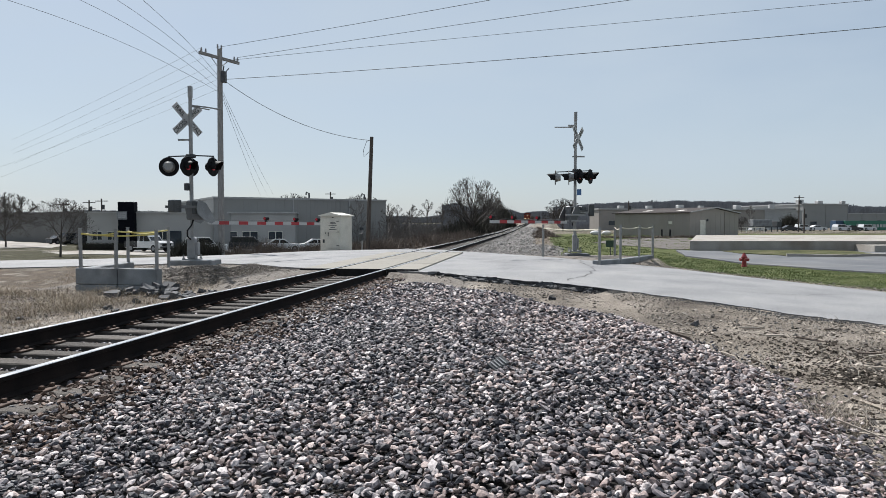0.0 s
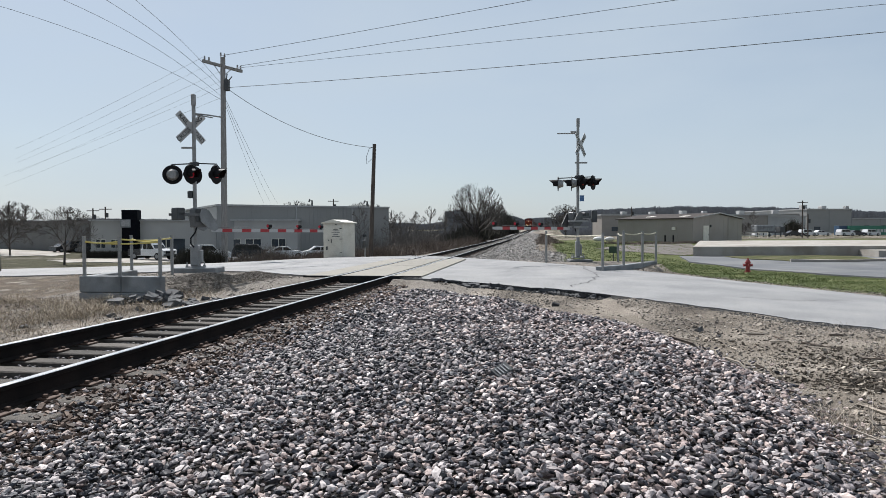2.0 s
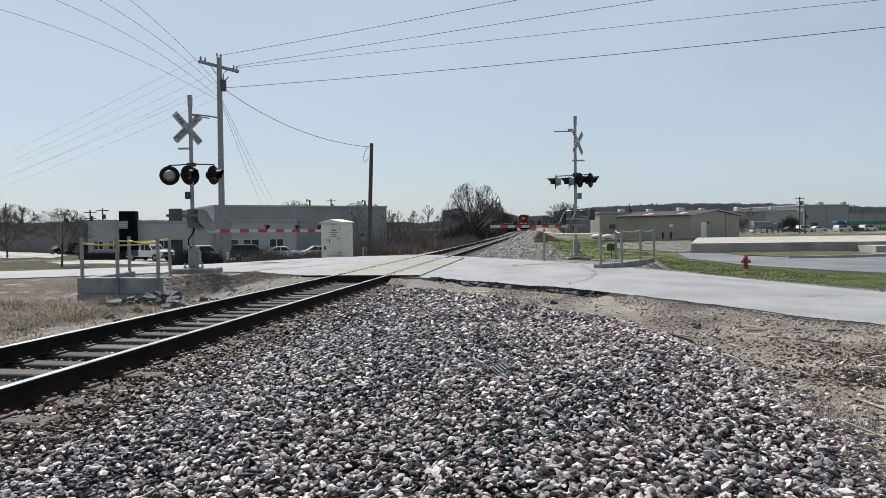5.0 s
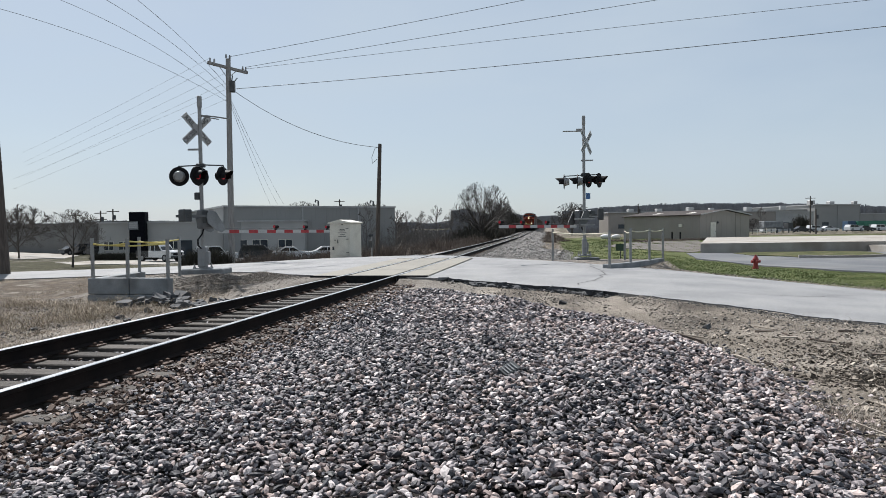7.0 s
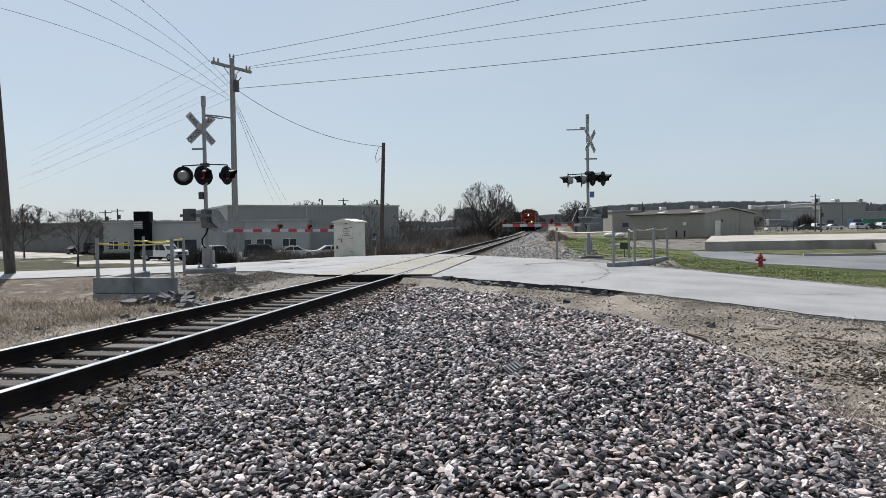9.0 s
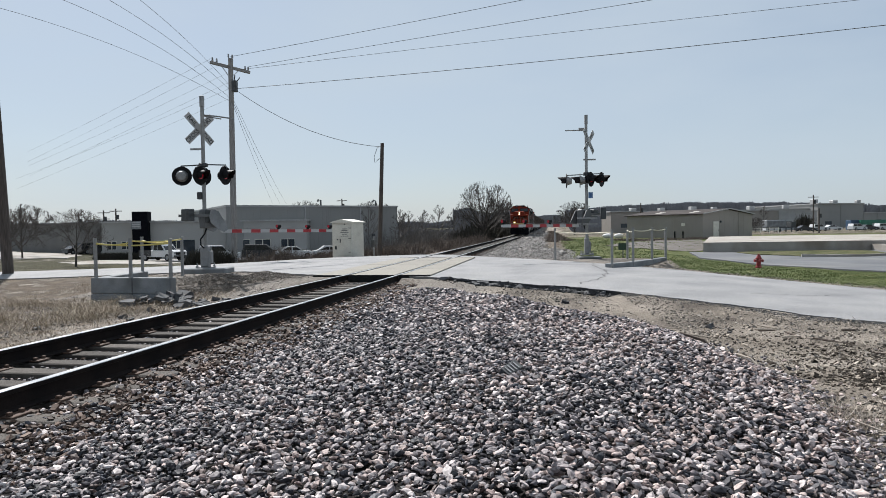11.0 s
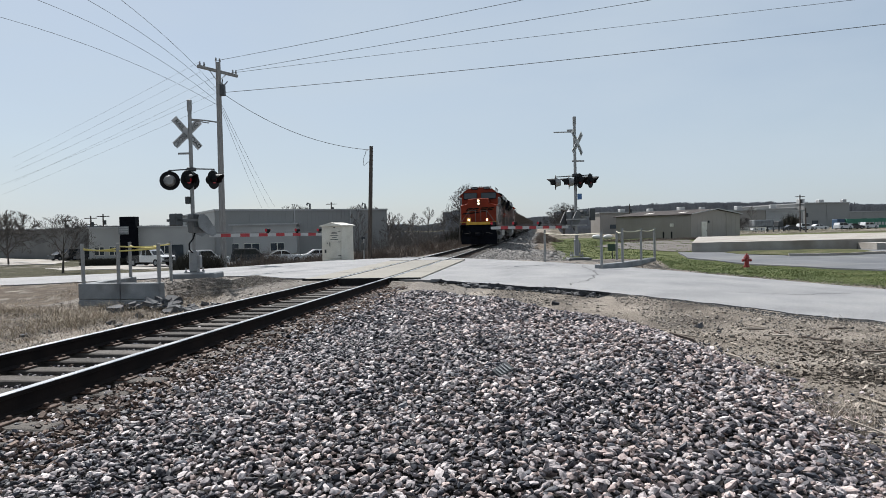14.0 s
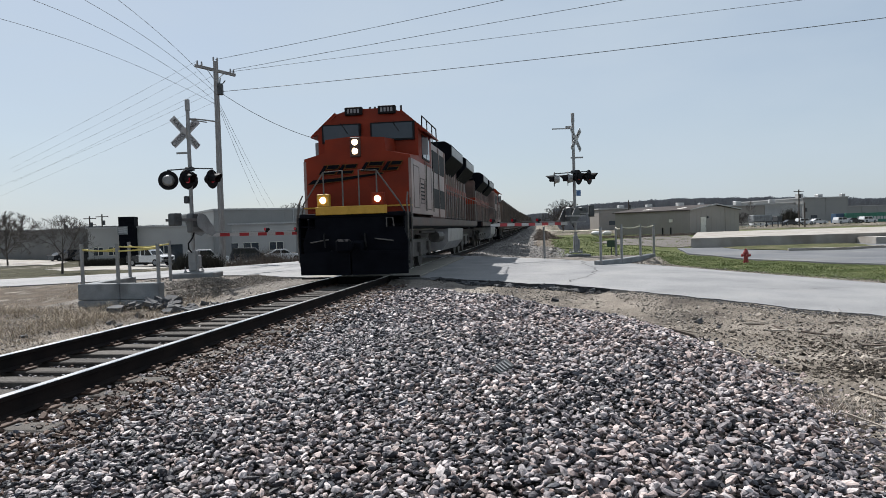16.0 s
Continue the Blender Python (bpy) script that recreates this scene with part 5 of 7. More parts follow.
    for x0, x1 in ((-1.36, -0.2), (0.1, 1.40)):
        y = 1.3 + 0.22 * 0.32
        m = pose(0, 0, 0)
        f = part("windshield_frame", prism(B(), [(x0, 3.86), (x1, 3.86), (x1, 4.40), (x0, 4.40)], y - 0.055, y + 0.08), "black", cab, "black rubber window frame")
        part("windshield", prism(B(), [(x0 + 0.05, 3.91), (x1 - 0.05, 3.91), (x1 - 0.05, 4.36), (x0 + 0.05, 4.36)], y - 0.065, y - 0.05), "window", f, "dark windshield glass")
        cx = (x0 + x1) / 2
        part("wiper", rod(B(), (cx, y - 0.075, 4.42), (cx + 0.2, y - 0.075, 4.12), 0.012, seg=5), "black", f)
    for x in (-0.42, 0.58):
        nb = part("number_board", box(B(), x - 0.26, x + 0.26, 1.4, 1.6, 4.66, 4.90, bevel=0.015), "black", cab, "black board with pale bars")
        bm = B()
        for i in range(4):
            box(bm, x - 0.18 + i * 0.1, x - 0.12 + i * 0.1, 1.39, 1.402, 4.72, 4.84)
        part("bars", bm, "alu", nb)
    bm = B()
    for x in (-0.05, 0.1, 0.9):
        rod(bm, (x, 2.0, 4.8), (x, 2.0, 4.98), 0.035, seg=8)
    part("antenna", bm, "dark_grey", cab)
    for sx in (-1, 1):
        f = part("side_window_frame", box(B(), sx * 1.49, sx * 1.52, 1.95, 3.25, 3.35, 4.08), "black", cab)
        part("side_window", box(B(), sx * 1.515, sx * 1.53, 2.0, 2.56, 3.4, 4.03), "window", f, "dark side window")
        part("side_window", box(B(), sx * 1.515, sx * 1.53, 2.64, 3.2, 3.4, 4.03), "window", f, "dark side window")
        part("mirror", box(B(), sx * 1.54, sx * 1.72, 1.75, 1.78, 3.45, 3.95), "alu", cab, "pale wind deflector")
    # electrical cabinet and hood
    cabinet = part("equipment_body", box(B(), -1.46, 1.46, 3.75, 7.1, 1.62, 4.1, bevel=0.04), "loco_glare_grime", s, "grimy body panels, pinkish-pale to show sun glare")
    for sx in (-1, 1):
        # pale panel lightens the nose and cab side like sun glare
        part("lower_cab_side", box(B(), sx * 1.44, sx * 1.515, 0.05, 3.8, 1.7, 3.2), "loco_glare_grime", s, "grimy side panel, pale to show sun glare")
        for y0, y1, z0, z1 in ((4.1, 5.4, 3.15, 3.85), (5.6, 6.8, 3.15, 3.85), (4.1, 5.5, 1.95, 2.6), (5.7, 6.8, 1.95, 2.6)):
            g = part("grille", box(B(), sx * 1.44, sx * 1.485, y0, y1, z0, z1), "black", cabinet, "black louvred grille")
        for y in (3.8, 5.5, 7.0):
            part("panel_seam", box(B(), sx * 1.45, sx * 1.495, y - 0.04, y + 0.04, 1.65, 4.05), "loco_glare_grime", cabinet)
    for sx in (-1, 1):
        for y0, y1, z0, z1 in ((0.35, 1.25, 1.85, 3.05), (2.3, 3.5, 1.85, 3.3), (1.45, 2.15, 2.0, 2.75)):
            frame_bm = B()
            for a, b, c, d in ((y0, y1, z0, z0 + 0.03), (y0, y1, z1 - 0.03, z1), (y0, y0 + 0.03, z0 + 0.03, z1 - 0.03), (y1 - 0.03, y1, z0 + 0.03, z1 - 0.03)):
                box(frame_bm, sx * 1.512, sx * 1.522, a, b, c, d)
            part("door_outline", frame_bm, "hood_paint", s, "dark door joint")
        for k in range(5):
            part("louvre", box(B(), sx * 1.512, sx * 1.53, 1.55, 2.05, 2.12 + k * 0.11, 2.16 + k * 0.11), "black", s)
        part("cab_handrail", path_rod(B(), [(sx * 1.56, 2.2, 1.8), (sx * 1.58, 2.2, 3.2)], 0.018), "handrail", s)
        part("cab_handrail", path_rod(B(), [(sx * 1.56, 3.6, 1.8), (sx * 1.58, 3.6, 3.2)], 0.018), "handrail", s)
    hood = part("hood", box(B(), -0.98, 0.98, 7.1, 19.0, 1.62, 4.25, bevel=0.1), "hood_paint", s, "sooty long hood with doors")
    part("hood_top", box(B(), -0.9, 0.9, 7.1, 19.0, 4.25, 4.42, bevel=0.06), "loco_black", hood)
    part("hood_stripe", box(B(), -1.0, 1.0, 7.1, 19.02, 2.75, 3.15), "orange", hood, "faded orange band")
    bm = B()
    for sx in (-1, 1):
        for i in range(16):
            y = 7.3 + i * 0.72
            box(bm, sx * 0.97, sx * 1.02, y, y + 0.06, 1.75, 4.0)
    tagged(part("door_seam", bm, "loco_glare_grime", hood), kind="stuff")
    # flared radiator boxes
    for y0, y1 in ((9.0, 13.2), (14.6, 18.6)):
        bm = prism(B(), [(-0.95, 3.55), (0.95, 3.55), (1.5, 4.15), (1.5, 4.6), (1.25, 4.75), (-1.25, 4.75), (-1.5, 4.6), (-1.5, 4.15)], y0, y1)
        part("radiator", bm, "loco_black", s, "black flared radiator box")
        for sx in (-1, 1):
            part("radiator_screen", box(B(), sx * 1.49, sx * 1.52, y0 + 0.15, y1 - 0.15, 4.2, 4.55), "tank", s, "grey radiator screen")
    for sx in (-1, 1):
        bm = path_rod(B(), [(sx * 1.2, 3.8, 4.15), (sx * 1.2, 3.9, 4.95), (sx * 1.2, 7.0, 4.95), (sx * 1.2, 7.1, 4.15)], 0.022)
        for y in (4.9, 6.0):
            rod(bm, (sx * 1.2, y, 4.1), (sx * 1.2, y, 4.95), 0.02, seg=6)
        part("roof_rail", bm, "black", s)
    # walkway railings
    for sx in (-1, 1):
        bm = rod(B(), (sx * 1.5, 7.1, 2.7), (sx * 1.5, 19.9, 2.7), 0.022, seg=6)
        for i in range(11):
            rod(bm, (sx * 1.5, 7.2 + i * 1.27, 1.6), (sx * 1.5, 7.2 + i * 1.27, 2.7), 0.02, seg=6)
        part("side_handrail", bm, "handrail", s, "pale side handrail")
        part("side_sill", box(B(), sx * 1.42, sx * 1.5, 0.1, 19.9, 1.36, 1.6), "hood_paint", s, "black side sill")
        bm = B()
        rod(bm, (sx * 1.28, 5.2, 0.98), (sx * 1.28, 6.6, 0.98), 0.2, seg=12)
        rod(bm, (sx * 1.1, 3.5, 1.16), (sx * 1.3, 5.4, 1.16), 0.05, seg=8)
        part("air_reservoir", bm, "steel_dirty", s)
    bm = prism(B(), [(-1.2, 0.42), (1.2, 0.42), (1.45, 0.75), (1.48, 1.25), (-1.48, 1.25), (-1.45, 0.75)], 7.6, 12.6)
    part("fuel_tank", bm, "tank", s, "silver grey fuel tank")
    truck(s, 3.2, (-1.75, 0, 1.75), 0.53, mat="steel_dirty")
    truck(s, 16.4, (-1.75, 0, 1.75), 0.53, mat="steel_dirty")
    bm = box(B(), -1.0, 1.0, 19.9, 20.7, 1.2, 1.7, bevel=0.03)
    box(bm, -0.16, 0.16, 20.6, 21.3, 0.8, 1.05)
    part("rear_platform", bm, "loco_black", s)
    return s


def build_gondola():
    s = thing("coal_gondola", "brown ribbed steel coal gondola of the freight train", "freight car", group="coal gondolas")
    bm = B()
    top, low = 3.75, 1.05
    for sx in (-1, 1):
        box(bm, sx * 1.5, sx * 1.56, 0.2, 15.6, low, top)
    prism(bm, [(0.2, top), (0.26, top), (1.5, 0.8), (1.4, 0.8)], -1.5, 1.5, m=pose(0, 0, 0, 0, 0, 90))
    prism(bm, [(15.54, top), (15.6, top), (14.4, 0.8), (14.3, 0.8)], -1.5, 1.5, m=pose(0, 0, 0, 0, 0, 90))
    box(bm, -1.5, 1.5, 1.3, 14.5, 0.75, 0.85)
    box(bm, -1.5, 1.5, 0.18, 0.26, 1.0, top)
    box(bm, -1.5, 1.5, 15.54, 15.62, 1.0, top)
    body = part("body", bm, "hopper", s)
    bm = B()
    for sx in (-1, 1):
        box(bm, sx * 1.54, sx * 1.63, 0.15, 15.65, top - 0.08, top + 0.05)
        box(bm, sx * 1.54, sx * 1.62, 0.15, 15.65, low - 0.05, low + 0.12)
        for i in range(12):
            y = 0.6 + i * 1.325
            box(bm, sx * 1.54, sx * 1.64, y - 0.07, y + 0.07, low, top)
    part("rib", bm, "hopper", body, "vertical side ribs")
    part("load", box(B(), -1.48, 1.48, 0.6, 15.2, top - 0.9, top - 0.35, bevel=0.2), "black", s, "dark coal load")
    bm = box(B(), -0.25, 0.25, 0.0, 15.8, 0.82, 1.1)
    box(bm, -0.15, 0.15, -0.3, 16.1, 0.78, 1.0)
    part("centre_sill", bm, "steel_dirty", s)
    truck(s, 1.9, (-0.9, 0.9), 0.46, 0.85, "steel_dirty")
    truck(s, 13.9, (-0.9, 0.9), 0.46, 0.85, "steel_dirty")
    return s


TRAIN = [(build_locomotive(), 0.0)]
TRAIN.append((copy_thing(TRAIN[0][0], Matrix()), 43.6))
first_car = build_gondola()
for car in range(17):
    TRAIN.append((first_car if car == 0 else copy_thing(first_car, Matrix()), 46.4 + car * 16.35))


def train_pose(t, offset):
    y = NOSE_END + SPEED * (16 - t) * UY + offset * UY
    turn = TRACK_TURN + (180 if offset == 43.6 else 0)
    return Matrix.Translation(on_track(y)) @ pose(0, 0, 0, 0, 0, turn)


# ---- buildings ----
def wall_frame(a, b):
    """Pose with local x along a to b, local -y towards the near side; and the length."""
    d = Vector((b[0] - a[0], b[1] - a[1], 0))
    return pose(a[0], a[1], 0, 0, 0, math.degrees(math.atan2(d.y, d.x))), d.length


def seams(parent, mat, length, z0, z1, step, depth=0.04):
    k = int(length / step)
    for i in range(k + 1):
        x = min(length, i * length / k)
        part("panel_seam", box(B(), x - 0.05, x + 0.05, -depth, 0.0, z0, z1), mat, parent)


def metal_hall():
    m, w = wall_frame((-29.0, 86), (-8.3, 98))
    s = thing("metal_hall", "long grey metal warehouse hall with a flat parapet", "warehouse", m)
    base, top = -2.4, 4.45
    part("wall", box(B(), 0, w, 0, 26, base, top), "metal_wall", s)
    part("roof_edge", box(B(), -0.15, w + 0.15, -0.15, 26.1, top, top + 0.22), "roof_grey", s, "pale metal parapet cap")
    seams(s, "metal_wall", w, base, top, 3.0)
    bm = B()
    k = int(w / 0.6)
    for i in range(k):
        box(bm, i * 0.6 + 0.1, i * 0.6 + 0.22, -0.025, 0, base, top)
    tagged(part("siding_ribs", bm, "metal_wall", s), kind="stuff")
    part("downpipe", box(B(), 10.2, 10.36, -0.12, 0, base, top), "roof_grey", s, "pale downpipe")
    part("downpipe", box(B(), 18.2, 18.36, -0.12, 0, base, top), "roof_grey", s, "pale downpipe")
    for x in (13.2, 21.5):
        part("roof_vent", path_rod(B(), [(x, 2, top), (x, 2, top + 1.0), (x - 0.35, 2, top + 1.1), (x - 0.45, 2, top + 0.8)], 0.13), "dark_grey", s, "bent roof vent pipe")
    part("wall_lamp", box(B(), 19.9, 20.4, -0.25, 0, 0.3, 0.7, bevel=0.05), "dark_grey", s, "dark wall lamp")
    part("door", box(B(), 9.5, 10.1, -0.06, 0, base, base + 2.1), "white_metal", s, "pale metal door")


metal_hall()


def office_wing():
    m, w = wall_frame((-44.6, 85), (-19.2, 88))
    s = thing("office_wing", "low grey office building with dark ribbon windows", "office building", m)
    base, top = -2.3, 2.55
    part("wall", box(B(), 0, w, 0, 5, base, top), "office_wall", s)
    part("roof_edge", box(B(), -0.2, w + 0.2, -0.2, 5, top, top + 0.2), "roof_grey", s, "pale roof edge")
    part("lower_wall", box(B(), 0, w, -0.06, 0, base, -1.2), "stone_base", s, "tan masonry lower wall")
    for x, ww in ((0.6, 1.2), (2.4, 1.2), (6.4, 1.4), (8.4, 1.4), (16.3, 2.0), (18.9, 2.0), (22.2, 1.8)):
        win = part("window", box(B(), x, x + ww, -0.05, 0.02, -0.85, 0.25), "white_metal", s, "pale framed dark window")
        half = ww / 2
        for k in range(2):
            part("pane", box(B(), x + 0.06 + k * half, x + half - 0.04 + k * half, -0.07, -0.045, -0.79, 0.19), "window", win, "dark glass pane")
    # dark entrance tower
    part("entrance_tower", box(B(), 4.05, 5.95, -1.0, 0.5, base, 3.95, bevel=0.03), "loco_black", s, "dark entrance tower with a pale sign")
    sign = part("sign_panel", box(B(), 3.95, 5.15, -1.08, -1.0, 1.75, 2.75), "block", s, "grey sign with pale bars")
    for z in (2.0, 2.25, 2.5):
        part("sign_bar", box(B(), 4.05, 5.05, -1.11, -1.08, z, z + 0.12), "white_sign", sign)
    part("entrance_door", box(B(), 9.6, 11.4, -0.08, 0, base, 0.3), "window", s, "dark glass entrance")
    # brown-roofed end
    e, we = wall_frame((-98, 140), (-50, 102))
    t = thing("office_annex", "grey low office end wall with a dark roof edge", "office building", e)
    part("wall", box(B(), 0, we, 0, 8, -2.3, 2.55), "office_dark", t)
    part("roof", box(B(), -0.3, we + 0.3, -0.3, 8, 2.55, 3.15), "dark_roof", t, "dark roof fascia")


office_wing()


def beige_shed():
    c, g = Vector((30.9, 85, 0)), Vector((0.8, 0.6, 0))
    s = thing("metal_shed", "beige metal shed with a low brown gable roof and white door", "shed", pose(c.x, c.y, -0.55, 0, 0, math.degrees(math.atan2(g.y, g.x))))
    w, d, eave, ridge = 11.3, 11.7, 3.15, 3.75
    bm = prism(B(), [(0, 0), (w, 0), (w, eave), (w / 2, ridge), (0, eave)], 0, d)
    part("wall", bm, "beige_wall", s)
    for sx in (0, 1):
        x0, x1 = (-0.25, w / 2) if sx == 0 else (w / 2, w + 0.25)
        z0, z1 = (eave - 0.02, ridge + 0.06) if sx == 0 else (ridge + 0.06, eave - 0.02)
        bm = prism(B(), [(x0, z0), (x1, z1), (x1, z1 + 0.1), (x0, z0 + 0.1)], -0.25, d + 0.25)
        part("roof", bm, "roof_brown", s, "brown metal roof slope")
    for y in (2.2, 7.4):
        bm = prism(B(), [(1.6, eave + 0.27), (4.6, eave + 0.6), (4.6, eave + 0.63), (1.6, eave + 0.3)], y, y + 0.9)
        part("skylight", bm, "white_metal", s, "pale translucent roof panel")
    bm = prism(B(), [(-0.25, eave), (w / 2, ridge + 0.08), (w + 0.25, eave), (w + 0.25, eave + 0.13), (w / 2, ridge + 0.22), (-0.25, eave + 0.13)], -0.3, -0.25)
    part("gable_trim", bm, "roof_grey", s, "pale gable trim")
    bm = B()
    for i in range(10):
        box(bm, 0.2 + i * 1.12, 0.26 + i * 1.12, -0.012, 0, 0, eave)
    for i in range(11):
        box(bm, -0.012, 0, 0.2 + i, 0.3 + i, 0, eave)
    tagged(part("siding_ribs", bm, "beige_wall", s), kind="stuff")
    door = part("door", box(B(), 2.2, 3.4, -0.07, 0, 0.05, 2.25), "white_metal", s, "white metal door")
    part("knob", box(B(), 3.2, 3.3, -0.12, -0.07, 1.05, 1.15), "dark_grey", door)
    part("corner_trim", box(B(), 7.9, 8.1, -0.06, 0, 0, eave + 0.35), "beige_wall", s)
    part("door_lamp", box(B(), 3.7, 3.9, -0.15, 0, 2.1, 2.35), "dark_grey", s)
    for y in (2.0, 3.2):
        part("bollard", rod(B(), (-1.2, y, -0.3), (-1.2, y, 1.05), 0.1, seg=8), "black", s, "dark bollard")
    part("wall_vent", box(B(), -0.12, 0, 2.5, 3.0, 1.7, 2.1), "white_metal", s)


beige_shed()


def box_building(a, b, depth, base, top, mat, label, extras=()):
    m, w = wall_frame(a, b)
    s = thing("industrial_building", label, "industrial building", m, group="far industrial buildings")
    part("wall", box(B(), 0, w, 0, depth, base, top), mat, s)
    part("roof_edge", box(B(), -0.3, w + 0.3, -0.3, depth, top, top + 0.35), "roof_grey", s)
    seams(s, mat, w, base, top, 8.0, 0.1)
    for x, y, sx, sz in extras:
        part("roof_unit", box(B(), x, x + sx, y, y + sx, top + 0.35, top + 0.35 + sz, bevel=0.1), "roof_grey", s, "roof ventilation unit")
    n = int(w / 9)
    for i in range(n):
        part("window", box(B(), 3 + i * 9, 5.5 + i * 9, -0.08, 0.02, base + 1.6, base + 2.8), "window", s, "dark window")
    return s


box_building((45, 196), (97, 205), 7, -0.8, 5.3, "beige_wall", "long low pale industrial building with rooftop units", [(8, 4, 1.6, 0.9), (17, 4, 1.6, 0.9), (27, 4, 1.8, 1.2), (34, 4, 1.4, 1.0), (46, 4, 1.8, 1.2)])
box_building((117, 254), (132, 251), 30, -0.8, 6.6, "roof_grey", "grey industrial hall with white upper storey", [(6, 5, 2, 1.5)])
box_building((131, 247), (149, 250), 40, -0.8, 8.2, "metal_wall", "large grey metal industrial hall behind the lot", [(2, 5, 2, 1.6), (10, 5, 2, 1.2), (20, 5, 1.5, 1.2)])
box_building((98, 208), (112, 212), 30, -0.8, 5.0, "roof_grey", "pale metal industrial annex", [])
box_building((150, 330), (240, 340), 30, 0.0, 6.0, "metal_wall", "low distant grey warehouse", [])


def container(x, y, label, mat, turn, length=12.2):
    s = thing("shipping_container", label, "shipping container", pose(x, y, gz(x, y) - 0.05, 0, 0, turn), group="shipping containers")
    body = part("body", box(B(), 0, length, 0, 2.4, 0.15, 2.75, bevel=0.03), mat, s)
    bm = B()
    for i in range(int(length / 0.5)):
        box(bm, 0.2 + i * 0.5, 0.42 + i * 0.5, -0.05, 0, 0.3, 2.6)
    tagged(part("corrugation", bm, mat, body), kind="stuff")
    return s


c = container(110.2, 186, "green shipping container with white bars on its side", "green_box", 3)
bm = B()
for i in range(9):
    box(bm, 3.2 + i * 0.95, 3.9 + i * 0.95, -0.08, -0.05, 0.95, 1.75)
part("side_bars", bm, "white_sign", c, "row of white bars")
container(107.9, 186.5, "dark blue shipping container end", "blue_box", 3, 2.2)

# ---- paved areas ----
def paved(name, pts, mat, label, category, lift=0.05, thick=0.3, flat=None):
    """A slab over the ground with a fine grid that follows it, or flat."""
    bm = B()
    top = [bm.verts.new((x, y, 0)) for x, y in pts]
    bm.faces.new(top)
    if flat is None:
        bmesh.ops.triangulate(bm, faces=bm.faces[:])
        for _ in range(5):
            long = [e for e in bm.edges if e.calc_length() > 3.0]
            if not long:
                break
            bmesh.ops.subdivide_edges(bm, edges=long, cuts=1)
            bmesh.ops.triangulate(bm, faces=bm.faces[:])
    for v in bm.verts:
        v.co.z = (gz(v.co.x, v.co.y) + lift) if flat is None else flat
    ext = bmesh.ops.extrude_face_region(bm, geom=bm.faces[:])
    for v in [g for g in ext["geom"] if isinstance(g, bmesh.types.BMVert)]:
        v.co.z -= thick
    bmesh.ops.recalc_face_normals(bm, faces=bm.faces[:])
    ob = part(name, bm, mat)
    tagged(ob, label, category, kind="structure")
    return ob


paved("parking_lot", [(18.9, 55), (17.2, 48), (18.6, 38), (19.9, 30), (24, 17), (70, 14), (78, 55)], "lot", "dark worn asphalt parking lot beside the grass", "parking lot", lift=0.08)
paved("concrete_pad", [(20.1, 55.2), (78, 55.2), (86, 84), (31.4, 84)], "concrete", "raised pale concrete slab of a removed building", "concrete pad", flat=-0.17, thick=1.2)
paved("concrete_pad", [(33.5, 52.6), (50, 52.6), (50, 55.1), (33.5, 55.1)], "concrete", "low concrete loading step by the slab", "concrete pad", flat=-0.45, thick=0.9)
paved("gravel_yard", [(24, 60), (20, 57), (15.5, 70), (24, 84), (30, 84)], "pebble", "pale gravel apron beside the slab", "gravel yard", lift=0.04)
paved("planting_island", [(22, 50.5), (24, 47.2), (31.5, 46.5), (32.4, 54.8), (22.5, 54.8)], "island", "green kerbed island by the slab", "planting island", lift=0.12)
paved("kerb", [(23.8, 46.9), (31.6, 46.1), (31.7, 46.4), (23.9, 47.2)], "concrete", "pale concrete kerb of the island", "kerb", lift=0.25)
paved("parking_lot", [(-37, 80), (-36, 76), (-8, 74), (-8, 96), (-30, 85), (-37, 84)], "lot", "parking lot in front of the office building", "parking lot", lift=0.05)
paved("concrete_drive", [(-120, 92), (-52, 90), (-56, 101), (-62, 109), (-98, 138), (-120, 139)], "concrete", "pale concrete parking apron beside the lawn", "driveway", lift=0.06)
paved("concrete_drive", [(-45.5, 77), (-40, 71.5), (-31, 70), (-26, 78), (-36, 82), (-43, 80.5)], "concrete", "pale concrete drive across the lawn", "driveway", lift=0.05)


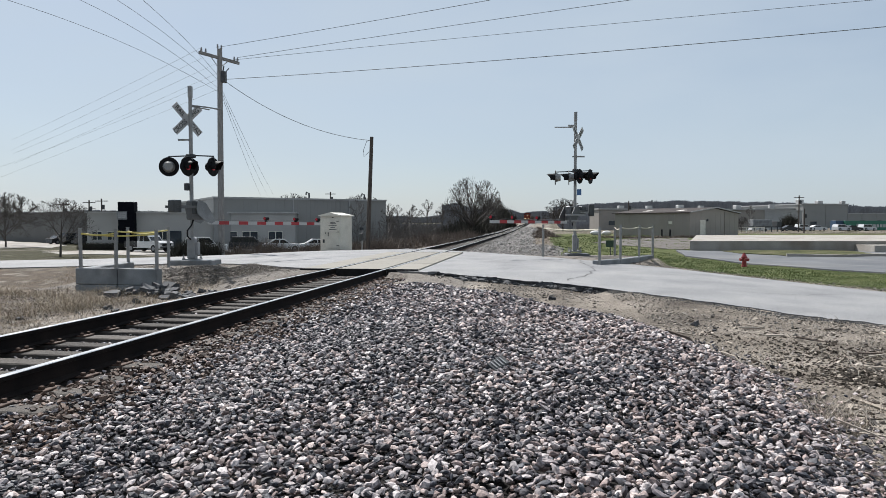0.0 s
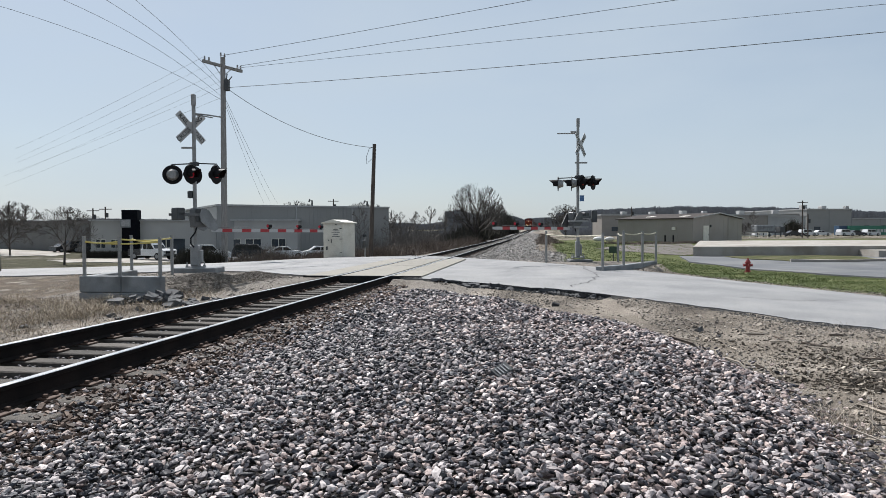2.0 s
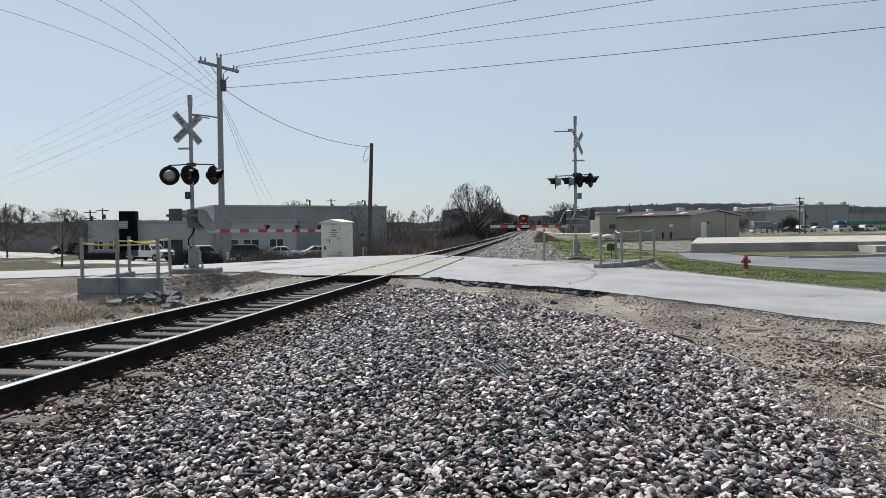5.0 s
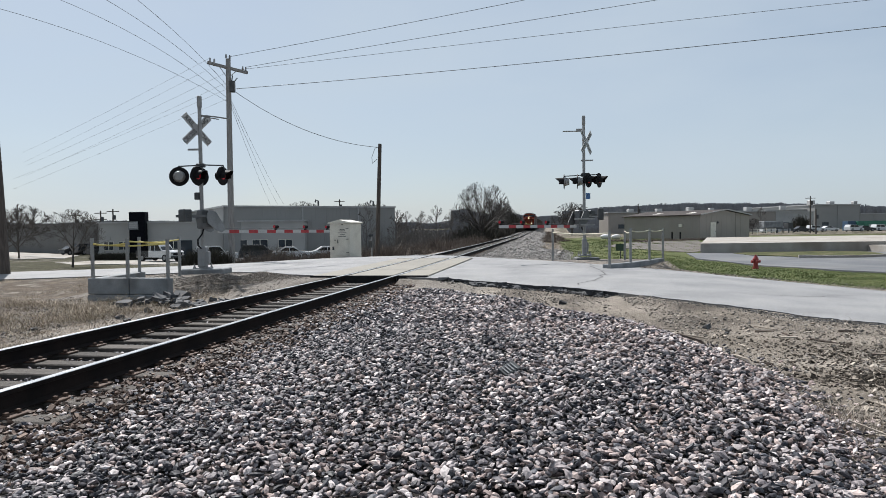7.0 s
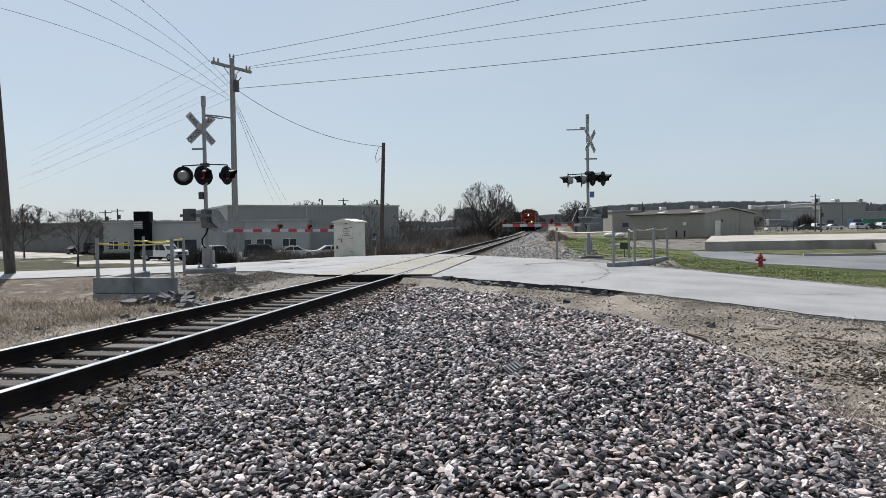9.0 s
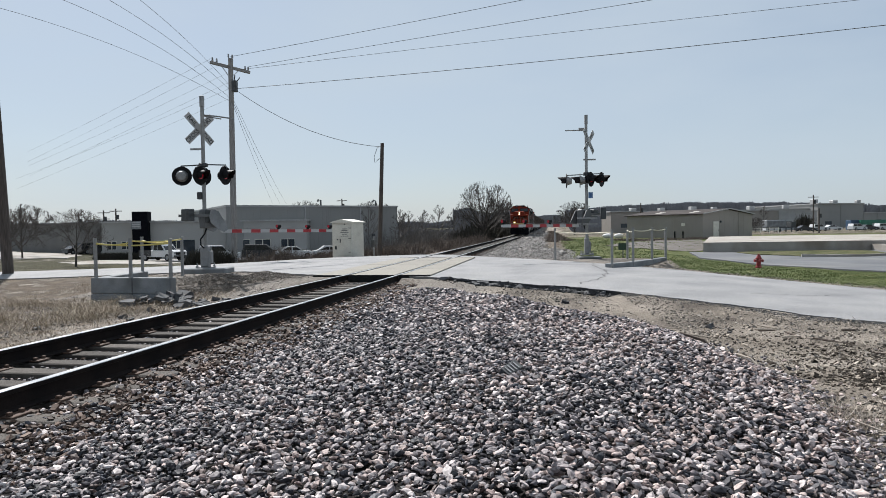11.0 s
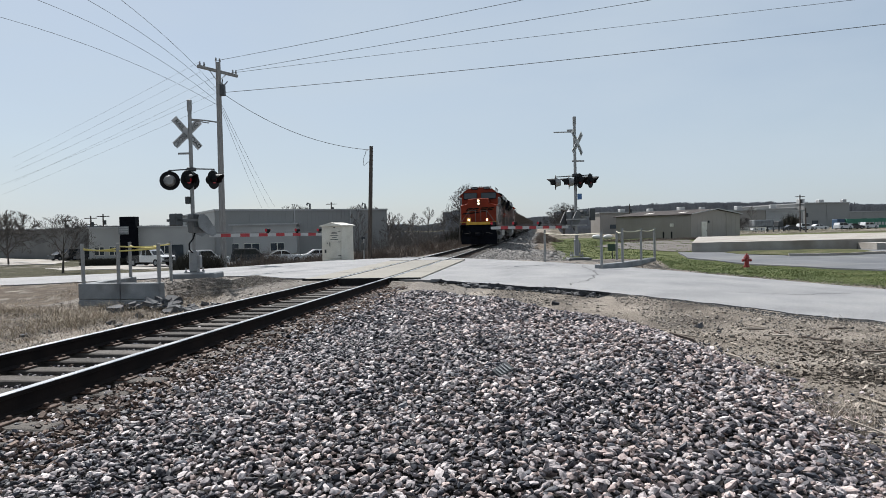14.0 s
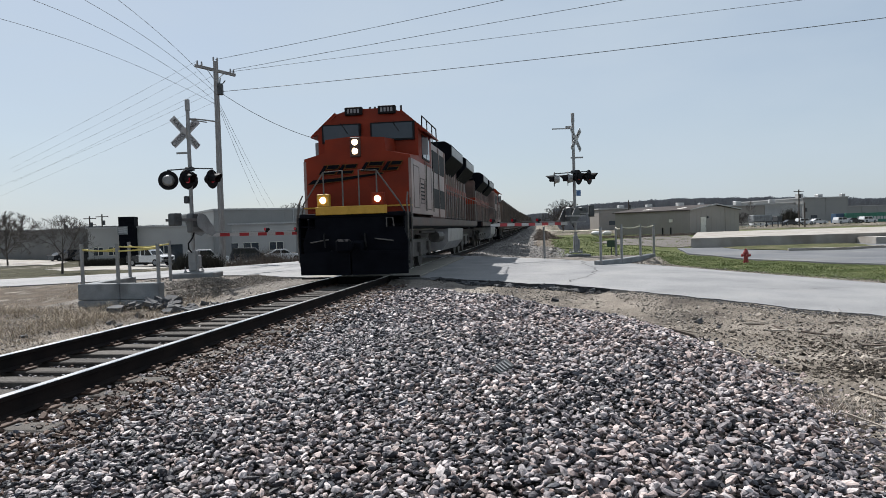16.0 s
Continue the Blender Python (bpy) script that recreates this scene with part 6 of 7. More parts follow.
# ---- vehicles ----
def vehicle(name, label, category, x, y, turn, mat, kind):
    z = gz(x, y) + 0.05
    s = thing(name, label, category, pose(x, y, z, 0, 0, turn), group="parked vehicles")
    if kind == "sedan":
        low = [(-2.3, 0.25), (2.3, 0.25), (2.32, 0.6), (2.1, 0.78), (1.1, 0.92), (-1.5, 0.95), (-2.25, 0.85)]
        high = [(0.95, 0.9), (0.25, 1.4), (-0.85, 1.43), (-1.65, 0.93)]
    elif kind == "suv":
        low = [(-2.3, 0.3), (2.35, 0.3), (2.35, 0.85), (1.1, 1.05), (-2.3, 1.08)]
        high = [(1.1, 1.0), (0.45, 1.68), (-2.0, 1.72), (-2.28, 1.05)]
    else:
        low = [(-2.9, 0.45), (2.9, 0.45), (2.92, 1.05), (2.7, 1.18), (1.45, 1.24), (1.4, 1.15), (-2.9, 1.15)]
        high = [(1.4, 1.15), (0.75, 1.9), (-0.55, 1.92), (-0.75, 1.15)]
    body = part("body", prism(B(), low, -0.9, 0.9), mat, s)
    part("cabin", prism(B(), high, -0.78, 0.78), mat, body)
    gx = [p[0] for p in high]
    mid = (high[1][0] + high[2][0]) / 2
    zt, zb = high[1][1] - 0.08, high[0][1] + 0.06
    for sy in (-1, 1):
        for x0, x1, x2, x3 in ((high[0][0] - 0.2, high[1][0] - 0.05, mid + 0.05, mid + 0.05), (mid - 0.05, mid - 0.05, high[2][0] + 0.08, high[3][0] + 0.2)):
            bm = prism(B(), [(x0, zb), (x1, zt), (x2, zt), (x3, zb)], sy * 0.775, sy * 0.80)
            part("side_window", bm, "car_glass", body, "dark side window")
    f0, f1 = Vector((high[0][0], 0, high[0][1])), Vector((high[1][0], 0, high[1][1]))
    bm = prism(B(), [(f0.x - 0.04, zb), (f0.x + 0.01, zb), (f1.x + 0.05, zt), (f1.x - 0.0, zt)], -0.68, 0.68)
    part("windshield", bm, "car_glass", body, "dark windshield")
    half = 1.4 if kind != "pickup" else 1.85
    if kind == "pickup":
        for sy in (-1, 1):
            part("bed_side", box(B(), -2.93, -0.8, sy * 0.89, sy * 0.915, 0.5, 1.2), "car_dark", s, "dark cargo bed side")
        part("grille", box(B(), 2.9, 2.95, -0.6, 0.6, 0.7, 0.98), "black", s, "black front grille")
    part("bumper", box(B(), low[1][0] - 0.02, low[1][0] + 0.08, -0.88, 0.88, low[1][1], low[1][1] + 0.2, bevel=0.03), "dark_grey", s, "dark bumper")
    for sx in (-half, half):
        for sy in (-0.82, 0.82):
            r = 0.33 if kind == "sedan" else 0.4
            wheel = part("wheel", rod(B(), (sx, sy - 0.1, r), (sx, sy + 0.1, r), r, seg=16), "rubber", s, "black tyre")
            part("rim", rod(B(), (sx, sy + math.copysign(0.09, sy), r), (sx, sy + math.copysign(0.115, sy), r), r * 0.6, seg=12), "alu", wheel, "grey rim")
    for sy in (-0.65, 0.65):
        part("headlight", box(B(), low[1][0] - 0.05, low[1][0] + 0.04, sy - 0.18, sy + 0.18, low[2][1] - 0.22, low[2][1] - 0.05), "alu", s)
    return s


vehicle("pickup_truck", "white pickup truck parked before the office", "pickup truck", -33.2, 76.5, -28, "car_white", "pickup")
vehicle("car", "white sedan parked beside the grey hall", "car", -18.6, 78.5, 14, "car_white", "sedan")
vehicle("car", "white hatchback parked beside the grey hall", "car", -14.4, 79, 18, "car_white", "sedan")
vehicle("car", "dark parked sport utility car", "car", -22.6, 79.5, 12, "car_dark", "suv")
vehicle("car", "white parked car half behind shrubs", "car", -26.8, 76.5, 20, "car_white", "suv")
vehicle("car", "dark parked sedan on the lot", "car", -60.3, 107.5, 62, "car_dark", "sedan")
vehicle("car", "dark parked sport utility car on the lot", "car", -56.6, 105.0, 60, "car_dark", "suv")
vehicle("car", "dark parked car on the lot", "car", -52.6, 101.5, 64, "car_dark", "suv")
for i, (x, mat) in enumerate(((88, "car_dark"), (92.5, "car_white"), (97, "car_white"), (101, "car_white"), (105, "car_dark"), (110, "car_white"), (80, "car_white"))):
    vehicle("car", "white car parked in the far lot" if mat == "car_white" else "dark car parked in the far lot", "car", x, 172 + (i % 3) * 2, 15 * (i % 2) + 4, mat, "suv" if i % 2 else "sedan")


def tank_trailer():
    s = thing("tank_trailer", "grey flatbed trailer with a boxy load on legs", "trailer", pose(75, 164, gz(75, 164), 0, 0, 12))
    part("load", box(B(), 0, 5.2, 0, 2.2, 1.2, 2.9, bevel=0.15), "block", s, "grey boxy load")
    part("frame", box(B(), -0.3, 8.2, 0.1, 2.1, 1.0, 1.2), "dark_grey", s)
    for x in (0.4, 2, 3.6, 5.2, 6.8, 8.0):
        part("leg", box(B(), x - 0.08, x + 0.08, 0.1, 0.3, -0.2, 1.0), "dark_grey", s)
    part("tail_box", box(B(), 6.7, 8.0, 0.2, 2.0, 1.2, 2.4, bevel=0.05), "dark_grey", s)


tank_trailer()


def board_fence(x, y, n, turn):
    s = thing("board_fence", "white board fence beside the shed", "fence", pose(x, y, gz(x, y), 0, 0, turn))
    for i in range(n):
        part("post", box(B(), i * 2.2 - 0.06, i * 2.2 + 0.06, -0.06, 0.06, -0.3, 1.3), "white_metal", s)
    for z in (0.45, 1.05):
        part("rail", box(B(), 0, (n - 1) * 2.2, -0.09, -0.06, z, z + 0.18), "white_metal", s)


board_fence(66, 152, 4, 10)


def hydrant():
    s = thing("fire_hydrant", "dark red fire hydrant standing in green grass", "fire hydrant", pose(16.9, 38, gz(16.9, 38)))
    bm = B()
    for z0, z1, r0, r1 in ((-0.1, 0.08, 0.17, 0.17), (0.08, 0.52, 0.12, 0.12), (0.5, 0.56, 0.17, 0.17), (0.56, 0.70, 0.14, 0.09), (0.70, 0.78, 0.05, 0.05)):
        rod(bm, (0, 0, z0), (0, 0, z1), r0, r1, seg=16)
    part("barrel", bm, "hydrant", s, smooth=False)
    for a in (0, 180, 270):
        d = Vector((math.cos(radians(a)), math.sin(radians(a)), 0))
        bm = rod(B(), d * 0.08 + Vector((0, 0, 0.4)), d * 0.22 + Vector((0, 0, 0.4)), 0.065, seg=12)
        rod(bm, d * 0.2 + Vector((0, 0, 0.4)), d * 0.25 + Vector((0, 0, 0.4)), 0.08, seg=8)
        part("outlet_cap", bm, "hydrant", s, "red hose outlet cap")


hydrant()


def small_sign(x, y):
    s = thing("marker_sign", "small dark sign board on a thin post", "sign", pose(x, y, gz(x, y)))
    part("post", rod(B(), (0, 0, -0.2), (0, 0, 1.45), 0.025, seg=6), "dark_grey", s)
    part("board", box(B(), -0.22, 0.22, -0.03, 0, 1.14, 1.46), "sign_green", s)


small_sign(8.0, 32.4)

for i, (x, y) in enumerate(((21.6, 96), (23.4, 97))):
    bm = B()
    bmesh.ops.create_uvsphere(bm, u_segments=14, v_segments=8, radius=1, matrix=pose(x, y, gz(x, y) + 0.3, 0, 0, i * 20) @ Matrix.Diagonal((0.8, 0.5, 0.36, 1)))
    for v in bm.verts:
        v.co += Vector((0.1, 0.1, 0.06)) * noise.noise(v.co * 2)
    tagged(part("wrapped_bale", bm, "plastic_white", smooth=True), "white plastic-wrapped bale lying on grass", "bale", group="wrapped bales")


def far_pole(x, y, h, arms=1):
    s = thing("utility_pole", "distant wooden utility pole with crossarms", "utility pole", pose(x, y, gz(x, y)), group="far utility poles")
    part("pole", rod(B(), (0, 0, -0.3), (0, 0, h), 0.16, 0.12, seg=8), "wood_pole_brown", s)
    for k in range(arms):
        part("crossarm", box(B(), -1.1, 1.1, -0.06, 0.06, h - 0.5 - k * 1.1, h - 0.36 - k * 1.1), "wood_pole_brown", s)
    part("transformer", rod(B(), (0.32, 0, h - 1.9), (0.32, 0, h - 1.1), 0.22, seg=10), "dark_grey", s)


for x, y, h, k in ((-67, 120, 7.0, 1), (-62.5, 120, 7.4, 2), (-60.3, 120, 7.6, 1), (-24, 145, 10.0, 1), (-18.3, 160, 9.4, 1), (78.6, 150, 8.2, 1), (74.5, 140, 5.0, 0), (41, 150, 7, 0)):
    far_pole(x, y, h, k)


# ---- trees, brush, woods ----
def fan_tree(name, seed, height, radius, mat, trunk, least, bare=0.2, levels=5, limbs=7, stem=0.3, open_angle=(24, 48)):
    """A leafless tree whose limbs fork outwards until they meet a domed outline."""
    rng = random.Random(seed)
    verts, faces = [], []
    zc = height * 0.46

    def reach(p, d):
        a = (d.x * d.x + d.y * d.y) / radius ** 2 + d.z * d.z / (height - zc) ** 2
        b = 2 * ((p.x * d.x + p.y * d.y) / radius ** 2 + (p.z - zc) * d.z / (height - zc) ** 2)
        c = (p.x * p.x + p.y * p.y) / radius ** 2 + ((p.z - zc) / (height - zc)) ** 2 - 1
        disc = b * b - 4 * a * c
        return 0.0 if disc < 0 else (-b + math.sqrt(disc)) / (2 * a)

    def tube(pts, r0, r1, n):
        ring = None
        for i, p in enumerate(pts):
            d = (pts[min(i + 1, len(pts) - 1)] - pts[max(0, i - 1)]).normalized()
            side = d.orthogonal().normalized()
            other = d.cross(side)
            r = max(least, r0 + (r1 - r0) * i / (len(pts) - 1))
            k = len(verts)
            for j in range(n):
                a = 2 * math.pi * j / n
                verts.append(p + side * math.cos(a) * r + other * math.sin(a) * r)
            now = list(range(k, k + n))
            if ring:
                for j in range(n):
                    faces.append((ring[j], ring[(j + 1) % n], now[(j + 1) % n], now[j]))
            ring = now

    def tilt(d, degrees_off):
        side = d.orthogonal().normalized()
        turn = Matrix.Rotation(rng.uniform(0, 2 * math.pi), 3, d) @ side
        return (d * math.cos(radians(degrees_off)) + turn * math.sin(radians(degrees_off))).normalized()

    def limb(p, d, length, r, level):
        length = min(length, reach(p, d) * rng.uniform(0.82, 1.04))
        if length < height * 0.012:
            return
        steps = 4 if level < 3 else 3
        pts = [p]
        for _ in range(steps):
            d = (d + Vector((rng.uniform(-1, 1), rng.uniform(-1, 1), rng.uniform(-0.6, 1))) * 0.13).normalized()
            pts.append(pts[-1] + d * length / steps)
        tube(pts, r, r * 0.5, 5 if level < 2 else 3)
        if level < levels:
            for _ in range(rng.choice((2, 3, 4))):
                k = rng.randint(1, steps)
                limb(pts[k], tilt(d, rng.uniform(*open_angle)), length * rng.uniform(0.5, 0.85), r * (1 - 0.5 * k / steps) * 0.62, level + 1)
            limb(pts[-1], d, length * 0.7, r * 0.5, level + 1)

    top = Vector((rng.uniform(-0.03, 0.03) * height, rng.uniform(-0.03, 0.03) * height, height * (bare + stem)))
    pts = [Vector((0, 0, -0.3)).lerp(top, i / 5) + Vector((rng.uniform(-1, 1), rng.uniform(-1, 1), 0)) * trunk * 0.3 * (i > 0) for i in range(6)]
    tube(pts, trunk, trunk * 0.45, 7)
    for k in range(limbs):
        t = (bare + stem * (k + 0.5) / limbs) * height
        p = Vector((0, 0, -0.3)).lerp(top, (t + 0.3) / (top.z + 0.3))
        a = k * 2.4 + rng.uniform(-0.4, 0.4)
        rise = rng.uniform(0.35, 0.8) + 0.7 * k / limbs
        limb(p, Vector((math.cos(a), math.sin(a), rise)).normalized(), height * 0.36, trunk * 0.5, 1)
    limb(top, Vector((0, 0, 1)), height * 0.3, trunk * 0.45, 1)
    return arrays_mesh(name, [v[:] for v in verts], faces, mat)


TREE_MESHES = [fan_tree("branches", 17, 9.6, 5.2, "bark", 0.36, 0.016, bare=0.12, stem=0.16, levels=5, limbs=8),
               fan_tree("branches", 12, 8.0, 1.9, "sapling", 0.11, 0.016, bare=0.22, stem=0.5, levels=4, limbs=9, open_angle=(18, 34)),
               fan_tree("branches", 13, 4.0, 2.5, "bark", 0.08, 0.010, bare=0.12, stem=0.2, levels=5, limbs=6),
               fan_tree("branches", 14, 7.0, 1.5, "sapling", 0.09, 0.015, bare=0.25, stem=0.5, levels=4, limbs=8, open_angle=(18, 34)),
               fan_tree("branches", 23, 4.0, 2.3, "bark", 0.09, 0.007, bare=0.22, stem=0.12, levels=5, limbs=5)]


def tree(x, y, kind, scale, turn, label, wide=1.0):
    s = thing("bare_tree", label, "tree", pose(x, y, gz(x, y) - 0.05, 0, 0, turn), group="bare trees")
    ob = new("crown", TREE_MESHES[kind])
    ob.parent = s
    ob.scale = (scale * wide, scale * wide, scale)
    return s


BIG = "large leafless tree with a dense fan of fine branches"
tree(4.7, 108, 0, 1.05, 20, BIG, 0.9)
tree(7.4, 124, 0, 0.80, 130, BIG, 0.66)
tree(9.4, 140, 0, 0.92, 75, BIG, 0.68)
tree(-2.2, 98, 1, 0.85, 40, "slender leafless tree behind the brush")
tree(-4.2, 92, 3, 0.85, 70, "slender leafless sapling behind the brush")
tree(-0.2, 120, 3, 1.0, 170, "slender leafless tree behind the brush")
tree(-7.5, 112, 1, 0.8, 220, "slender leafless tree beside the hall")
tree(-14.5, 120, 2, 2.1, 10, "round leafless tree behind the hall")
tree(-33, 150, 2, 2.5, 60, "round leafless tree behind the hall")
tree(-27, 150, 2, 2.0, 90, "round leafless tree behind the hall")
tree(13.4, 178, 0, 1.0, 200, BIG, 0.7)
tree(14.6, 190, 0, 0.95, 260, BIG, 0.7)
tree(11.0, 170, 1, 1.05, 300, BIG)
tree(29.6, 168, 2, 2.1, 33, "low leafless tree by the far track")
tree(31.5, 178, 2, 1.9, 99, "low leafless tree by the far track")
tree(-37.6, 66.5, 4, 1.45, 15, "small spreading ornamental tree on the lawn", 1.05)
tree(-60.0, 93, 2, 1.9, 140, "dark spreading leafless tree by the lot")
tree(-66.5, 100, 2, 1.8, 240, "dark spreading leafless tree by the lot")
tree(86, 190, 3, 1.0, 10, "sparse leafless tree before the industrial hall")
tree(66, 150, 2, 0.9, 50, "leafless tree by the far lot")


saplings = random.Random(19)
for i in range(26):
    y = saplings.uniform(90, 170)
    q = -saplings.uniform(9, 26)
    tree(track_x(y) + q, y, saplings.choice((1, 3)), saplings.uniform(0.5, 0.85), i * 37, "slender grey leafless tree in the trackside wood")


def twig_mesh(name, seed, count, radius, height, mat, lean=0.35, width=0.012):
    """A clump of upright thin stems."""
    rng = np.random.default_rng(seed)
    a = rng.random(count) * 2 * np.pi
    r = np.sqrt(rng.random(count)) * radius
    base = np.stack([np.cos(a) * r, np.sin(a) * r, np.full(count, -0.05)], -1)
    h = height * (0.35 + 0.65 * rng.random(count)) * (1 - 0.45 * (r / radius) ** 2)
    tip = base + np.stack([rng.normal(0, lean, count) * h, rng.normal(0, lean, count) * h, h], -1)
    mid = base * 0.5 + tip * 0.5 + np.stack([rng.normal(0, 0.08, count) * h, rng.normal(0, 0.08, count) * h, np.zeros(count)], -1)
    w = width * (0.6 + 0.8 * rng.random(count))
    b = rng.random(count) * np.pi
    side = np.stack([np.cos(b) * w, np.sin(b) * w, np.zeros(count)], -1)
    verts = np.stack([base - side, base + side, mid - side * 0.7, mid + side * 0.7, tip], 1).reshape(-1, 3)
    k = np.arange(count)[:, None] * 5
    faces = np.concatenate([k + np.array([[0, 1, 3]]), k + np.array([[0, 3, 2]]), k + np.array([[2, 3, 4]])])
    return arrays_mesh(name, verts, faces, mat)


BRUSH = [twig_mesh("stems", 21 + i, 420, 1.6, 2.2, "twig", 0.3, 0.022) for i in range(3)]
THICKET = [twig_mesh("stems", 51 + i, 260, 3.2, 4.4, "sapling", 0.14, 0.016) for i in range(3)]
CEDAR = [twig_mesh("foliage", 31 + i, 1500, 1.5, 3.2, "cedar", 0.22, 0.05) for i in range(2)]


def shrub(x, y, meshes, i, sx, sz, label, group, name="brush_clump"):
    ob = new(name, meshes[i % len(meshes)])
    ob.matrix_basis = pose(x, y, gz(x, y), 0, 0, i * 47)
    ob.scale = (sx, sx, sz)
    tagged(ob, label, "shrub", group=group)


rng = random.Random(77)
for i in range(170):
    y = 40 + 85 * (i / 170) + rng.uniform(-1.5, 1.5)
    q = -rng.uniform(4.6, 7.5 + 0.11 * (y - 40) + 3)
    x = track_x(y) + q
    if road_distance(np.array([x]), np.array([y]))[0][0] < 1.5:
        continue
    shrub(x, y, BRUSH, i, rng.uniform(0.7, 1.25), rng.uniform(0.6, 1.05) * (0.6 if y < 55 else 0.95), "tangled dry brown brush clump beside the track", "trackside brush")
for i in range(46):
    y = rng.uniform(84, 165)
    q = -rng.uniform(9, 14 + 0.12 * (y - 60))
    shrub(track_x(y) + q, y, THICKET, i, rng.uniform(0.8, 1.2), rng.uniform(0.8, 1.35), "tall thin bare stems of a trackside thicket", "trackside thicket", "thicket")
for i, (x, y, sx, sz) in enumerate(((4.2, 103, 1.6, 1.5), (6.2, 110, 1.8, 1.8), (7.8, 118, 1.8, 1.7), (2.6, 107, 1.4, 1.2), (9.0, 126, 1.8, 1.8), (10.2, 135, 1.8, 1.9), (11.6, 146, 1.9, 2.0), (12.8, 156, 1.9, 2.1),
                                     (14.2, 165, 1.9, 2.2), (16.4, 172, 2.0, 2.5), (18.4, 182, 2.0, 2.4), (13.0, 168, 1.6, 1.8), (20.0, 195, 2.0, 2.3), (17.6, 176, 1.6, 2.7), (8.4, 122, 1.4, 2.1))):
    shrub(x - 2.0, y, CEDAR, i, sx * 0.92, sz * 0.85, "dark dense evergreen thicket under the bare trees", "evergreen thicket", "evergreen_shrub")
shrub(98, 192, CEDAR, 1, 1.5, 1.75, "dark round evergreen tree before the grey hall", "far evergreens", "evergreen_shrub")
for i, (x, y, sx, sz) in enumerate(((-11.6, 32.9, 0.5, 0.36), (-12.4, 33.2, 0.5, 0.4), (-13.0, 33.8, 0.4, 0.32))):
    shrub(x, y, CEDAR, i, sx, sz, "dark clipped hedge shrub behind the road", "hedge shrubs", "hedge_shrub")
for i, (x, y) in enumerate(((-10.4, 40.0), (-9.9, 40.5), (-10.9, 40.2), (-10.1, 39.6))):
    shrub(x, y, BRUSH, i, 0.42, 0.78, "bushy brown dry shrub before the hall windows", "roadside shrubs", "dry_shrub")
for i in range(9):
    shrub(-44.2 + i * 0.85, 83.4 + 0.1 * i, CEDAR, i, 0.42, 0.34, "dark clipped hedge shrub before the office", "office hedge", "hedge_shrub")
for i in range(26):
    x = -12.5 + i * 0.28 + rng.uniform(-0.5, 0.5)
    y = 36.5 + rng.uniform(0, 4.5)
    shrub(x, y, BRUSH, i, rng.uniform(0.35, 0.6), rng.uniform(0.3, 0.6), "dry brown shrub growing behind the road", "roadside shrubs", "dry_shrub")
for i in range(10):
    x, y = -3.4 + rng.uniform(-1.2, 0.4), 38.2 + rng.uniform(-0.3, 1.5)
    shrub(x, y, BRUSH, i, 0.35, 0.42, "dry weeds round the foot of a pole", "roadside shrubs", "dry_shrub")
for i in range(26):
    q, y = rng.uniform(5.0, 6.4), rng.uniform(80, 190)
    shrub(track_x(y) + q, y, BRUSH, i, rng.uniform(0.5, 1.0), rng.uniform(0.18, 0.42), "low dry weeds along the far ballast", "trackside brush")
for i in range(14):
    shrub(20 + i * 1.0, 82 + rng.uniform(-1, 1.5), BRUSH, i, 0.6, 0.22, "low dry weeds by the shed", "shed weeds", "weed_clump")


def far_woods():
    """Distant bare woods as thousands of upright stems on low hills."""
    rng = np.random.default_rng(41)
    layers = [(-420, 420, 420, 60, 8.5, 15000), (90, 560, 640, 120, 17.5, 22000), (-160, 60, 215, 50, 5.8, 11000), (30, 60, 270, 60, 6.0, 1300), (0, 260, 720, 80, 19.0, 9000)]
    for n, (x0, x1, y0, dy, h, count) in enumerate(layers):
        x = rng.uniform(x0, x1, count)
        y = y0 + rng.uniform(0, dy, count)
        q = offset_of(x, y)
        keep = (np.abs(q) > (8 + 0.02 * y)) | (n == 4)
        x, y = x[keep], y[keep]
        k = len(x)
        swell = 0.72 + 0.28 * np.sin(x * 0.021 + n * 2) + 0.1 * np.sin(x * 0.13)
        if n == 1:
            swell = np.interp(x, [90, 150, 230, 330, 420, 560], [0.75, 1.05, 1.2, 1.1, 0.85, 0.8])
        z = ground_z(x, y)
        hh = h * swell * (rng.uniform(0.92, 1.0, k) + 0.06 * np.sin(x * 0.31) * np.sin(x * 0.083 + n))
        w = rng.uniform(0.3, 1.0, k) * (1.3 if n in (1, 4) else 0.5)
        base = np.stack([x, y, z - 0.5], -1)
        side = np.stack([w, np.zeros(k), np.zeros(k)], -1)
        up = np.stack([rng.normal(0, 0.6, k), np.zeros(k), hh], -1)
        rag = rng.uniform(0.93, 1.0, (4, k, 1))
        verts = np.stack([base - side * 0.4, base + side * 0.4, base + side * 1.1 + up * 0.72 * rag[0], base + side * 0.55 + up * rag[1], base - side * 0.45 + up * rag[2], base - side * 1.1 + up * 0.74 * rag[3]], 1).reshape(-1, 3)
        f = np.arange(k)[:, None] * 6
        faces = np.concatenate([f + np.array([[0, 1, 2]]), f + np.array([[0, 2, 5]]), f + np.array([[5, 2, 4]]), f + np.array([[4, 2, 3]])])
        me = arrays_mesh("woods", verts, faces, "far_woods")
        tagged(new("woods", me), "distant leafless woods in haze-tinted grey on the horizon", "woods", kind="stuff")


far_woods()


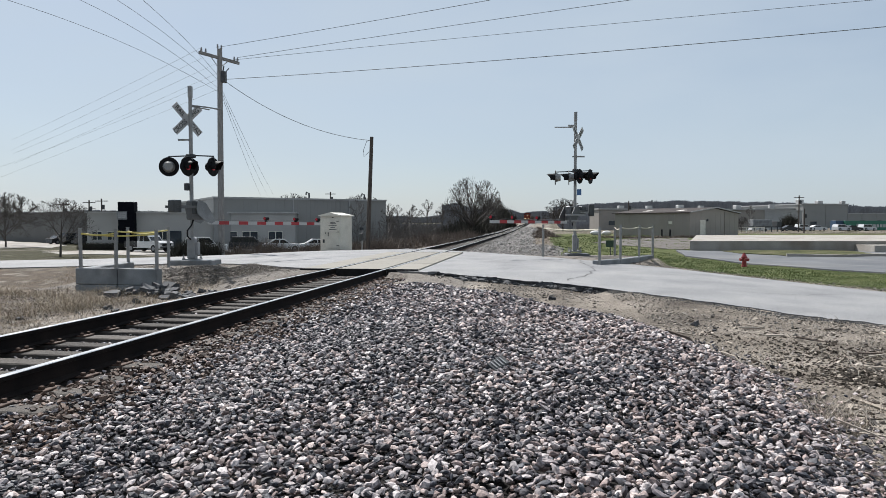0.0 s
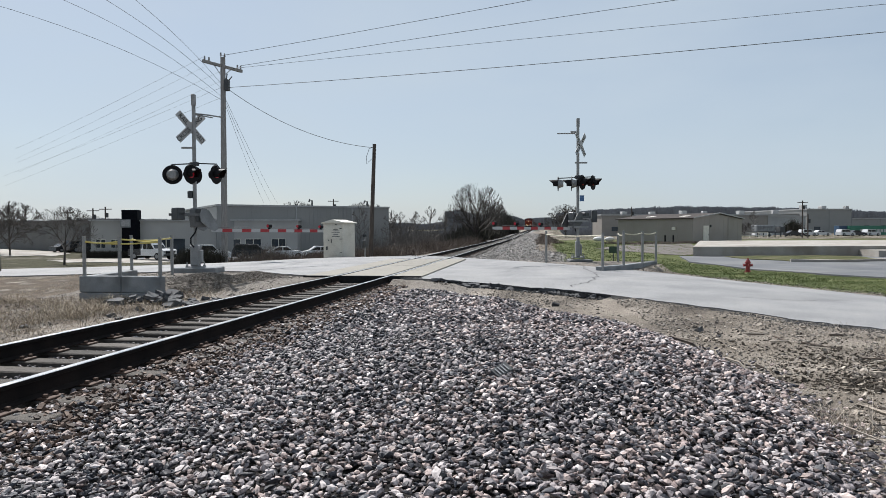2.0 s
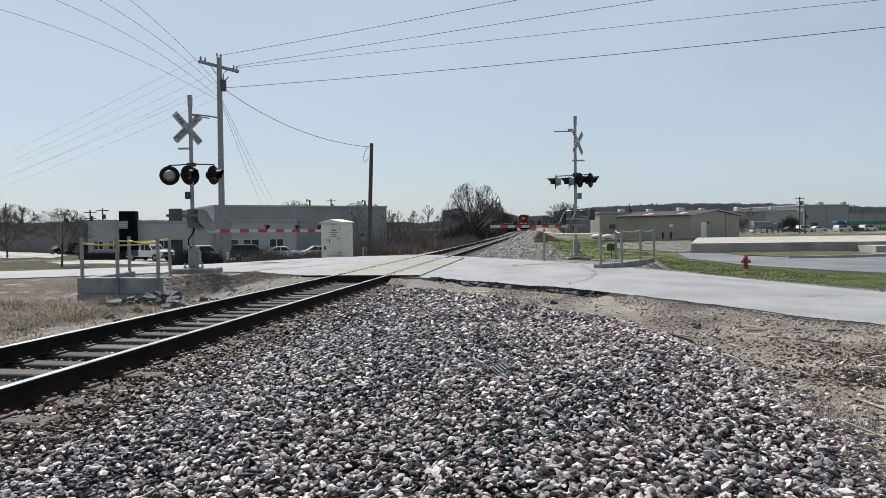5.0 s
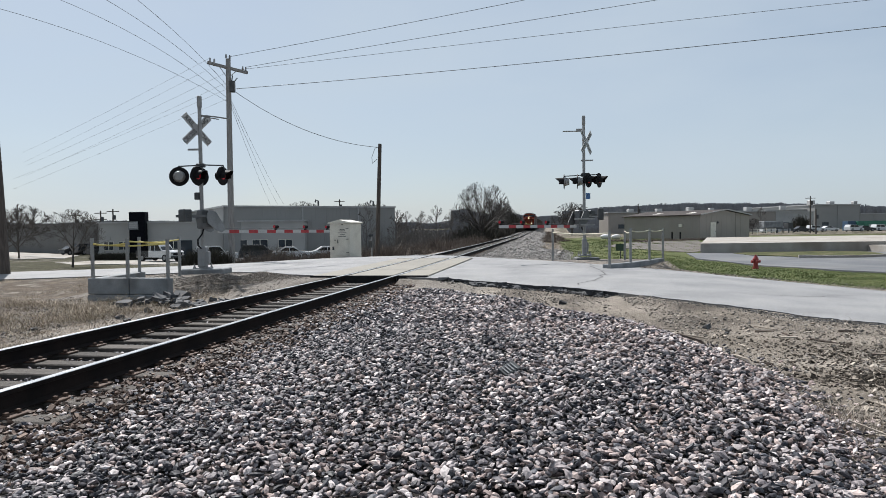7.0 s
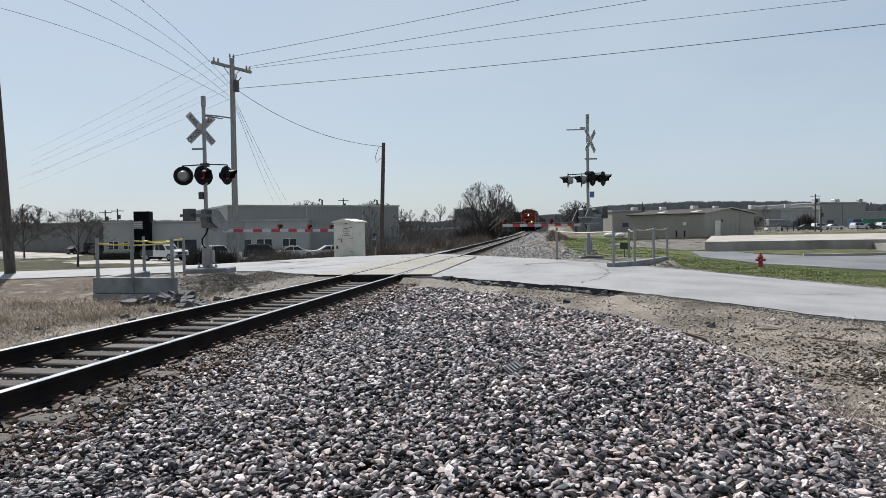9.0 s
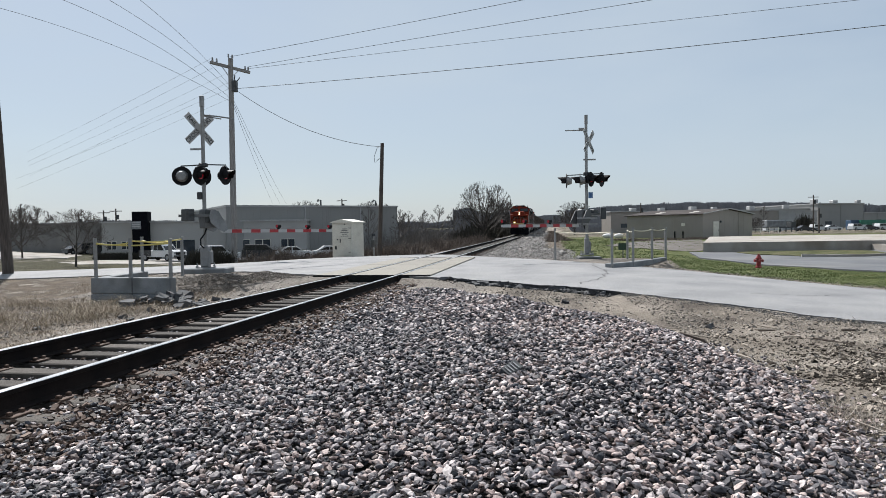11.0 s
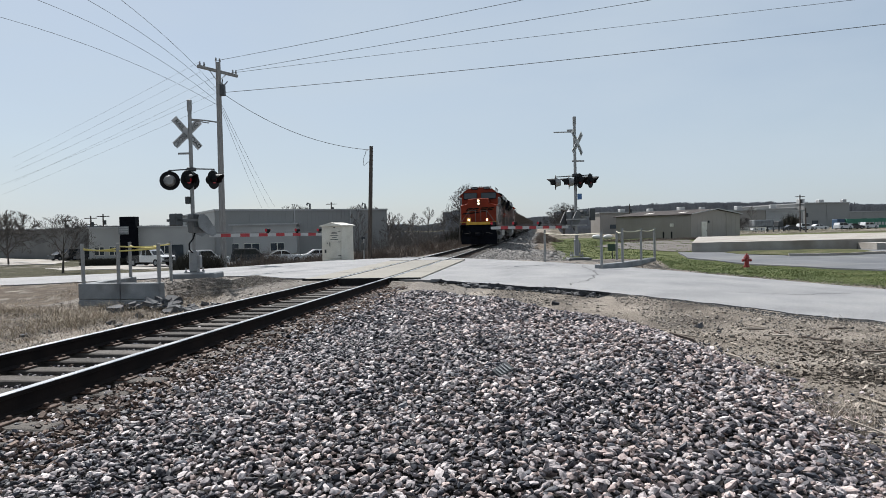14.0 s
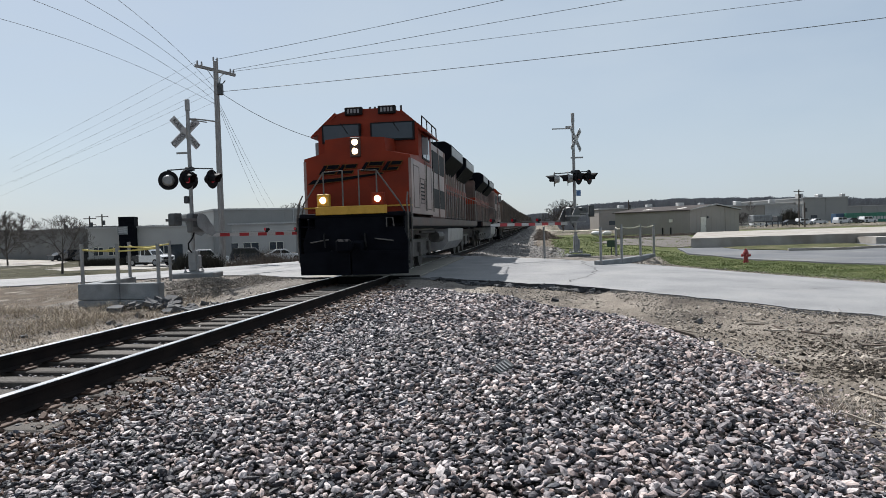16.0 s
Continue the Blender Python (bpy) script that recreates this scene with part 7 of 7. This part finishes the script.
# ---- ground cover ----
def blades(name, x, y, height, width, lean, mat, label, category, seed):
    rng = np.random.default_rng(seed)
    n = len(x)
    z = ground_z(x, y) - 0.01
    h = height * (0.4 + 0.8 * rng.random(n))
    a = rng.random(n) * 2 * np.pi
    base = np.stack([x, y, z], -1)
    side = np.stack([np.cos(a), np.sin(a), np.zeros(n)], -1) * (width * (0.6 + 0.8 * rng.random(n)))[:, None]
    d = rng.random(n) * 2 * np.pi
    bend = (rng.random(n) ** 0.7 * lean)[:, None] * np.stack([np.cos(d), np.sin(d), np.zeros(n)], -1)
    mid = base + (bend * 0.45 + np.array([0, 0, 0.6])) * h[:, None]
    tip = base + (bend * 1.15 + np.array([0, 0, 0.92])) * h[:, None]
    verts = np.stack([base - side, base + side, mid + side * 0.7, mid - side * 0.7, tip], 1).reshape(-1, 3)
    k = np.arange(n)[:, None] * 5
    faces = np.concatenate([k + np.array([[0, 1, 2]]), k + np.array([[0, 2, 3]]), k + np.array([[3, 2, 4]])])
    tagged(new(name, arrays_mesh(name, verts, faces, mat)), label, category, kind="stuff")


def tufts(rng, count, per, x0, x1, y0, y1, spread, test):
    cx, cy = rng.uniform(x0, x1, count), rng.uniform(y0, y1, count)
    keep = test(cx, cy)
    cx, cy = cx[keep], cy[keep]
    x = (cx[:, None] + rng.normal(0, spread, (len(cx), per))).ravel()
    y = (cy[:, None] + rng.normal(0, spread, (len(cx), per))).ravel()
    return x, y


def ground_cover():
    rng = np.random.default_rng(61)

    def left(x, y):
        patch = np.sin(x * 0.9 + 1) * np.sin(y * 0.8) + 0.5 * np.sin(x * 2.3 - y * 1.1)
        return (offset_of(x, y) < -3.0) & (road_distance(x, y)[0] > 0.3) & (patch > -0.15) & ~((x > -10.2) & (y > 17.2) & (x < -6))

    x, y = tufts(rng, 1250, 40, -24, -5, 7, 24, 0.2, left)
    blades("dry_grass", x, y, 0.10, 0.004, 2.2, "straw", "dry tan grass tufts on the bare verge", "dry grass", 1)
    x, y = tufts(rng, 80, 60, -11.5, -5.9, 12.5, 17.0, 0.2, lambda a, b: (offset_of(a, b) < -3.4))
    blades("dry_grass", x, y, 0.24, 0.004, 1.7, "straw", "taller pale straw by the concrete wall", "dry grass", 2)

    def right(x, y):
        d = road_distance(x, y)[0]
        return (d > 0.35) & (x > 8) & (offset_of(x, y) > 6.4)

    x, y = tufts(rng, 9500, 14, 7, 24, 15, 46, 0.2, right)
    blades("green_grass", x, y, 0.05, 0.012, 1.3, "grass", "patchy green spring grass verge", "grass", 3)
    x, y = tufts(rng, 5200, 8, 7, 30, 28, 90, 0.3, lambda a, b: right(a, b) & ~((a > 17) & (b < 57)))
    blades("green_grass", x, y, 0.09, 0.03, 1.1, "grass", "patchy green grass behind the signal", "grass", 4)

    # dead weeds and stalks on the dirt bank
    x, y = tufts(rng, 34, 16, 2.9, 7.0, 4.0, 11, 0.12, lambda a, b: (a > np.interp(b, PILE_Y, PILE_X) + 0.1) & (road_distance(a, b)[0] > 0.5))
    blades("dead_weeds", x, y, 0.16, 0.003, 1.6, "dead_stalk", "low dead weeds on the dirt bank", "weeds", 5)
    x = 2.92 + rng.normal(0, 0.17, 260)
    y = 5.15 + rng.normal(0, 0.2, 260)
    blades("dead_weeds", x, y, 0.34, 0.0035, 1.2, "dead_stalk", "tangle of pale dead stalks", "weeds", 6)
    x = 3.15 + rng.normal(0, 0.09, 90)
    y = 6.9 + rng.normal(0, 0.09, 90)
    blades("dead_weeds", x, y, 0.15, 0.005, 0.7, "twig", "small dark dead tussock", "weeds", 7)
    # crumbs of the broken road edge
    pts = [p for p in NEAR_LINE if p.x > 0.3 and p.y > 6]
    n = 6500
    seg = rng.integers(0, len(pts) - 1, n)
    t = rng.random(n)
    ex = np.array([pts[i].x + (pts[i + 1].x - pts[i].x) * u for i, u in zip(seg, t)])
    ey = np.array([pts[i].y + (pts[i + 1].y - pts[i].y) * u for i, u in zip(seg, t)])
    off = np.abs(rng.normal(0.03, 0.2, n))
    sound = ex > 3.6
    ex, ey = ex - off * 0.75, ey - off * 0.66
    s = np.where(sound, 0.016, 0.036) * np.exp(rng.normal(0, 0.5, n))
    me = scatter_stones("asphalt_crumbs", ex, ey, ground_z(ex, ey) + np.where(sound, 0.002, 0.01 + 0.05 * np.exp(-off / 0.08)), np.minimum(s, 0.16), "asphalt_dark", rng, shape="cube")
    tagged(new("asphalt_crumbs", me), "dark crumbled asphalt along the broken road edge", "asphalt crumbs", kind="stuff")
    x, y = tufts(rng, 700, 24, 8, 22, 58, 120, 0.3, lambda a, b: (offset_of(a, b) > 4.6) & (offset_of(a, b) < 6.4) & (road_distance(a, b)[0] > 0.5))
    blades("dry_grass", x, y, 0.16, 0.014, 1.2, "straw", "dry grass behind the far signal", "dry grass", 8)
    # dark soil clods and scraps on the bank
    for cx, cy, rx, ry, n in ((4.5, 7.2, 0.45, 0.3, 1500), (5.3, 8.6, 0.7, 0.35, 1300), (3.5, 5.6, 0.4, 0.5, 700), (4.0, 9.6, 1.2, 0.6, 700)):
        x, y = cx + rng.normal(0, rx, n), cy + rng.normal(0, ry, n)
        keep = (x > np.interp(y, PILE_Y, PILE_X) + 0.05) & (road_distance(x, y)[0] > 0.25)
        x, y = x[keep], y[keep]
        me = scatter_stones("soil_clods", x, y, ground_z(x, y) + 0.004, np.minimum(0.02 * np.exp(rng.normal(0, 0.6, len(x))), 0.09), "soil_clod", rng, shape="cube")
        tagged(new("soil_clods", me), "dark crumbled soil clods on the dirt bank", "soil", kind="stuff")
    # chips and splinters of wood on the bank
    n = 1900
    x, y = rng.uniform(2.6, 8.5, n), rng.uniform(4.5, 12, n)
    keep = (x > np.interp(y, PILE_Y, PILE_X)) & (road_distance(x, y)[0] > 0.35)
    x, y = x[keep], y[keep]
    s = 0.032 * np.exp(rng.normal(0, 0.5, len(x)))
    me = scatter_stones("wood_chips", x, y, ground_z(x, y) + 0.012, s, "dead_stalk", rng, flat=(0.12, 0.25), shape="cube")
    tagged(new("wood_chips", me), "pale splintered chips on the dirt bank", "wood chips", kind="stuff")


ground_cover()


def chunk(x, y, size, mat, seed, label, name, group, lift=0.0, flat=0.55):
    rng = random.Random(seed)
    bm = B()
    bmesh.ops.create_cube(bm, size=1)
    bmesh.ops.subdivide_edges(bm, edges=bm.edges[:], cuts=1)
    for v in bm.verts:
        v.co = v.co * rng.uniform(0.75, 1.15)
        v.co.x *= size
        v.co.y *= size * rng.uniform(0.6, 0.8)
        v.co.z *= size * flat
    ob = part(name, bm, mat)
    ob.matrix_basis = pose(x, y, gz(x, y) + size * flat * 0.3 + lift, rng.uniform(-22, 22), rng.uniform(-22, 22), rng.uniform(0, 180))
    return tagged(ob, label, "rubble", group=group)


pile = random.Random(3)
for i in range(90):
    x = -6.95 + pile.gauss(0, 0.75)
    y = 16.55 + pile.gauss(0, 0.3) - 0.2 * (x + 7)
    if y > 16.85 and x < -7.1:
        y = 16.75
    chunk(x, y, pile.uniform(0.07, 0.24) if i > 4 else 0.42, "rubble", i, "broken slab of dark grey asphalt in a heap", "asphalt_chunk", "rubble heap", flat=pile.uniform(0.25, 0.5), lift=pile.uniform(0, 0.16) if abs(x + 7) < 0.6 else 0)


def gravel_heaps():
    rng = np.random.default_rng(71)
    for cx, cy, r, h, n in ((-6.6, 18.4, 1.1, 0.26, 3600), (-5.4, 19.0, 0.8, 0.2, 2000)):
        x, y = cx + rng.normal(0, r * 0.5, n), cy + rng.normal(0, r * 0.5, n)
        d = np.hypot(x - cx, y - cy) / r
        z = ground_z(x, y) + h * np.exp(-d * d * 1.6) * rng.uniform(0.55, 1.0, n)
        me = scatter_stones("gravel_heap", x, y, z, 0.032 * np.exp(rng.normal(0, 0.35, n)), "pebble", rng, shape="cube")
        tagged(new("gravel_heap", me), "small heap of grey crushed gravel by the signal", "gravel heap", kind="stuff")


gravel_heaps()
for i in range(16):
    chunk(pile.uniform(-7.2, -5.2), pile.uniform(17.6, 20.6), pile.uniform(0.06, 0.16), "pebble", 60 + i, "tan stone lying by the signal bed", "loose_stone", "loose stones")
for i, (x, y, s) in enumerate(((-7.9, 12.6, 0.12), (-7.0, 14.1, 0.16), (-6.6, 13.6, 0.13), (-6.9, 15.2, 0.2), (-5.9, 14.6, 0.1), (3.95, 10.6, 0.13), (4.1, 10.2, 0.06), (2.2, 13.6, 0.14), (1.3, 14.2, 0.1))):
    chunk(x, y, s, "rubble", 90 + i, "dark broken stone lying on bare dirt", "loose_stone", "loose stones")


edge_pts = [p for p in NEAR_LINE if 0.0 < p.x < 3.4]
for i in range(64):
    p = edge_pts[int(len(edge_pts) * (i + 0.5) / 64)]
    back = pile.uniform(0.05, 0.42)
    x, y = p.x - back * 0.68 + pile.uniform(-0.1, 0.1), p.y - back * 0.74
    chunk(x, y, pile.uniform(0.12, 0.38) * (1.25 - back), "rubble", 200 + i, "flat broken slab of asphalt at the road edge", "asphalt_slab", "broken road edge", flat=pile.uniform(0.14, 0.3), lift=0.01)


def stick(points, r, label, mat="dead_stalk"):
    pts = [Vector((x, y, max(gz(x, y), float(ballast_z(offset_of(x, y), y, x)) if x < float(np.interp(y, PILE_Y, PILE_X)) else -9) + z)) for x, y, z in points]
    tagged(part("stick", path_rod(B(), pts, r, seg=5), mat), label, "stick", group="dead sticks")


stick([(3.2, 6.95, 0.05), (3.12, 7.2, 0.06), (3.05, 7.4, 0.05)], 0.01, "pale bare stick lying on stones")
stick([(2.85, 4.9, 0.06), (3.05, 4.75, 0.16), (3.2, 4.55, 0.05), (3.25, 4.3, 0.02)], 0.008, "pale bent dead stalk on the bank")
stick([(3.0, 5.1, 0.06), (3.3, 4.8, 0.1), (3.5, 4.5, 0.03)], 0.008, "pale bent dead stalk on the bank")
stick([(2.75, 8.35, 0.04), (3.0, 8.25, 0.05), (3.2, 8.15, 0.03)], 0.02, "dark weathered stick along the ballast edge", "twig")
for i in range(60):
    x, y = pile.uniform(3.4, 7.6), pile.uniform(5.2, 10.5)
    if road_distance(np.array([x]), np.array([y]))[0][0] < 0.5:
        continue
    a, l = pile.uniform(0, 6.28), pile.uniform(0.12, 0.5)
    stick([(x, y, 0.015), (x + math.cos(a) * l, y + math.sin(a) * l, 0.03)], pile.uniform(0.006, 0.016), "short dead stick on the dirt bank", pile.choice(("dead_stalk", "twig")))
for x in (-16.6, -16.2, -13.9, -13.8, -15.2):
    y = 19.2 + (x + 14) * 0.3
    stick([(x, y, 0), (x + 0.03, y, 0.7), (x - 0.02, y, 1.1)], 0.007, "tall thin dead weed stem on the verge", "twig")


def scrap():
    y, x = 5.72, 0.47
    z = float(ballast_z(offset_of(x, y), y, x)) + 0.05
    s = thing("plastic_scrap", "small dark plastic bracket with pale ribs in the ballast", "scrap", pose(x, y, z, 28, -18, 35))
    part("plate", box(B(), -0.085, 0.085, -0.055, 0.055, -0.012, 0.012, bevel=0.004), "dark_grey", s)
    for k in range(4):
        part("rib", box(B(), -0.06 + k * 0.032, -0.048 + k * 0.032, -0.045, 0.035, 0.012, 0.022), "alu", s, "pale rib")


scrap()
tagged(part("litter", box(B(), -0.12, 0.12, -0.05, 0.05, -0.02, 0.03, bevel=0.01, m=pose(-10.9, 12.9, gz(-10.9, 12.9) + 0.05, 8, 5, 30)), "plastic_white"), "white crumpled litter on the dry verge", "litter")


# ---- cracks in the road ----
def crack(points, width):
    rng = random.Random(int(points[0][0] * 100))
    pts = []
    for (x0, y0, z0), (x1, y1, z1) in zip(points[:-1], points[1:]):
        for k in range(7):
            t = k / 7
            pts.append(Vector((x0 + (x1 - x0) * t + rng.gauss(0, 0.045), y0 + (y1 - y0) * t + rng.gauss(0, 0.045), z0 + (z1 - z0) * t)))
    pts.append(Vector(points[-1]))
    bm = B()
    rows = []
    for i, p in enumerate(pts):
        d = (pts[min(i + 1, len(pts) - 1)] - pts[max(0, i - 1)]).normalized()
        n = Vector((-d.y, d.x, 0)) * width * rng.uniform(0.4, 1.2)
        ok, loc, nor, idx = road.ray_cast(Vector((p.x, p.y, 2)), Vector((0, 0, -1)))
        z = (loc.z if ok else p.z) + 0.005
        rows.append((bm.verts.new((p.x - n.x, p.y - n.y, z)), bm.verts.new((p.x + n.x, p.y + n.y, z))))
    for a, b in zip(rows[:-1], rows[1:]):
        bm.faces.new((a[0], a[1], b[1], b[0]))
    ob = part("crack", bm, "asphalt_dark", road, "dark crack in the asphalt")


bpy.context.view_layer.update()
crack([(5.05, 24.8, 0), (4.6, 22.5, 0), (4.5, 20.3, 0), (4.0, 18.2, 0), (3.0, 16.2, 0)], 0.022)
crack([(1.6, 22.2, 0), (3.2, 22.9, 0), (5.2, 24.3, 0)], 0.018)
crack([(6.2, 14.6, 0), (7.3, 14.4, 0), (8.9, 14.9, 0)], 0.014)
crack([(-9.5, 26.5, 0), (-6.5, 27.2, 0), (-4.0, 29.5, 0)], 0.02)


def motions():
    for ob, offset in TRAIN:
        walk(ob, [(t / 2, train_pose(t / 2, offset)) for t in range(33)])


motions()
